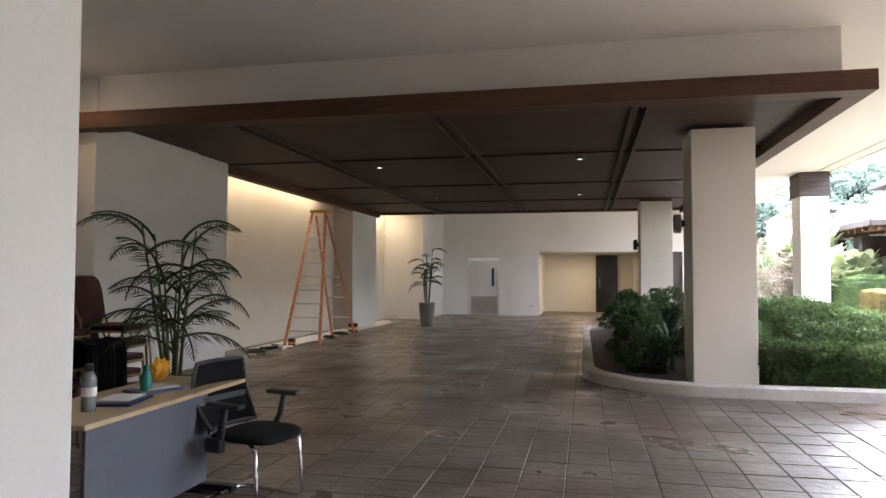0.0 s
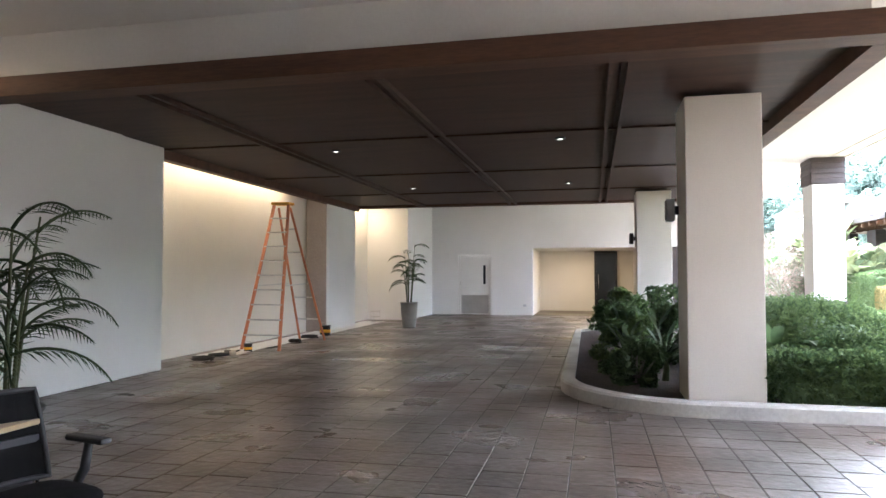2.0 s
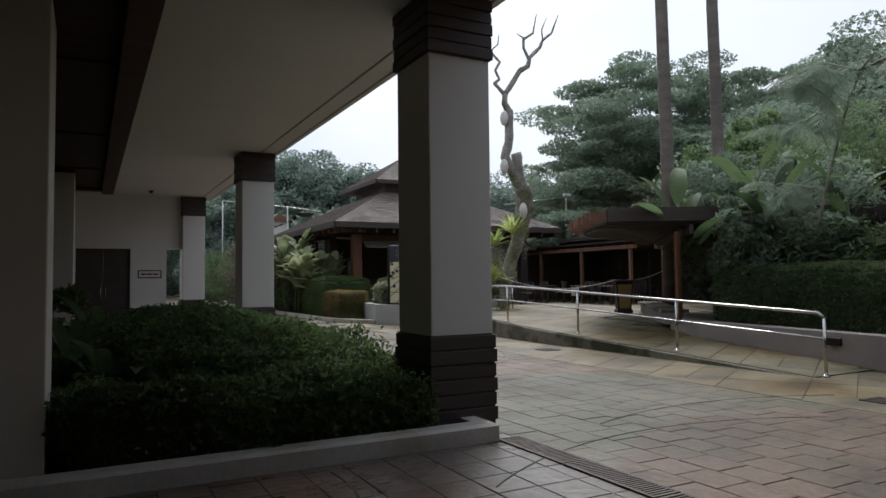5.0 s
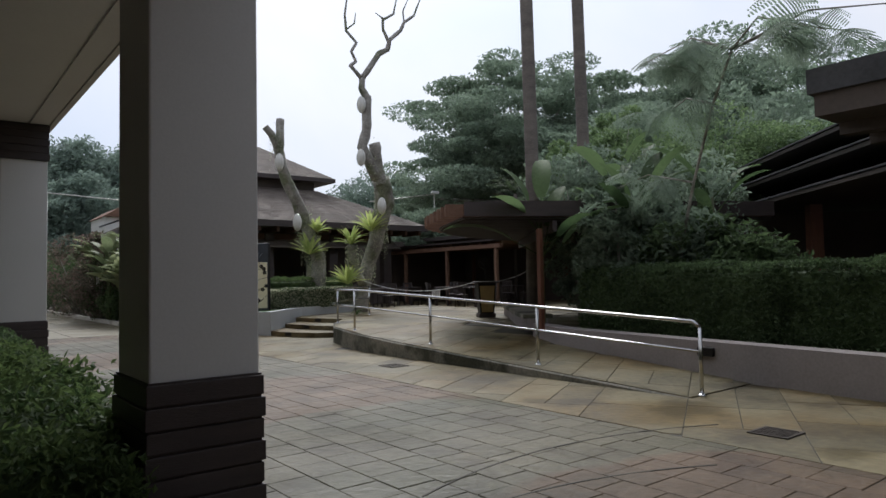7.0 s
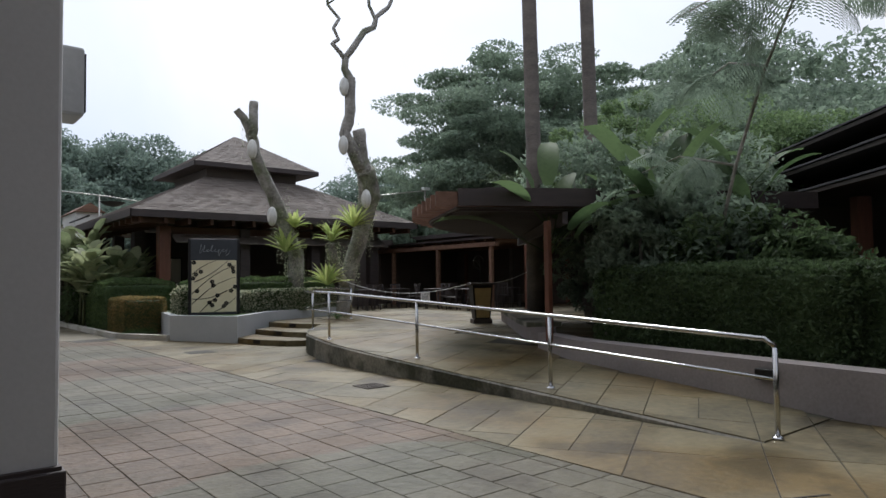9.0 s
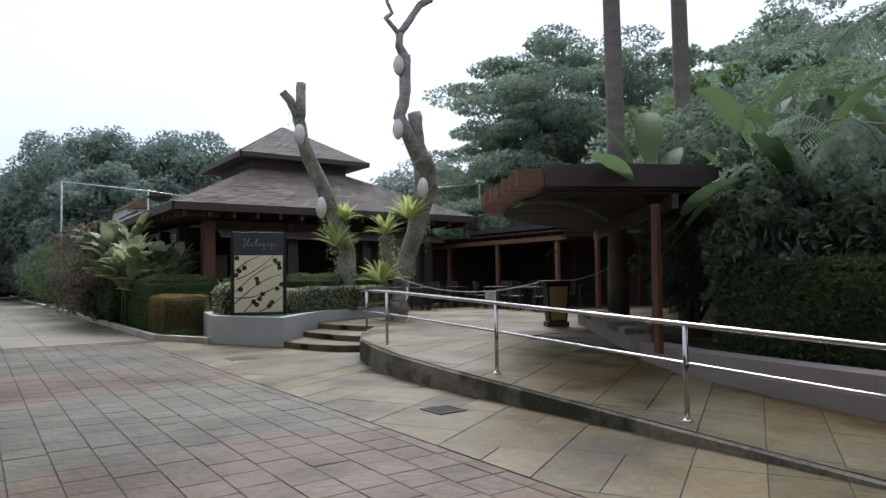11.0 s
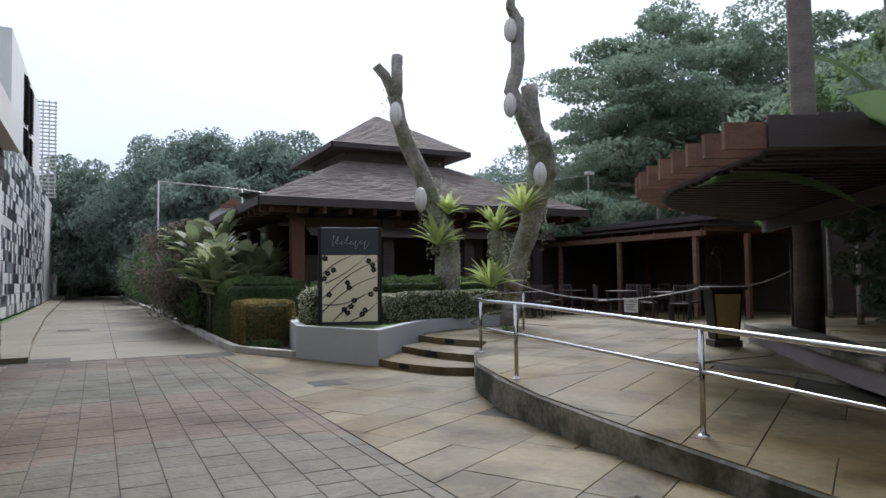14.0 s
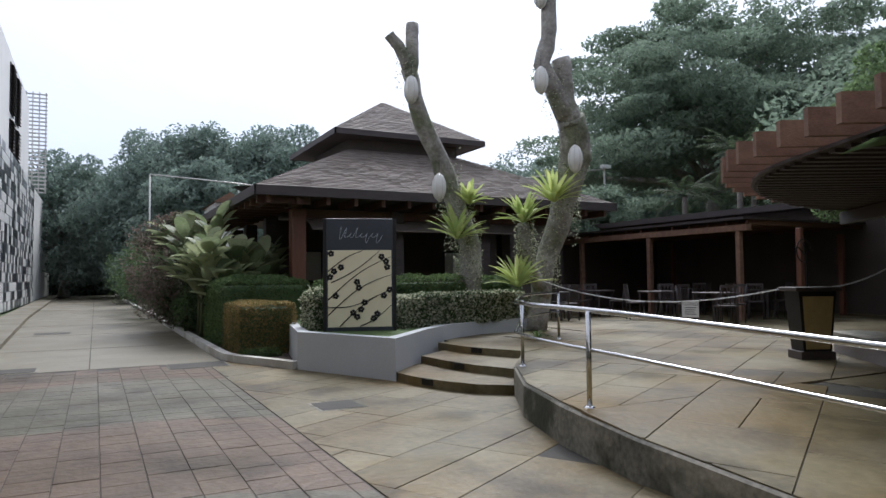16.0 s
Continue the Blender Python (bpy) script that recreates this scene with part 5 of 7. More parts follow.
for k in range(4):
    part("print_line", B(-0.09 + 0.01 * (k % 2), -0.009, 0.015 - k * 0.034, 0.09 - 0.015 * (k % 3), -0.0065, 0.026 - k * 0.034), INK, th)

# ---- big sign ----
th = thing("restaurant_sign", 11.75, 24.28, 0.60, "black framed sign with cream panel of dark blossom branches", "sign", rz=-20)
part("board", B(-0.62, -0.05, 0.0, 0.62, 0.05, 1.98, bevel=0.01), SIGNK, th, "slate board with pale script")
part("panel", B(-0.555, -0.062, 0.07, 0.555, -0.051, 1.42), SIGNC, th, "cream panel")
for s in (-1, 1):
    part("upright", B(s * 0.61 - 0.03, -0.06, 0, s * 0.61 + 0.03, 0.06, 1.98), IRON, th)
rng = random.Random(3)
for (x0, z0, x1, z1, bow) in ((-0.55, 0.55, 0.55, 1.30, 0.10), (-0.55, 0.28, 0.55, 0.98, 0.12), (-0.5, 0.85, 0.35, 1.41, -0.06), (-0.35, 0.08, 0.55, 0.72, 0.09), (-0.55, 1.05, 0.05, 1.41, 0.05), (0.0, 0.08, 0.55, 0.45, -0.05), (-0.55, 0.42, 0.3, 0.62, -0.08)):
    pts = [(x0 + (x1 - x0) * i / 8, -0.066, z0 + (z1 - z0) * i / 8 + bow * math.sin(math.pi * i / 8)) for i in range(9)]
    part("branch", tube(bmesh.new(), pts, [0.011 - 0.0008 * i for i in range(9)], 6), IRON, th, "dark branch relief")
for (fx, fz) in ((-0.45, 1.05), (-0.33, 1.12), (-0.05, 0.86), (-0.02, 0.76), (0.38, 1.3), (0.48, 1.12), (0.46, 1.22), (-0.42, 0.62), (0.08, 0.5), (-0.12, 0.32), (-0.05, 0.25), (0.02, 0.38), (0.3, 0.3), (0.42, 0.62), (0.52, 0.72), (-0.52, 0.95), (-0.50, 1.36), (0.24, 0.22)):
    bm = bmesh.new()
    for k in range(5):
        a = k * math.tau / 5 + fx * 9
        lathe(bm, [(0.001, 0), (0.026, 0), (0.026, 0.008), (0.001, 0.008)], 8, (0.034 * math.cos(a), 0.034 * math.sin(a), 0))
    bmesh.ops.transform(bm, verts=bm.verts, matrix=pose(fx, -0.064, fz, 90, 0, 0))
    part("blossom", bm, IRON, th, "dark five-petalled flower")
pts = []
for i in range(120):
    t = i / 119
    amp = 0.11 if t < 0.14 else (0.095 if 0.34 < t < 0.44 else (0.085 if 0.62 < t < 0.72 or t > 0.9 else 0.035))
    dip = -0.05 if 0.62 < t < 0.72 or t > 0.9 else (0.04 if t < 0.14 or 0.34 < t < 0.44 else 0)
    a = t * math.tau * 8
    pts.append((-0.38 + 0.76 * t + 0.03 * math.cos(a) + 0.25 * (amp * math.sin(a) + dip), -0.056, 1.68 + amp * math.sin(a + 0.6) + dip))
part("script_line", tube(bmesh.new(), pts, 0.005, 5), SCRIPT, th, "flowing pale script stroke")

# ---- hedges and plants round the sign ----
hedge("round_hedge", 10.0, 28.2, 12.0, 30.6, 0.06, 1.6, 19000, 0.06, L_HEDGE, "big clipped green hedge", 71, 0.1, rough=0.03)
hedge("bronze_hedge", 10.04, 26.25, 11.15, 28.0, 0.06, 1.06, 17000, 0.05, L_RUST, "low clipped hedge with bronze new leaves", 72, 0.03, rough=0.02)
hedge("ground_cover", 10.06, 25.85, 10.75, 26.3, 0.05, 0.15, 1500, 0.05, L_HEDGE, "low creeping green plants behind the kerb", 78, 0.04, rough=0.05)
hedge("variegated_hedge", 12.4, 24.75, 16.0, 25.4, 0.60, 1.2, 13000, 0.085, L_VARI, "variegated white and green clipped hedge", 73, 0.05, rz=17, rough=0.03)
hedge("variegated_hedge", 11.02, 24.75, 11.45, 25.4, 0.60, 1.35, 3500, 0.07, L_VARI, "variegated bush beside the sign", 74, 0.2)
hedge("rear_hedge", 11.4, 25.55, 16.1, 26.2, 0.60, 1.56, 14000, 0.06, L_HEDGE, "dark green clipped hedge before the restaurant", 75, 0.1, rz=4)
rosette("small_fern", 14.85, 23.3, 0.36, 14, 0.4, 0.05, L_HEDGE, "low fern at the tree's foot", "plant", 77, (0.5, 1.2), 1.6)
for k, (x, y, z, n, ln, st) in enumerate(((10.5, 30.3, 0.06, 16, 1.2, 1.3), (10.0, 31.1, 0.06, 16, 1.25, 1.5), (11.9, 31.9, 0.06, 16, 1.2, 1.9), (11.2, 30.9, 0.06, 16, 1.25, 1.6), (11.6, 31.4, 0.06, 16, 1.2, 1.9), (10.9, 31.0, 0.06, 14, 1.2, 1.9), (10.0, 31.6, 0.06, 14, 1.3, 1.9), (9.9, 33.4, 0.06, 12, 1.2, 2.4), (10.5, 32.0, 0.06, 14, 1.2, 2.2), (10.1, 30.6, 0.06, 14, 1.2, 2.1), (9.8, 32.6, 0.06, 14, 1.3, 2.6), (9.75, 35.0, 0.06, 14, 1.3, 2.8), (10.6, 33.0, 0.06, 14, 1.3, 2.9))):
    rosette("pale_broad_plant", x, y, z, n + 14, ln * 0.53, 0.40, L_CROTON, "tall plant with large pale green leaves", "plant", 80 + k, (0.3, 1.4), 0.6, st, group="pale broad-leaved plants by the lane", tip=2.2)
for k, (x, y, r, h, m, lab) in enumerate(((9.35, 34.6, 1.1, 3.5, L_FLOWER, "tall bush with pinkish flowers"), (9.95, 36.5, 1.3, 3.3, L_FLOWER, "tall bush with pinkish flowers"), (9.6, 39.5, 1.5, 3.6, L_FLOWER, "tall bush with pinkish flowers"), (9.9, 32.6, 0.9, 1.3, L_DARK, "dark low shrub along the lane"), (9.9, 34.6, 1.0, 1.4, L_DARK, "dark low shrub along the lane"), (9.8, 43, 1.6, 2.8, L_DARK, "dark low shrub along the lane"), (9.8, 47, 1.8, 3.2, L_DARK, "dark low shrub along the lane"), (9.8, 52, 2.0, 3.6, L_DARK, "dark low shrub along the lane"))):
    shrub("lane_shrub", x + 0.5, y, 0.06, r, h, 5200, 0.14, m, lab, 90 + k, group="shrubs along the lane")


# ---- the pruned tree with lanterns and nest ferns ----
th = thing("pruned_tree", 14.45, 24.25, 0.58, "gnarled pruned tree with two bare forked trunks", "tree")
O = Vector((14.45, 24.25, 0.58))


def limb(name, pts, radii, n=10):
    bm = bmesh.new()
    fine, rr = [], []
    for i in range(len(pts) - 1):
        for k in range(4):
            t = k / 4
            p = Vector(pts[i]).lerp(Vector(pts[i + 1]), t)
            w = radii[i] * (1 - t) + radii[i + 1] * t
            fine.append(p - O + noise.noise_vector(p * 1.7) * w * 0.35)
            rr.append(w * (1 + 0.16 * noise.noise(p * 5)))
    fine.append(Vector(pts[-1]) - O)
    rr.append(radii[-1])
    tube(bm, fine, rr, n)
    return part(name, bm, BARK, th)


limb("left_trunk", [(14.9, 25.8, 0.58), (14.79, 25.75, 2.28), (14.23, 25.6, 3.44), (13.52, 25.35, 4.7), (13.1, 25.1, 5.7)], [0.26, 0.24, 0.21, 0.18, 0.16])
limb("left_stub", [(13.12, 25.1, 5.5), (13.2, 25.15, 6.1), (13.24, 25.2, 6.65)], [0.14, 0.13, 0.13])
limb("left_stub", [(13.1, 25.1, 5.6), (12.88, 25.1, 6.1), (12.68, 25.1, 6.32)], [0.12, 0.11, 0.11])
limb("right_trunk", [(16.13, 25.2, 0.36), (16.35, 25.1, 1.72), (16.54, 24.7, 2.86), (16.6, 24.3, 4.05), (16.25, 24, 4.8)], [0.25, 0.23, 0.26, 0.32, 0.29])
limb("mossy_stump", [(16.3, 25.0, 1.1), (15.75, 24.75, 1.6), (15.45, 24.55, 2.2), (15.35, 24.45, 2.6)], [0.13, 0.14, 0.15, 0.12])
limb("right_stub", [(16.25, 24, 4.6), (16.16, 24, 5.3), (16.03, 24, 5.98)], [0.24, 0.2, 0.19])
limb("upper_limb", [(16.1, 24, 4.8), (15.6, 24, 5.8), (15.76, 24, 6.6), (15.8, 24, 7.4), (15.57, 24, 7.75), (15.6, 24, 8.12)], [0.2, 0.17, 0.16, 0.145, 0.11, 0.10])
limb("broken_stub", [(15.8, 24, 7.2), (15.84, 24, 7.55)], [0.12, 0.09])
limb("branch", [(15.58, 24, 8.08), (15.14, 24, 8.45), (15.36, 24, 8.62), (15.19, 24, 8.92), (15.4, 24, 9.24), (15.06, 24.1, 9.62), (15.02, 24.1, 10.1), (15.2, 24.2, 10.9)], [0.075, 0.06, 0.055, 0.05, 0.048, 0.045, 0.04, 0.02], 8)
limb("branch", [(15.6, 24, 8.1), (15.95, 24, 8.6), (16.28, 24, 9.05), (16.62, 24, 9.28), (16.7, 24, 9.6), (17.25, 24.1, 10.1), (17.4, 24.1, 10.4), (17.9, 24.2, 10.8), (18.3, 24.3, 11.6)], [0.10, 0.10, 0.095, 0.09, 0.075, 0.07, 0.055, 0.04, 0.018], 8)
limb("twig", [(16.68, 24, 9.5), (16.45, 24, 9.9), (16.46, 24, 10.25), (16.95, 24.1, 10.6), (17.2, 24.2, 11.4)], [0.06, 0.055, 0.05, 0.04, 0.015], 6)
limb("twig", [(15.08, 24.1, 9.66), (15.38, 24.1, 9.92), (15.44, 24.1, 10.3)], [0.03, 0.028, 0.012], 6)
limb("twig", [(16.5, 24, 10.28), (16.15, 24, 10.42)], [0.035, 0.012], 6)
limb("twig", [(17.4, 24.1, 10.4), (17.35, 24.1, 10.8), (17.6, 24.1, 11.3)], [0.035, 0.028, 0.01], 6)


def moss(x, y, z, n, girth, seed):
    """Small pale leaves and moss clinging round a trunk."""
    rng = np.random.default_rng(seed)
    m = n * 14
    a, r = rng.uniform(0, math.tau, m), rng.uniform(0.42, 0.74, m) * girth
    pts = np.stack([x + r * np.cos(a), y + r * np.sin(a), z + rng.normal(0, 0.32, m)], axis=1) - np.array(O)
    ob = new("clinging_moss", leaf_cloud("clinging_moss", pts, 0.055, 0.022, L_VARI, rng, 0))
    ob.parent = th
    tagged(ob, "speckled moss and small leaves", kind="stuff")


for a in ((14.5, 25.6, 2.6, 60, 0.45, 1), (14.2, 25.5, 3.3, 40, 0.4, 5), (13.05, 25.1, 5.8, 12, 0.32, 4), (16.55, 24.3, 4.2, 110, 0.45, 2), (16.5, 24.55, 3.1, 80, 0.45, 3), (16.3, 25.0, 1.9, 60, 0.45, 6), (15.42, 24.5, 2.2, 60, 0.32, 8), (15.85, 24.0, 5.3, 20, 0.36, 7), (14.75, 25.7, 1.8, 50, 0.45, 9)):
    moss(*a)
for k, (x, y, z, s) in enumerate(((14.3, 25.35, 2.3, 0.9), (14.62, 25.4, 3.05, 0.65), (16.05, 24.35, 3.05, 1.0), (15.32, 24.4, 2.6, 0.78), (15.2, 24.45, 1.3, 0.95))):
    rosette("nest_fern", x, y, z, 40, s * 0.85, 0.11, L_FERN, "bright yellow-green nest fern on the trunk", "fern", 100 + k, (0.35, 1.5), 0.7, group="nest ferns on the pruned tree", tip=1.5)


def lantern(x, y, z, label="white oval shell lantern hung from a branch"):
    th = thing("lantern", x, y, z, label, "lantern", "lanterns in the pruned tree")
    part("shell", lathe(bmesh.new(), [(0.02, -0.28), (0.09, -0.22), (0.135, -0.10), (0.145, 0.0), (0.135, 0.10), (0.09, 0.22), (0.02, 0.28)], 16), SHELLM, th)
    for k in range(8):
        a = k * math.tau / 8
        part("rib", tube(bmesh.new(), [(r * math.cos(a), r * math.sin(a), zz) for r, zz in ((0.022, -0.28), (0.094, -0.22), (0.14, -0.10), (0.15, 0.0), (0.14, 0.10), (0.094, 0.22), (0.022, 0.28))], 0.004, 4), ALU, th)
    part("cord", tube(bmesh.new(), [(0, 0, 0.27), (0.01, 0, 0.55)], 0.004, 5), IRON, th)
    return th


for p in ((13.02, 24.8, 5.18), (13.66, 24.9, 3.32), (16.0, 23.55, 3.84), (15.42, 23.85, 5.42), (15.52, 23.95, 7.2)):
    lantern(*p)


# ---- the restaurant pavilion ----
HX, HY, HW = 16.65, 35.1, 5.65
th = thing("restaurant_pavilion", HX, HY, 0.3, "brown shingled two-tier hip roof pavilion with open dark sides", "building")


def hip_courses(bm, h0, z0, h1, z1, courses):
    """Four slopes from half-width h0 at z0 up to h1 at z1, laid in overlapping courses."""
    dice = random.Random(31)
    for s in range(4):
        rot = Matrix.Rotation(s * math.pi / 2, 4, "Z")
        for k in range(courses):
            a, b = k / courses, (k + 1) / courses
            ha, hb = h0 + (h1 - h0) * a, h0 + (h1 - h0) * b
            za, zb = z0 + (z1 - z0) * a, z0 + (z1 - z0) * b
            n = max(2, int(ha * 2 / 0.34))
            for i in range(n):
                o = 0.5 * (k % 2) / n
                u0, u1 = max(0, i / n - o), min(1, (i + 1) / n - o) if i < n - 1 else 1
                lift = 0.026 + 0.012 * dice.random()
                pts = [(-ha + 2 * ha * u0, -ha, za + lift), (-ha + 2 * ha * u1, -ha, za + lift), (-hb + 2 * hb * u1, -hb, zb + 0.008), (-hb + 2 * hb * u0, -hb, zb + 0.008)]
                low = [(-ha + 2 * ha * u0, -ha, za), (-ha + 2 * ha * u1, -ha, za)]
                v = [bm.verts.new(rot @ Vector(p)) for p in pts + low]
                bm.faces.new(v[:4])
                bm.faces.new((v[4], v[5], v[1], v[0]))


bm = bmesh.new()
hip_courses(bm, HW, 3.50, 1.95, 5.30, 34)
roof = part("lower_roof", bm, SHINGLE, th, "brown shingles in courses")
bm = bmesh.new()
hip_courses(bm, 2.62, 5.80, 0.02, 7.46, 24)
roof2 = part("upper_roof", bm, SHINGLE, th, "brown shingles in courses")
part("lower_soffit", B(-HW + 0.02, -HW + 0.02, 3.30, HW - 0.02, HW - 0.02, 3.46), DARKIN, th, "boarded eaves, their shade put into the dark colour")
part("upper_soffit", B(-2.58, -2.58, 5.66, 2.58, 2.58, 5.77), DARKIN, th, "boarded eaves, their shade put into the dark colour")
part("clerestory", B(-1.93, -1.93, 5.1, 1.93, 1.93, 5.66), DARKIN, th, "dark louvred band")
for nm, h, z0, z1 in (("lower_fascia", HW, 3.28, 3.52), ("upper_fascia", 2.62, 5.64, 5.82)):
    for s in range(4):
        bm = bmesh.new()
        box(bm, -h - 0.03, -h - 0.03, z0, h + 0.03, -h + 0.01, z1)
        bmesh.ops.rotate(bm, verts=bm.verts, matrix=Matrix.Rotation(s * math.pi / 2, 3, "Z"))
        part(nm, bm, DARKCLAD, th, "dark fascia board")
for k in range(15):
    part("rafter_tail", B(-5.3 + k * 0.757 - 0.05, -HW + 0.1, 3.10, -5.3 + k * 0.757 + 0.05, -4.2, 3.297), BROWN2, th)
    part("rafter_tail", B(-HW + 0.1, -5.3 + k * 0.757 - 0.05, 3.11, -4.2, -5.3 + k * 0.757 + 0.05, 3.295), BROWN2, th)
for (x, y) in ((-4.25, -4.3), (-1.4, -4.3), (1.5, -4.3), (4.25, -4.3), (-4.25, -1.2), (-4.25, 1.8), (-4.25, 4.3), (4.25, -1.2), (4.25, 1.8)):
    part("post", B(x - 0.19, y - 0.19, 0, x + 0.19, y + 0.19, 3.10, bevel=0.015), TERRA if (x, y) == (-4.25, -4.3) else DARKCLAD, th, "red-brown timber post" if (x, y) == (-4.25, -4.3) else "dark timber post")
for k in range(6):
    a, b = k / 6, (k + 1) / 6
    bm = bmesh.new()
    obox(bm, (-4.0, -4.9 + 0.9 * (a + b) / 2, 2.52 + 0.5 * (a + b) / 2), (4.7, -4.9 + 0.9 * (a + b) / 2, 2.52 + 0.5 * (a + b) / 2), 0.19, 0.035, (0, -0.5, 0.9))
    part("awning_course", bm, SHINGLE, th, "low shingled awning under the eaves")
part("back_wall", B(-4.0, 0.5, 0, 10.5, 0.7, 3.2), DARKIN, th, "interior wall, its shade put into the dark colour")
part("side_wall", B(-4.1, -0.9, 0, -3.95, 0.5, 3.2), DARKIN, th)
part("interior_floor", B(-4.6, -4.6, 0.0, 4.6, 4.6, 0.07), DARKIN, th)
part("beam", B(-4.4, -4.42, 2.85, 4.4, -4.18, 3.09), BROWN2, th)
for k, x in enumerate((-3.0, -0.2, 2.6)):
    w = part("window", B(x, 0.42, 1.1, x + 0.9, 0.49, 2.2), IRON, th)
    # Bright reflection is put into the pane's pale metal colour.
    part("pane", B(x + 0.06, 0.41, 1.16, x + 0.84, 0.425, 2.14), KICK, w, "pane whose pale metal colour stands for a reflection")
for k in range(12):
    part("half_wall_board", B(-4.0 + k * 0.68, -4.25, 0.0, -4.0 + k * 0.68 + 0.66, -4.17, 0.95), DARKIN, th)
th = thing("satellite_dish", 13.0, 40.5, 0, "round dark satellite dish above the roof's edge", "satellite dish")
part("mast", tube(bmesh.new(), [(0, 0, 0), (0, 0, 5.0)], 0.05, 8), IRON, th)
part("bowl", lathe(bmesh.new(), [(0.02, 0), (0.3, 0.05), (0.55, 0.2), (0.56, 0.21), (0.3, 0.08), (0.02, 0.03)], 24, (0, 0, 5.0)), IRON, th)
th.children[1].matrix_basis = pose(0, 5.0, 5.0, 90, 0, 0) @ pose(0, 0, -5.0)
th = thing("small_house", 13.9, 52, 0, "far small house with an orange tiled gable", "building")
part("wall", B(-0.7, -2, 0, 0.7, 2, 5.6), WHITE, th)
bm = bmesh.new()
vs = [bm.verts.new(p) for p in ((-0.85, -2.3, 5.6), (0.85, -2.3, 5.6), (0.85, 2.3, 5.6), (-0.85, 2.3, 5.6), (0, -2.3, 6.15), (0, 2.3, 6.15))]
for q in ((0, 1, 4), (2, 3, 5), (0, 4, 5, 3), (1, 2, 5, 4), (0, 3, 2, 1)):
    bm.faces.new([vs[i] for i in q])
part("roof", bm, PERG, th, "orange-brown roof")

# ---- veranda beside the pavilion ----
th = thing("veranda", 22.1, 26.5, 0.36, "timber veranda frame with dark dining space behind", "veranda")
for (x, y) in ((0, -1.8), (0, 1.3), (0, 4.4), (0.5, -3.1), (4.2, -1.8), (4.2, 4.4)):
    part("post", B(x - 0.065, y - 0.065, 0, x + 0.065, y + 0.065, 2.26, bevel=0.008), TERRA if x else PERG, th)
part("front_beam", B(-0.1, -2.1, 2.262, 0.1, 6.0, 2.42, bevel=0.008), PERG, th)
for k in range(13):
    part("joist", B(0.11, -2.0 + k * 0.62, 2.423, 5.6, -1.92 + k * 0.62, 2.54), PERG, th)
part("roof_sheet", B(-0.2, -2.1, 2.545, 6.0, 6.0, 2.60), DARKCLAD, th)
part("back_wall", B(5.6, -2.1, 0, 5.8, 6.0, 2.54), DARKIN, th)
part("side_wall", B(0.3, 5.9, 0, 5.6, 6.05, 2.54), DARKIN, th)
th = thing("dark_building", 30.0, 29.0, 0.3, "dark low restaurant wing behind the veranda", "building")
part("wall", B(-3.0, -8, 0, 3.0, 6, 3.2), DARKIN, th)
part("roof", B(-3.6, -8.5, 3.2, 3.4, 6.5, 3.4), DARKCLAD, th)


def cafe_chair(label="dark wooden restaurant chair with slatted back"):
    th = thing("dining_chair", 0, 0, 0, label, "chair", "restaurant chairs")
    part("seat", B(-0.2, -0.2, 0.43, 0.2, 0.2, 0.47, bevel=0.01), DARKCLAD, th)
    for x in (-0.18, 0.18):
        part("leg", tube(bmesh.new(), [(x, 0.18, 0.43), (x, 0.19, 0)], 0.016, 6), DARKCLAD, th)
        part("back_leg", tube(bmesh.new(), [(x, -0.18, 0), (x, -0.18, 0.45), (x, -0.24, 0.92)], 0.016, 6), DARKCLAD, th)
    for k in range(4):
        part("slat", obox(bmesh.new(), (-0.13 + k * 0.087, -0.19, 0.5), (-0.13 + k * 0.087, -0.235, 0.88), 0.03, 0.012, (0, 1, 0)), DARKCLAD, th)
    part("top_rail", obox(bmesh.new(), (-0.19, -0.24, 0.9), (0.19, -0.24, 0.9), 0.025, 0.06), DARKCLAD, th)
    return th


def cafe_table():
    th = thing("dining_table", 0, 0, 0, "square dark restaurant table", "table", "restaurant tables")
    part("tabletop", B(-0.38, -0.38, 0.71, 0.38, 0.38, 0.75, bevel=0.008), DARKCLAD, th)
    for x in (-0.33, 0.33):
        for y in (-0.33, 0.33):
            part("leg", B(x - 0.025, y - 0.025, 0, x + 0.025, y + 0.025, 0.709), DARKCLAD, th)
    return th


c0, t0 = cafe_chair(), cafe_table()
spots = [(20.6, 24.2), (20.8, 26.2), (20.4, 28.2), (23.4, 25.2), (23.4, 27.6), (18.4, 27.6)]
for k, (x, y) in enumerate(spots):
    if k == 0:
        t0.matrix_basis = pose(x, y, 0.36)
    else:
        copy_thing(t0, pose(x, y, 0.36, 0, 0, k * 7))
    for j in range(3):
        a = j * 120 + k * 31
        m = pose(x + 0.62 * math.cos(radians(a)), y + 0.62 * math.sin(radians(a)), 0.36, 0, 0, a + 90)
        if k == 0 and j == 0:
            c0.matrix_basis = m
        else:
            copy_thing(c0, m)

# ---- pergola over the terrace ----
U, V = Vector((0.884, -0.467, 0)), Vector((0.467, 0.884, 0))
P0 = Vector((12.0, 15.25, 0))
th = thing("pergola", P0.x, P0.y, 0.0, "red-brown timber pergola with stepped rafter ends", "pergola")
arcpts = []
for k in range(17):
    v = k * 0.45
    end = 0.125 * max(0, v - 2.2) ** 2
    z = 2.68
    a = U * end + V * v
    part("rafter", obox(bmesh.new(), a + Vector((0, 0, z + 0.06)), a + U * 7.0 + Vector((0, 0, z + 0.06)), 0.07, 0.23), PERG, th)
    arcpts.append(a + U * 0.34)
rim = [(p.x, p.y) for p in arcpts]
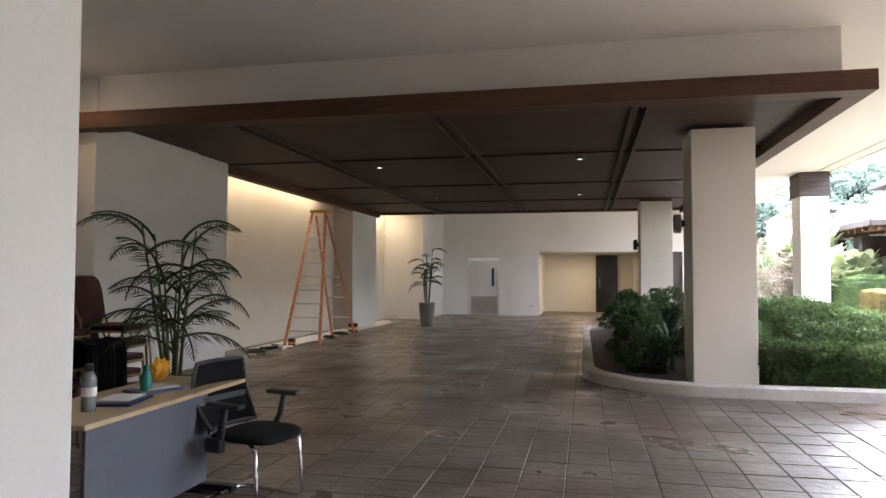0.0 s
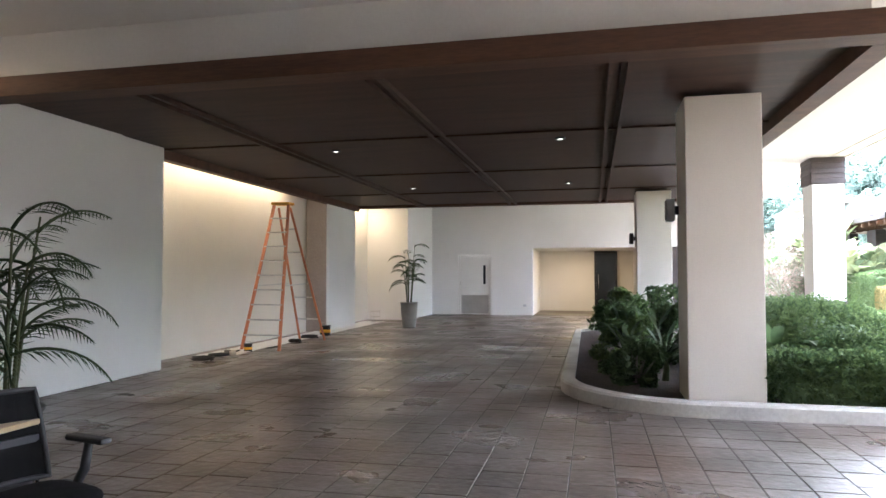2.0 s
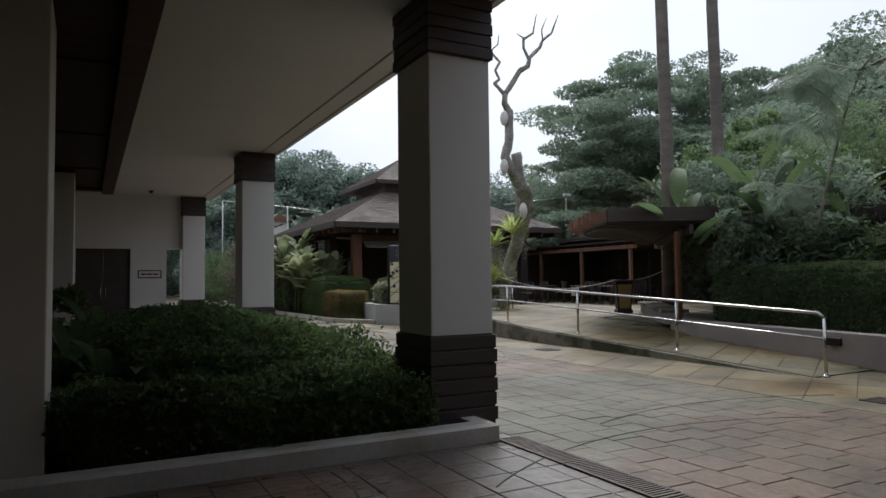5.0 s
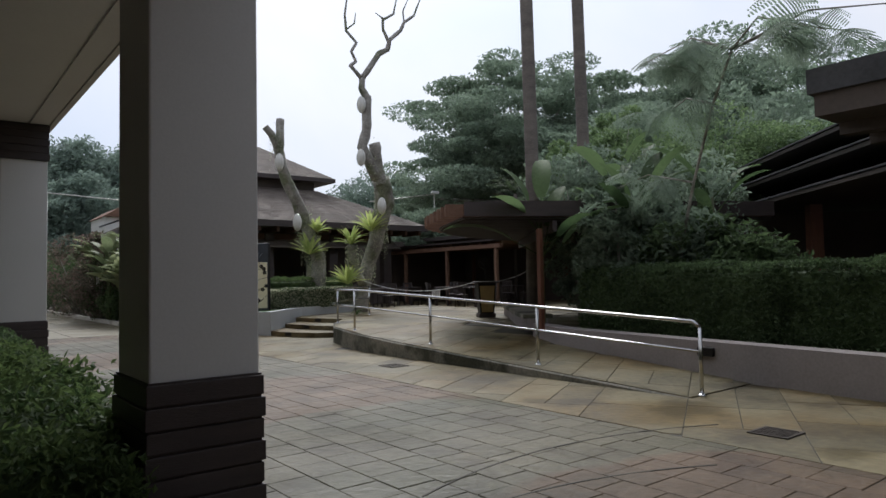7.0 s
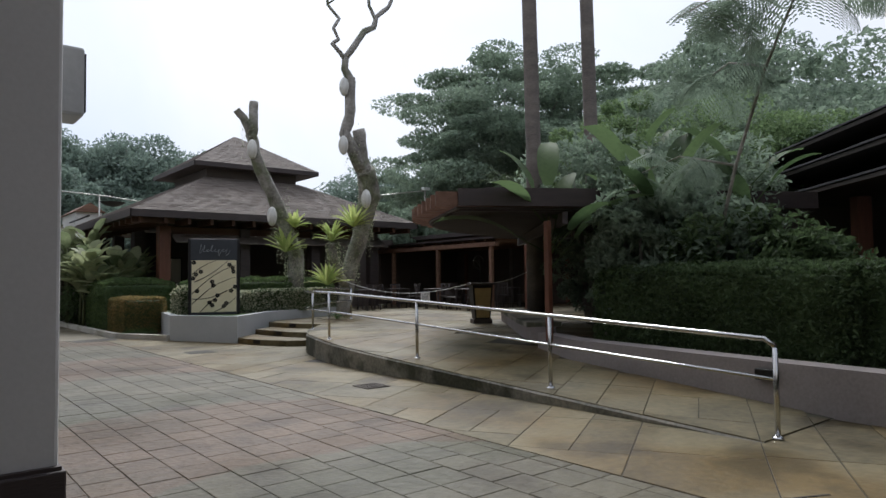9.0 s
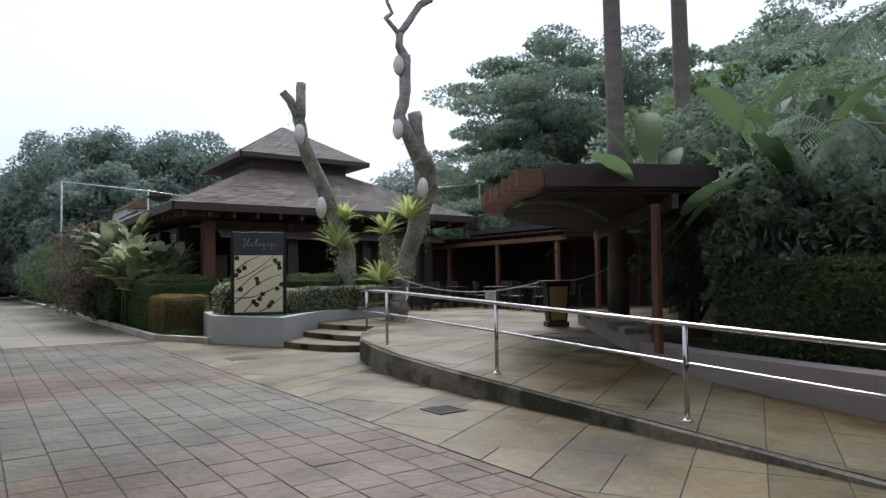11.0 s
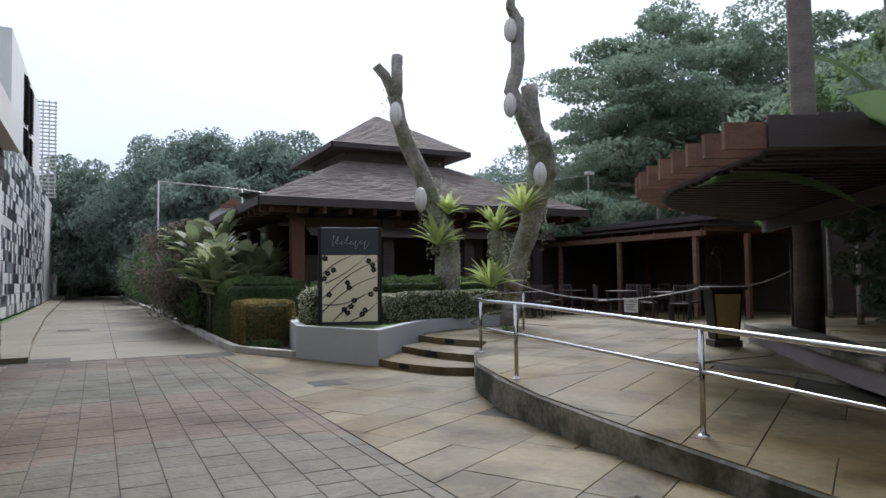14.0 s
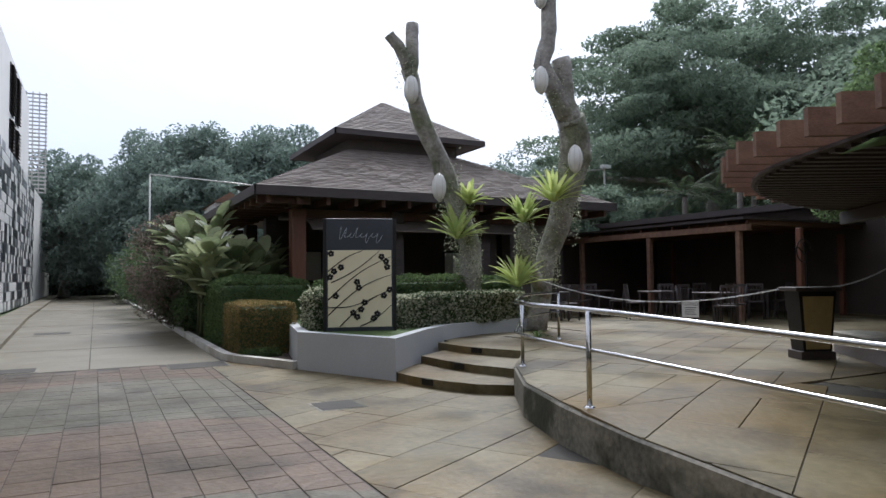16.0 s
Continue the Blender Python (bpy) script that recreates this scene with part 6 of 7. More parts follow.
# Dark sheet added below the rafters; its colour stands for the underside's shade.
part("boarded_underside", prism(bmesh.new(), rim + [((U * 7 + V * 7.2).x, (U * 7 + V * 7.2).y), ((U * 7).x, (U * 7).y)], 2.585, 2.615), DARKCLAD, th, "dark sheet standing for the shade under the rafters")
# Battens take the same dark colour to deepen the painted shade.
for k in range(31):
    v = 0.12 + k * 0.225
    end = 0.125 * max(0, v - 2.2) ** 2 + 0.40
    part("ceiling_batten", obox(bmesh.new(), U * end + V * v + Vector((0, 0, 2.567)), U * 7.0 + V * v + Vector((0, 0, 2.567)), 0.09, 0.034), DARKCLAD, th)
part("fascia", obox(bmesh.new(), U * 0.36 - V * 0.06 + Vector((0, 0, 2.765)), U * 7.0 - V * 0.06 + Vector((0, 0, 2.765)), 0.04, 0.28), DARKCLAD, th, "dark fascia board")
# Cross beams are coloured dark so they sink into that shade.
for o in (2.2, 4.0, 5.8):
    part("cross_beam", obox(bmesh.new(), U * o + V * 0.0 + Vector((0, 0, 2.44)), U * (o + 1.5) + V * 7.2 + Vector((0, 0, 2.44)), 0.09, 0.2), DARKCLAD, th)
# Sheet added over the rafters to darken what is below.
part("cover_sheet", prism(bmesh.new(), [(p.x, p.y) for p in (U * 0.8 - V * 0.06, U * 7 - V * 0.06, U * 7 + V * 7.3, U * 4.2 + V * 7.3, U * 1.6 + V * 4.0)], 2.9, 2.93), DARKCLAD, th, "dark sheet added to keep light off the underside")
for (x, y, zb) in ((13.42, 14.15, 0.42), (16.6, 13.2, 0.42)):
    part("post", B(x - P0.x - 0.045, y - P0.y - 0.045, zb, x - P0.x + 0.045, y - P0.y + 0.045, 2.36, bevel=0.008), TERRA, th, "red-brown post")
th = thing("stone_bench", 13.85, 14.9, 0, "curved pale stone bench on the low wall", "bench")
bm = bmesh.new()
C = [(0.0, 0.0), (0.55, 0.75), (1.15, 1.5), (1.95, 2.45), (2.75, 3.4), (3.45, 4.3)]
vi = [[bm.verts.new((x + o * 0.75, y - o * 0.6, z)) for x, y in C] for o, z in ((-0.12, 0.60), (-0.12, 0.68), (0.5, 0.68), (0.5, 0.60))]
for k in range(4):
    for i in range(len(C) - 1):
        bm.faces.new((vi[k][i], vi[k][i + 1], vi[(k + 1) % 4][i + 1], vi[(k + 1) % 4][i]))
bm.faces.new([v[0] for v in vi])
bm.faces.new([v[-1] for v in vi][::-1])
part("seat_slab", bm, CONC, th)
bm = bmesh.new()
vi = [[bm.verts.new((x + o * 0.75, y - o * 0.6, z)) for x, y in C] for o, z in ((-0.05, 0.35), (-0.05, 0.598), (0.4, 0.598), (0.4, 0.35))]
for k in range(4):
    for i in range(len(C) - 1):
        bm.faces.new((vi[k][i], vi[k][i + 1], vi[(k + 1) % 4][i + 1], vi[(k + 1) % 4][i]))
bm.faces.new([v[0] for v in vi])
bm.faces.new([v[-1] for v in vi][::-1])
part("seat_wall", bm, MAUVE, th)

# ---- dense garden east of the ramp ----
hedge("tall_hedge", 13.35, 4.2, 14.35, 9.9, 0.42, 1.58, 26000, 0.075, L_DARK, "tall dark clipped hedge behind the low wall", 121, 0.06, rz=-4)
hedge("tall_hedge", 13.75, 9.6, 14.75, 13.7, 0.42, 1.58, 22000, 0.075, L_DARK, "tall dark clipped hedge behind the low wall", 122, 0.06, rz=-9)
for k, (x, y, r, h) in enumerate(((15.5, 12.8, 1.2, 2.6), (15.9, 11.4, 0.9, 1.7), (17.2, 13.8, 1.6, 3.6), (19.0, 15.6, 1.8, 4.2), (18.4, 14.6, 1.5, 4.0), (21, 15.2, 1.6, 4.6), (20.5, 16.6, 1.8, 4.4), (23, 17.5, 2.0, 4.6), (27, 13.5, 2.2, 4.0), (28, 9.5, 2.2, 4.0), (25, 15.5, 2.0, 4.4), (28.5, 5.5, 2.2, 4.0), (17.6, 16.6, 1.2, 4.4), (15.4, 12.0, 1.0, 2.3), (14.75, 13.3, 0.75, 2.9), (16.4, 11.6, 1.1, 1.6))):
    shrub("dense_shrub", x, y, 0.4, r, h, 6500, 0.16, L_DARK if k % 2 else L_TREE, "dense dark green shrub in the garden", 130 + k, group="dense garden shrubs")
for k, (x, y, n, ln, st) in enumerate(((13.95, 14.6, 9, 1.5, 2.1), (15.0, 13.0, 6, 1.15, 2.5), (15.9, 14.2, 7, 1.2, 2.9), (16.6, 12.4, 6, 1.1, 2.6), (17.6, 15.0, 7, 1.2, 3.2))):
    rosette("banana_plant", x, y, 0.4, n, ln, 0.30 * ln, L_BROAD, "banana plant with large paddle leaves", "plant", 150 + k, (0.45, 1.3), 0.8, st, group="banana plants", tip=2.4)
for k, (x, y, h) in enumerate(((22.8, 20.6, 6.8), (22.5, 19.0, 7.4), (24.5, 22.4, 6.6), (25.0, 20.6, 7.6))):
    tree("bamboo_clump", x, y, 0.36, h, 1.9, 3.4, 15000, 0.16, L_BAMBOO, "feathery light green bamboo clump", 160 + k, 0.06, 0.8, 60, 10, 0.3)


def royal_palm(x, y, h, r, label, seed, base=0.36):
    rng = random.Random(seed)
    th = thing("royal_palm", x, y, base, label, "palm tree", "tall palms")
    part("trunk", tube(bmesh.new(), [(0, 0, 0), (0.03, 0, h * 0.3), (0.0, 0.05, h * 0.7), (0.02, 0, h)], [r * 1.2, r, r * 0.95, r * 0.8], 14), PALMBARK, th)
    for i in range(13):
        bm = bmesh.new()
        frond(bm, (0, 0, h), i * 2.4, 2.6, rng.uniform(0.5, 1.2), rng.uniform(1.6, 2.4), 30, 0.6, 0.05, rng)
        part("frond", bm, L_PALM, th)
    return th


royal_palm(17.5, 18.25, 13.5, 0.19, "tall grey-trunked palm rising over the pergola", 1)
royal_palm(18.57, 17.3, 13.0, 0.17, "tall grey-trunked palm rising over the pergola", 2)
for k, (x, y, h) in enumerate(((27.5, 31.5, 4.2), (29.5, 30.0, 4.8), (27.0, 28.6, 5.2), (30.5, 33, 4.4))):
    rng = random.Random(170 + k)
    th = thing("fan_palm", x, y, 0.3, "slender palm with a full round crown", "palm tree", "slender palms")
    part("trunk", tube(bmesh.new(), [(0, 0, 0), (0.1, 0, h)], [0.11, 0.09], 8), PALMBARK, th)
    for i in range(22):
        bm = bmesh.new()
        frond(bm, (0.1, 0, h), i * 2.4, 1.7, rng.uniform(-0.2, 1.4), rng.uniform(0.8, 1.8), 20, 0.42, 0.05, rng)
        part("frond", bm, L_PALM, th)

# ---- big trees behind ----
tree("rain_tree", 41.5, 42, 0, 20.0, 12.0, 9.5, 150000, 0.30, L_TREE, "huge spreading rain tree with layered crown", 201, 0.6, 0.28, 280, 20, 0.35, 0.35, (0.10, 0.21))
tree("rain_tree", 47, 30, 0, 19.0, 12.0, 9.0, 100000, 0.34, L_TREE, "huge spreading rain tree with layered crown", 202, 0.6, 0.3, 220, 18, 0.35, 0.4, (0.10, 0.21))
tree("garden_tree", 33, 24, 0, 11.0, 6.5, 5.5, 26000, 0.30, L_TREE, "broad leafy tree behind the veranda", 203, 0.35, 0.5, 90, 10, 0.3)
tree("garden_tree", 27.5, 17.5, 0.3, 7.6, 4.2, 3.8, 44000, 0.15, L_BAMBOO, "light green leafy tree in the garden", 204, 0.22, 0.55, 80, 10, 0.3)
tree("garden_tree", 34, 14, 0, 10.5, 6.5, 5.0, 22000, 0.30, L_TREE, "broad leafy tree in the garden", 205, 0.3, 0.5, 80, 10, 0.3)
tree("garden_tree", 26.5, 36.0, 0.3, 5.6, 2.4, 3.2, 6000, 0.24, L_TREE, "dark leafy tree beside the roof", 206, 0.15, 0.6, 40, 8, 0.3)
tree("garden_tree", 40, 20, 0, 13, 8, 6, 24000, 0.36, L_TREE, "broad leafy tree behind the garden", 207, 0.35, 0.5, 90, 10, 0.3)
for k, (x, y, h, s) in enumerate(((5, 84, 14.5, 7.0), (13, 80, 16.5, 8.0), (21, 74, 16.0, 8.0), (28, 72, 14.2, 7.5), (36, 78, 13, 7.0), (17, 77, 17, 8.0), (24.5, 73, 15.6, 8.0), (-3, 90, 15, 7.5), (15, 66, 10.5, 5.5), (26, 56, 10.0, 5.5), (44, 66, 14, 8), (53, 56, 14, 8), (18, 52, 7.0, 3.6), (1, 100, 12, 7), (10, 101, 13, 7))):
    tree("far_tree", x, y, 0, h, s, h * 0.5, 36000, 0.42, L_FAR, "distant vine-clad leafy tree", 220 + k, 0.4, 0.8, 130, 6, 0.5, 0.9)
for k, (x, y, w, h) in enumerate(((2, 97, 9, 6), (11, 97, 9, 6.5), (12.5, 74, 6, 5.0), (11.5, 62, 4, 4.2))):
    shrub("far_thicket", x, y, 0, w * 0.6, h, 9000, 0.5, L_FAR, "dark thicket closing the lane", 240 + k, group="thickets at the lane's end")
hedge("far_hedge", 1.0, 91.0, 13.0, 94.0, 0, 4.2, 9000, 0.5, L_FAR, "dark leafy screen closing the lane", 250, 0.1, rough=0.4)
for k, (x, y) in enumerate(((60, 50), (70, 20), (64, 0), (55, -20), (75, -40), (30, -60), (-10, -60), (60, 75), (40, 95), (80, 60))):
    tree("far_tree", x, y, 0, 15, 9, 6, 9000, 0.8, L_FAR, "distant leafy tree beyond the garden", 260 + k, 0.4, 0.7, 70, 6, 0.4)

# ---- overhanging branch of feathery leaves ----
th = thing("feathery_tree", 14.9, 12.2, 0.42, "slim tree with arching feathery branches", "tree")
rng = random.Random(8)
part("trunk", tube(bmesh.new(), [(0, 0, 0), (0.05, -0.1, 1.5), (-0.3, -0.6, 2.6), (-1.0, -1.4, 3.7), (-1.5, -2.0, 4.3)], [0.036, 0.03, 0.026, 0.022, 0.016], 8), BARK, th)


def double_frond(bm, base, az, length, rise, droop, rng):
    """A twice-feathered leaf: pinnae along a drooping rib, each set with tiny leaflets."""
    d, s = Vector((math.cos(az), math.sin(az), 0)), Vector((-math.sin(az), math.cos(az), 0))
    p, ang, n, pts = Vector(base), rise, 15, []
    for i in range(n + 1):
        pts.append((p.copy(), ang))
        p = p + (d * math.cos(ang) + Vector((0, 0, math.sin(ang)))) * length / n
        ang -= droop / n
    tube(bm, [q for q, a in pts[::3]], [0.007, 0.006, 0.005, 0.004, 0.003, 0.002], 4)
    for i in range(2, n + 1):
        q, a = pts[i]
        fwd = d * math.cos(a) + Vector((0, 0, math.sin(a)))
        ll = length * 0.36 * math.sin(math.pi * (0.18 + 0.76 * i / n))
        for side in (1, -1):
            o = (s * side + fwd * 0.35 + Vector((0, 0, -0.30 + rng.uniform(-0.15, 0.15)))).normalized()
            for j in range(1, 10):
                c = q + o * ll * j / 9 - Vector((0, 0, ll * 0.18 * (j / 9) ** 2))
                w = o * ll * 0.036
                for e in (1, -1):
                    tip = c + fwd * e * 0.05 * (1.15 - 0.6 * j / 9) - Vector((0, 0, 0.012))
                    bm.faces.new([bm.verts.new(c - w), bm.verts.new(c + w), bm.verts.new(tip + w * 0.7), bm.verts.new(tip - w * 0.7)])


TIP, MID, LOWER = (-1.5, -2.0, 4.3), (-1.0, -1.4, 3.7), (-0.3, -0.6, 2.6)
CROWN = ((TIP, (-1.9, -2.6, 4.5), (-1.8, -3.4, 4.1)), (TIP, (-1.9, -1.6, 4.5), (-2.2, -0.9, 4.2)), (TIP, (-1.0, -2.6, 4.6), (-0.4, -3.3, 4.4)), (TIP, (-1.4, -1.4, 4.6), (-1.2, -0.6, 4.4)), (TIP, (-1.3, -3.0, 4.6), (-1.0, -4.2, 4.4)), (MID, (-0.6, -0.7, 4.0), (-0.2, 0.0, 3.9)), (LOWER, (-0.6, 0.1, 2.8), (-0.7, 0.8, 2.6)))
for k, (a, b, c) in enumerate(CROWN):
    part("branch", tube(bmesh.new(), [a, b, c], [0.02, 0.014, 0.006], 6), BARK, th)
    for i in range(5):
        t = 0.3 + 0.7 * i / 4
        p = Vector(a).lerp(Vector(b), t * 2) if t < 0.5 else Vector(b).lerp(Vector(c), t * 2 - 1)
        bm = bmesh.new()
        double_frond(bm, p, rng.uniform(0, math.tau), rng.uniform(0.8, 1.25), rng.uniform(-0.1, 0.6), rng.uniform(0.9, 1.7), rng)
        part("feather_leaf", bm, L_TREE, th)

# ---- dark pavilion on the garden's far side ----
th = thing("garden_pavilion", 22.5, 8.8, 0.3, "dark open garden pavilion with stacked low roofs", "building", rz=47)
for k, (h, z, r) in enumerate(((5.0, 2.8, 0.35), (5.0, 3.3, 0.3), (4.9, 3.8, 1.1))):
    bm = bmesh.new()
    hip_courses(bm, h, z, h - 1.4 if k < 2 else 0.05, z + r, 8)
    part("roof", bm, DARKROOF, th, "dark weathered shingles")
    part("eave_board", B(-h + 0.03, -h + 0.03, z - 0.09, h - 0.03, h - 0.03, z - 0.02), GRATE if k else DARKIN, th)
for x in (-4.2, 0.0, 4.2):
    for y in (-4.2, 0.0, 4.2):
        part("post", B(x - 0.13, y - 0.13, 0, x + 0.13, y + 0.13, 2.6), TERRA, th)
part("back_wall", B(2.0, -4.0, 0, 2.2, 5.1, 2.6), DARKIN, th)
part("side_wall", B(-4.0, -4.1, 0, 2.0, -3.95, 2.6), DARKIN, th)

# ---- pipes and wires ----
th = thing("pipe_frame", 9.9, 48.4, 0, "thin white pipe frame standing behind the shrubs", "pipe frame")
part("upright", tube(bmesh.new(), [(0, 0, 0), (0, 0, 6.67)], 0.04, 8), ALU, th)
part("upright", tube(bmesh.new(), [(4.2, 0, 0), (4.2, 0, 6.45)], 0.04, 8), ALU, th)
part("top_pipe", tube(bmesh.new(), [(0, 0, 6.67), (4.2, 0, 6.45), (6.6, 0, 6.2)], 0.035, 8), ALU, th)
th = thing("pipe_frame", 29.5, 38.2, 0, "thin white pole with a cross pipe behind the roof", "pipe frame")
part("upright", tube(bmesh.new(), [(0, 0, 0), (0, 0, 6.79)], 0.045, 8), ALU, th)
part("top_pipe", tube(bmesh.new(), [(0, 0, 6.7), (-4.6, 0.2, 6.0)], 0.035, 8), ALU, th)
th = thing("floodlight", 29.5, 38.0, 6.7, "small white floodlight on the pole", "floodlight")
part("case", B(-0.35, -0.12, 0, 0.15, 0.1, 0.16, bevel=0.02), PAPER, th)
part("arm", tube(bmesh.new(), [(0, 0.2, 0.05), (0, 0.0, 0.05)], 0.025, 6), ALU, th)

# ---- tiled wall and building on the lane ----
struct("wall_tiled", B(2.9, 28.0, 0, 3.58, 70.0, 8.35), GREYP, "tall wall faced with black, grey and white tiles", "wall")
struct("wall_lane", B(2.6, 70.0, 0, 3.5, 97.0, 8.4), WHITE, "tall white wall along the lane", "wall")
th = thing("upper_building", 0.5, 62, 8.2, "white upper storey with dark louvred openings", "building")
part("wall", B(-6, -10, 0, 2.6, 9, 6.6), WHITE, th)
for z0, z1 in ((0.5, 2.7), (3.1, 6.0)):
    for y0 in (-3.6, -0.6):
        f = part("louvre_frame", B(2.605, y0, z0, 2.65, y0 + 1.9, z1), IRON, th, "dark louvred opening")
        for k in range(int((z1 - z0) / 0.22)):
            part("louvre_slat", obox(bmesh.new(), (2.72, y0 + 0.05, z0 + 0.12 + k * 0.22), (2.72, y0 + 1.85, z0 + 0.12 + k * 0.22), 0.16, 0.03, (0.5, 0, 0.86)), GRATE, f)
th = thing("lattice_tower", 3.1, 74, 8.4, "tall metal lattice screen on the roof", "screen")
for k in range(5):
    part("upright", B(-0.9 + k * 0.45 - 0.04, 0, 0, -0.9 + k * 0.45 + 0.04, 0.1, 8.0), KICK, th)
for k in range(26):
    part("slat", B(-1.0, -0.03, k * 0.31, 1.0, 0.0, k * 0.31 + 0.12), KICK, th)

# ---- drains and covers ----
def grate(x0, y0, x1, y1, bars, along, label):
    th = thing("drain_grate", (x0 + x1) / 2, (y0 + y1) / 2, 0.0, label, "drain grate", "drain grates")
    hx, hy = (x1 - x0) / 2, (y1 - y0) / 2
    part("pit", B(-hx, -hy, -0.008, hx, hy, 0.003), JOINT, th)
    for a in ((-hx, -hy, hx, -hy + 0.025), (-hx, hy - 0.025, hx, hy), (-hx, -hy + 0.026, -hx + 0.025, hy - 0.026), (hx - 0.025, -hy + 0.026, hx, hy - 0.026)):
        part("rim", B(a[0], a[1], 0.0035, a[2], a[3], 0.012), GRATE, th)
    for k in range(bars):
        t = (k + 0.5) / bars
        if along == "x":
            part("bar", B(-hx + 0.026, -hy + 2 * hy * t - 0.009, 0.0035, hx - 0.026, -hy + 2 * hy * t + 0.009, 0.011), GRATE, th)
        else:
            part("bar", B(-hx + 2 * hx * t - 0.009, -hy + 0.026, 0.0035, -hx + 2 * hx * t + 0.009, hy - 0.026, 0.011), GRATE, th)
    return th


for k in range(4):
    grate(5.50, 5.2 + k * 0.92, 5.74, 6.1 + k * 0.92, 26, "x", "narrow iron trench grate set in the drive")
grate(10.17, 14.45, 10.53, 14.83, 8, "y", "square iron drain grate in the slabs")
grate(9.95, 8.02, 10.3, 8.38, 8, "y", "square iron drain grate in the slabs")
for k, (x, y, w, d) in enumerate(((6.5, 35.7, 0.9, 0.7), (6.3, 26.6, 0.8, 0.6), (9.24, 25.8, 0.95, 0.72), (10.2, 20.9, 0.5, 0.5))):
    th = thing("manhole_cover", x, y, 0.0, "flat dark rectangular cover in the paving", "manhole cover", "covers in the lane")
    part("lid", B(-w / 2, -d / 2, -0.004, w / 2, d / 2, 0.006, bevel=0.002), JOINT, th)
    part("rim", B(-w / 2 - 0.04, -d / 2 - 0.04, -0.006, w / 2 + 0.04, d / 2 + 0.04, 0.002), CONC, th)


# ---- wall tiles, pavers and slabs ----
def piece_mesh(name, w, d, h, material, cut=0.0045):
    """One paver: a slab with chamfered upper edges, its top at z = 0."""
    x, y = w / 2, d / 2
    v = [(-x, -y, -h), (x, -y, -h), (x, y, -h), (-x, y, -h), (-x, -y, -cut), (x, -y, -cut), (x, y, -cut), (-x, y, -cut), (-x + cut, -y + cut, 0), (x - cut, -y + cut, 0), (x - cut, y - cut, 0), (-x + cut, y - cut, 0)]
    q = [(0, 1, 5, 4), (1, 2, 6, 5), (2, 3, 7, 6), (3, 0, 4, 7), (4, 5, 9, 8), (5, 6, 10, 9), (6, 7, 11, 10), (7, 4, 8, 11), (8, 9, 10, 11)]
    return np.array(v), np.array(q)


def lay(name, spots, w, d, h, material, parent, near, label, joint=0.008):
    """Lays pieces at (x, y, z, turn, tip); those for which near() holds are objects of their own, the rest one mesh."""
    v, q = piece_mesh(name, w - joint, d - joint, h, material)
    shared = raw(name, v, q, material)
    rest_v, rest_q, made = [], [], 0
    for (x, y, z, rz, rx) in spots:
        if made < 300 and near(x, y):
            ob = new(name, shared)
            ob.matrix_basis = pose(x, y, z, rx, 0, rz)
            ob.parent = parent
            made += 1
        else:
            m = np.array(pose(x, y, z, rx, 0, rz))
            rest_q.append(q + 12 * len(rest_v))
            rest_v.append(v @ m[:3, :3].T + m[:3, 3])
    if rest_v:
        ob = new(label, raw(label, np.concatenate(rest_v), np.concatenate(rest_q), material))
        ob.parent = parent
        tagged(ob, kind="stuff")


rng = random.Random(21)
pick = {o.name: o for o in scene.objects}


def in_bed(x, y):
    return 0.5 < x < 5.15 and 9.5 < y < 18.3


TW, TD = 0.325, 0.36
canopy_spots, court_spots, cut_spots = [], [], []
for i in range(51):
    shift = rng.choice((0.0, 0.0, 0.0, 0.12, 0.18)) if i < 39 else rng.choice((0.0, 0.09, 0.18, 0.27))
    for j in range(84):
        x, y = -6.98 + (i + 0.5) * TW, -3.9 + (j + 0.5) * TD + shift
        if y + TD / 2 > 26.2 or in_bed(x, y):
            continue
        turn = (rng.uniform(-0.003, 0.001), rng.uniform(-0.4, 0.4), rng.uniform(-0.3, 0.3))
        if i == 50:
            cut_spots.append((x - 0.09, y, *turn))
        else:
            (canopy_spots if x < 5.75 else court_spots).append((x, y, *turn))
lay("paver", canopy_spots, TW, TD, 0.05, PAVER, pick["pavement_base"], lambda x, y: -2.0 < x < 4.2 and 4.5 < y < 8.6, "pavers_beyond")
lay("court_paver", court_spots, TW, TD, 0.05, PAVER2, pick["pavement_base"], lambda x, y: 6.0 < x < 9.6 and 10.5 < y < 20, "court_pavers_beyond", 0.006)
lay("edge_paver", cut_spots, 0.14, TD, 0.05, PAVER2, pick["pavement_base"], lambda x, y: 8.0 < y < 22, "edge_pavers_beyond", 0.006)


def clip_poly(poly, region):
    """The part of a polygon inside a convex region whose corners run anticlockwise."""
    for a, b in zip(region, region[1:] + region[:1]):
        inside = lambda p: (b[0] - a[0]) * (p[1] - a[1]) - (b[1] - a[1]) * (p[0] - a[0])
        out = []
        for p, q in zip(poly, poly[1:] + poly[:1]):
            u, v = inside(p), inside(q)
            if u >= 0:
                out.append(p)
            if (u >= 0) != (v >= 0):
                t = u / (u - v)
                out.append((p[0] + (q[0] - p[0]) * t, p[1] + (q[1] - p[1]) * t))
        poly = out
        if len(poly) < 3:
            return []
    return poly


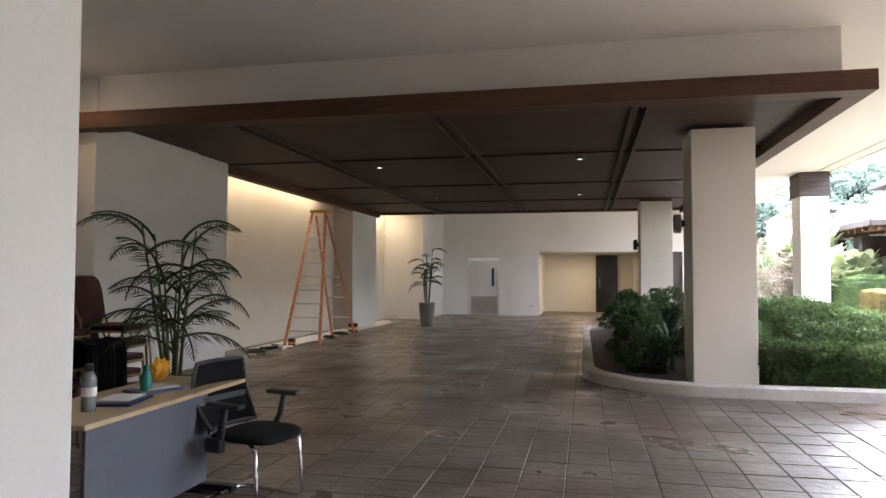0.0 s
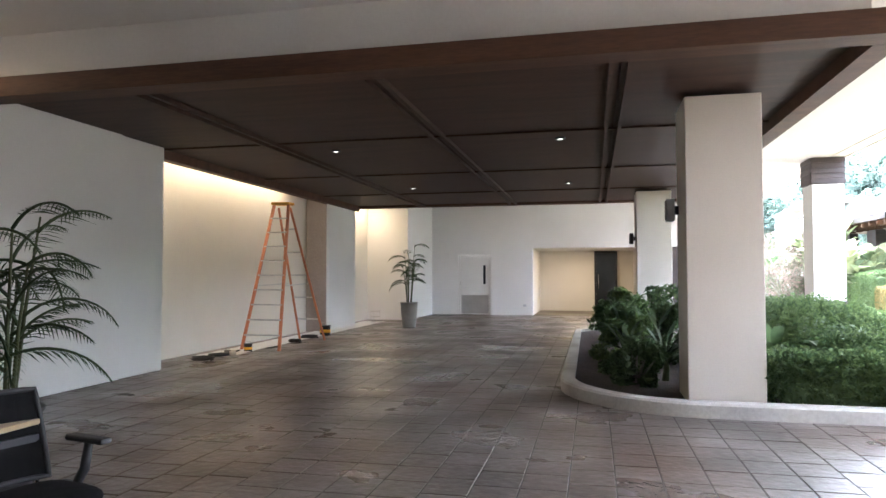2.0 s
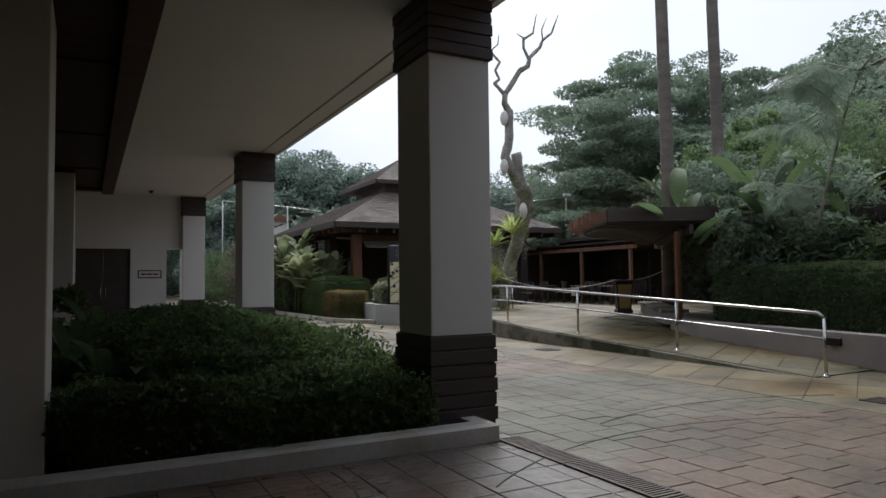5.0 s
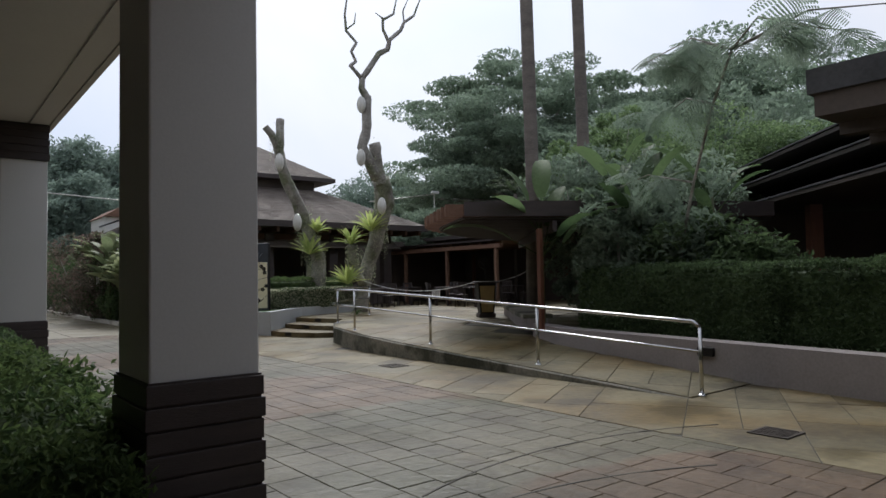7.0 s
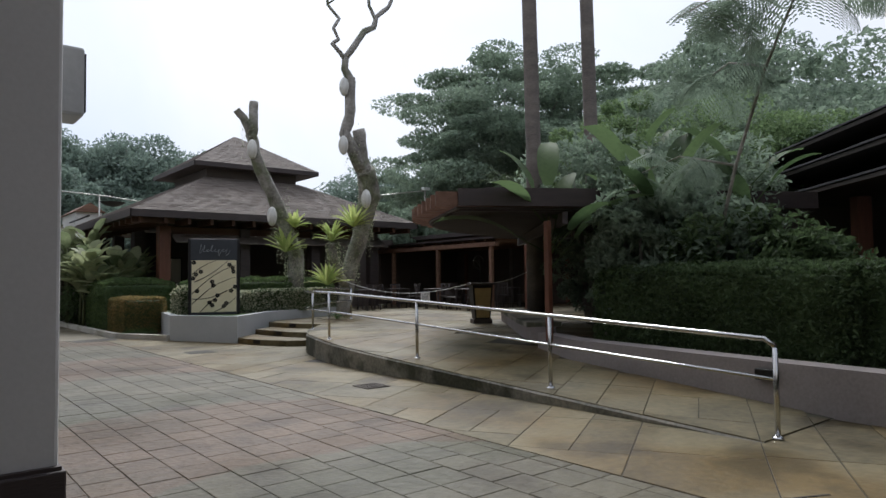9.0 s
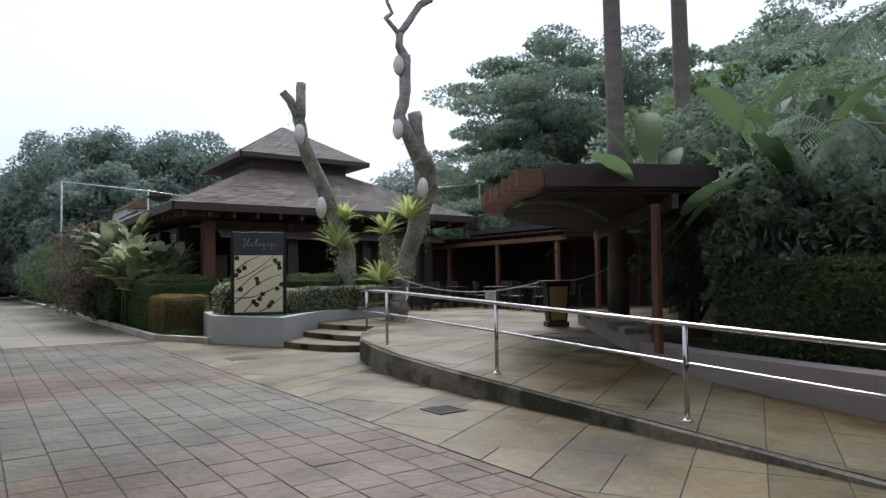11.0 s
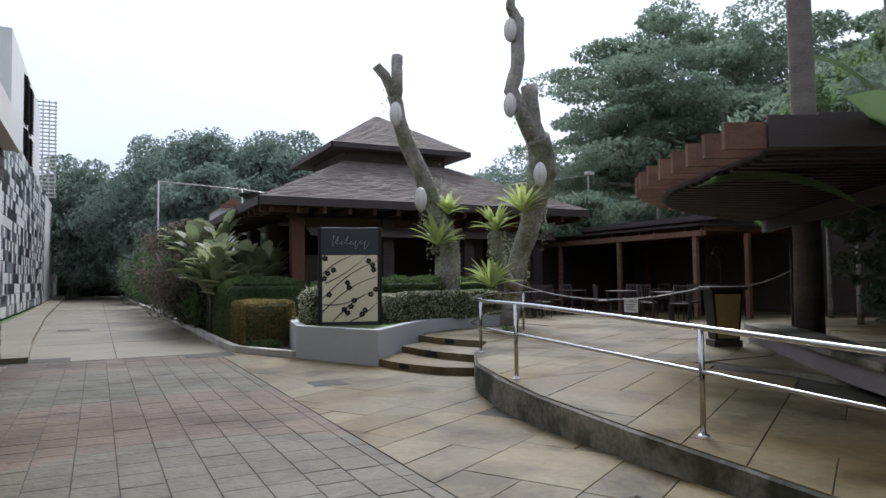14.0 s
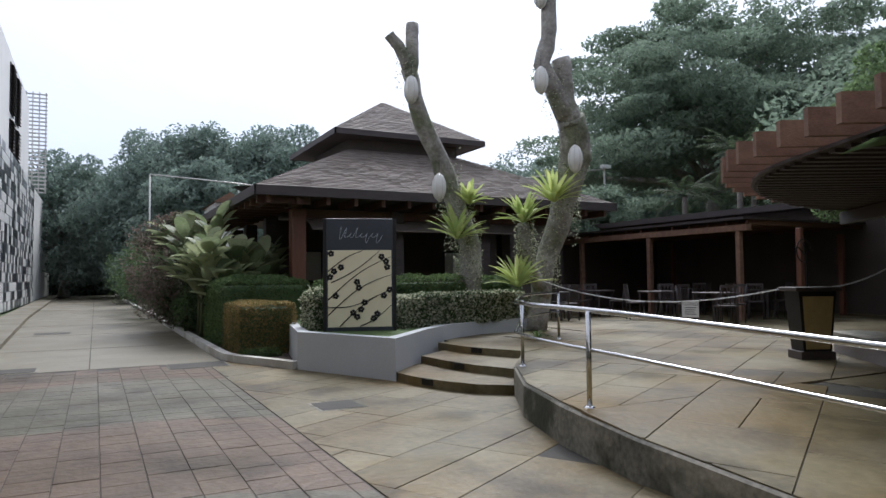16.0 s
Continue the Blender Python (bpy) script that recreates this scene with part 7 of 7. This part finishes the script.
def slabs(name, region, parent, height, material, skip=lambda x, y: False, seed=5):
    """Sandy slabs in courses 30 degrees askew, cut to a region, their tops at height(x, y)."""
    rng = random.Random(seed)
    ca, sa = math.cos(radians(30)), math.sin(radians(30))
    for k in range(-4, 26):
        v0 = 7.54 - 9.4 * sa + 8.69 * ca - 7.54 + (k - 3) * 1.022
        u = 6.0 + 0.55 * (k % 2) + rng.uniform(-0.1, 0.1)
        while u < 32:
            long = rng.choice((1.05, 1.05, 0.95, 1.3))
            halves = ((0.0, 1.022),) if rng.random() < 0.45 else ((0.0, 0.5), (0.5, 1.022))
            for a, b in halves:
                j = 0.0045
                box2 = [(u + j, v0 + a + j), (u + long - j, v0 + a + j), (u + long - j, v0 + b - j), (u + j, v0 + b - j)]
                poly = clip_poly([(p * ca - q * sa, p * sa + q * ca) for p, q in box2], region)
                if len(poly) < 3:
                    continue
                mx, my = sum(p[0] for p in poly) / len(poly), sum(p[1] for p in poly) / len(poly)
                if skip(mx, my) or max(math.dist(p, (mx, my)) for p in poly) < 0.12:
                    continue
                dz = rng.uniform(-0.002, 0.002)
                bm = bmesh.new()
                near = [(p[0] + (mx - p[0]) * 0.008, p[1] + (my - p[1]) * 0.008) for p in poly]
                rings = [[bm.verts.new((x, y, height(x, y) + z + dz)) for x, y in pts] for pts, z in ((poly, -0.03), (poly, -0.004), (near, 0.0))]
                for r0, r1 in zip(rings, rings[1:]):
                    for i in range(len(poly)):
                        bm.faces.new((r0[i], r0[(i + 1) % len(poly)], r1[(i + 1) % len(poly)], r1[i]))
                bm.faces.new(rings[-1])
                ob = new(name, mesh_of(name, bm, material))
                ob.parent = parent
            u += long


def edge_x(y):
    for a, b in zip(EDGE, EDGE[1:]):
        if a[1] <= y <= b[1]:
            return a[0] + (b[0] - a[0]) * (y - a[1]) / (b[1] - a[1])
    return EDGE[0][0] if y < EDGE[0][1] else 13.0


slabs("slab", [(9.425, 4.0), (12.55, 4.0), (12.55, 26.15), (9.425, 26.15)], pick["slab_base"], lambda x, y: 0.0, SLAB, lambda x, y: 10.4 < y and x > edge_x(y) + 0.5)
left = [(x + 0.025, y) for x, y in EDGE]
slabs("ramp_slab", [(14.6, 9.66), (14.6, 17.69)] + [(11.32, 17.69)] + [p for p in left[::-1] if p[1] < 17.6], pick["ramp"], lambda x, y: ramp_z(x, y) + 0.012, SLAB, lambda x, y: x > 12.9 + (y - 10) * 0.2)
slabs("terrace_slab", [(21.0, 17.69), (21.0, 22.05), (13.74, 22.05), (12.46, 20.4), (11.79, 19.2), (11.42, 18.05), (11.34, 17.69)], pick["terrace"], lambda x, y: 0.372, SLAB, lambda x, y: x > 16.5 and y < 18.0)
slabs("terrace_slab", [(14.7, 22.05), (21.0, 22.05), (21.0, 24.2), (14.7, 24.2)], pick["terrace"], lambda x, y: 0.372, SLAB)
slabs("terrace_slab", [(16.7, 24.2), (21.0, 24.2), (21.0, 29.0), (16.7, 29.0)], pick["terrace"], lambda x, y: 0.372, SLAB)
for nm, cx, cy, r, a0, a1 in (("pavement_arc", 2.2, 8.4, 1.75, -75, 8), ("pavement_arc", 7.0, 4.9, 3.6, 60, 128), ("pavement_arc", 8.2, 5.2, 4.0, 62, 112)):
    bm = bmesh.new()
    pts = arc(cx, cy, r, a0, a1, 24)
    for p, q in zip(pts, pts[1:]):
        obox(bm, (*p, 0.0005), (*q, 0.0005), 0.016, 0.006)
    struct(nm, bm, JOINT, "thin dark curved joint in the paving", "pavement")
wall_spots = {0: [], 1: [], 2: []}
for j in range(64):
    for i in range(17):
        k = rng.choice((0, 0, 1, 1, 2))
        wall_spots[k].append((28.3 + j * 0.65, 0.26 + i * 0.49))
for k, m in enumerate((TILEK, TILEW, TILEG)):
    v, q = piece_mesh("wall_tile", 0.61, 0.45, 0.03, m)
    turn = np.array(pose(0, 0, 0, 90, 0, 90))[:3, :3]
    shared = raw("wall_tile", v @ turn.T, q, m)
    rv, rq, made = [], [], 0
    for (y, z) in wall_spots[k]:
        if made < 100 and y < 45:
            ob = new("wall_tile", shared)
            ob.location = (3.608, y, z)
            ob.parent = pick["wall_tiled"]
            made += 1
        else:
            rq.append(q + 12 * len(rv))
            rv.append(v @ turn.T + np.array((3.608, y, z)))
    ob = new("wall_tiles_beyond", raw("wall_tiles_beyond", np.concatenate(rv), np.concatenate(rq), m))
    ob.parent = pick["wall_tiled"]
    tagged(ob, kind="stuff")
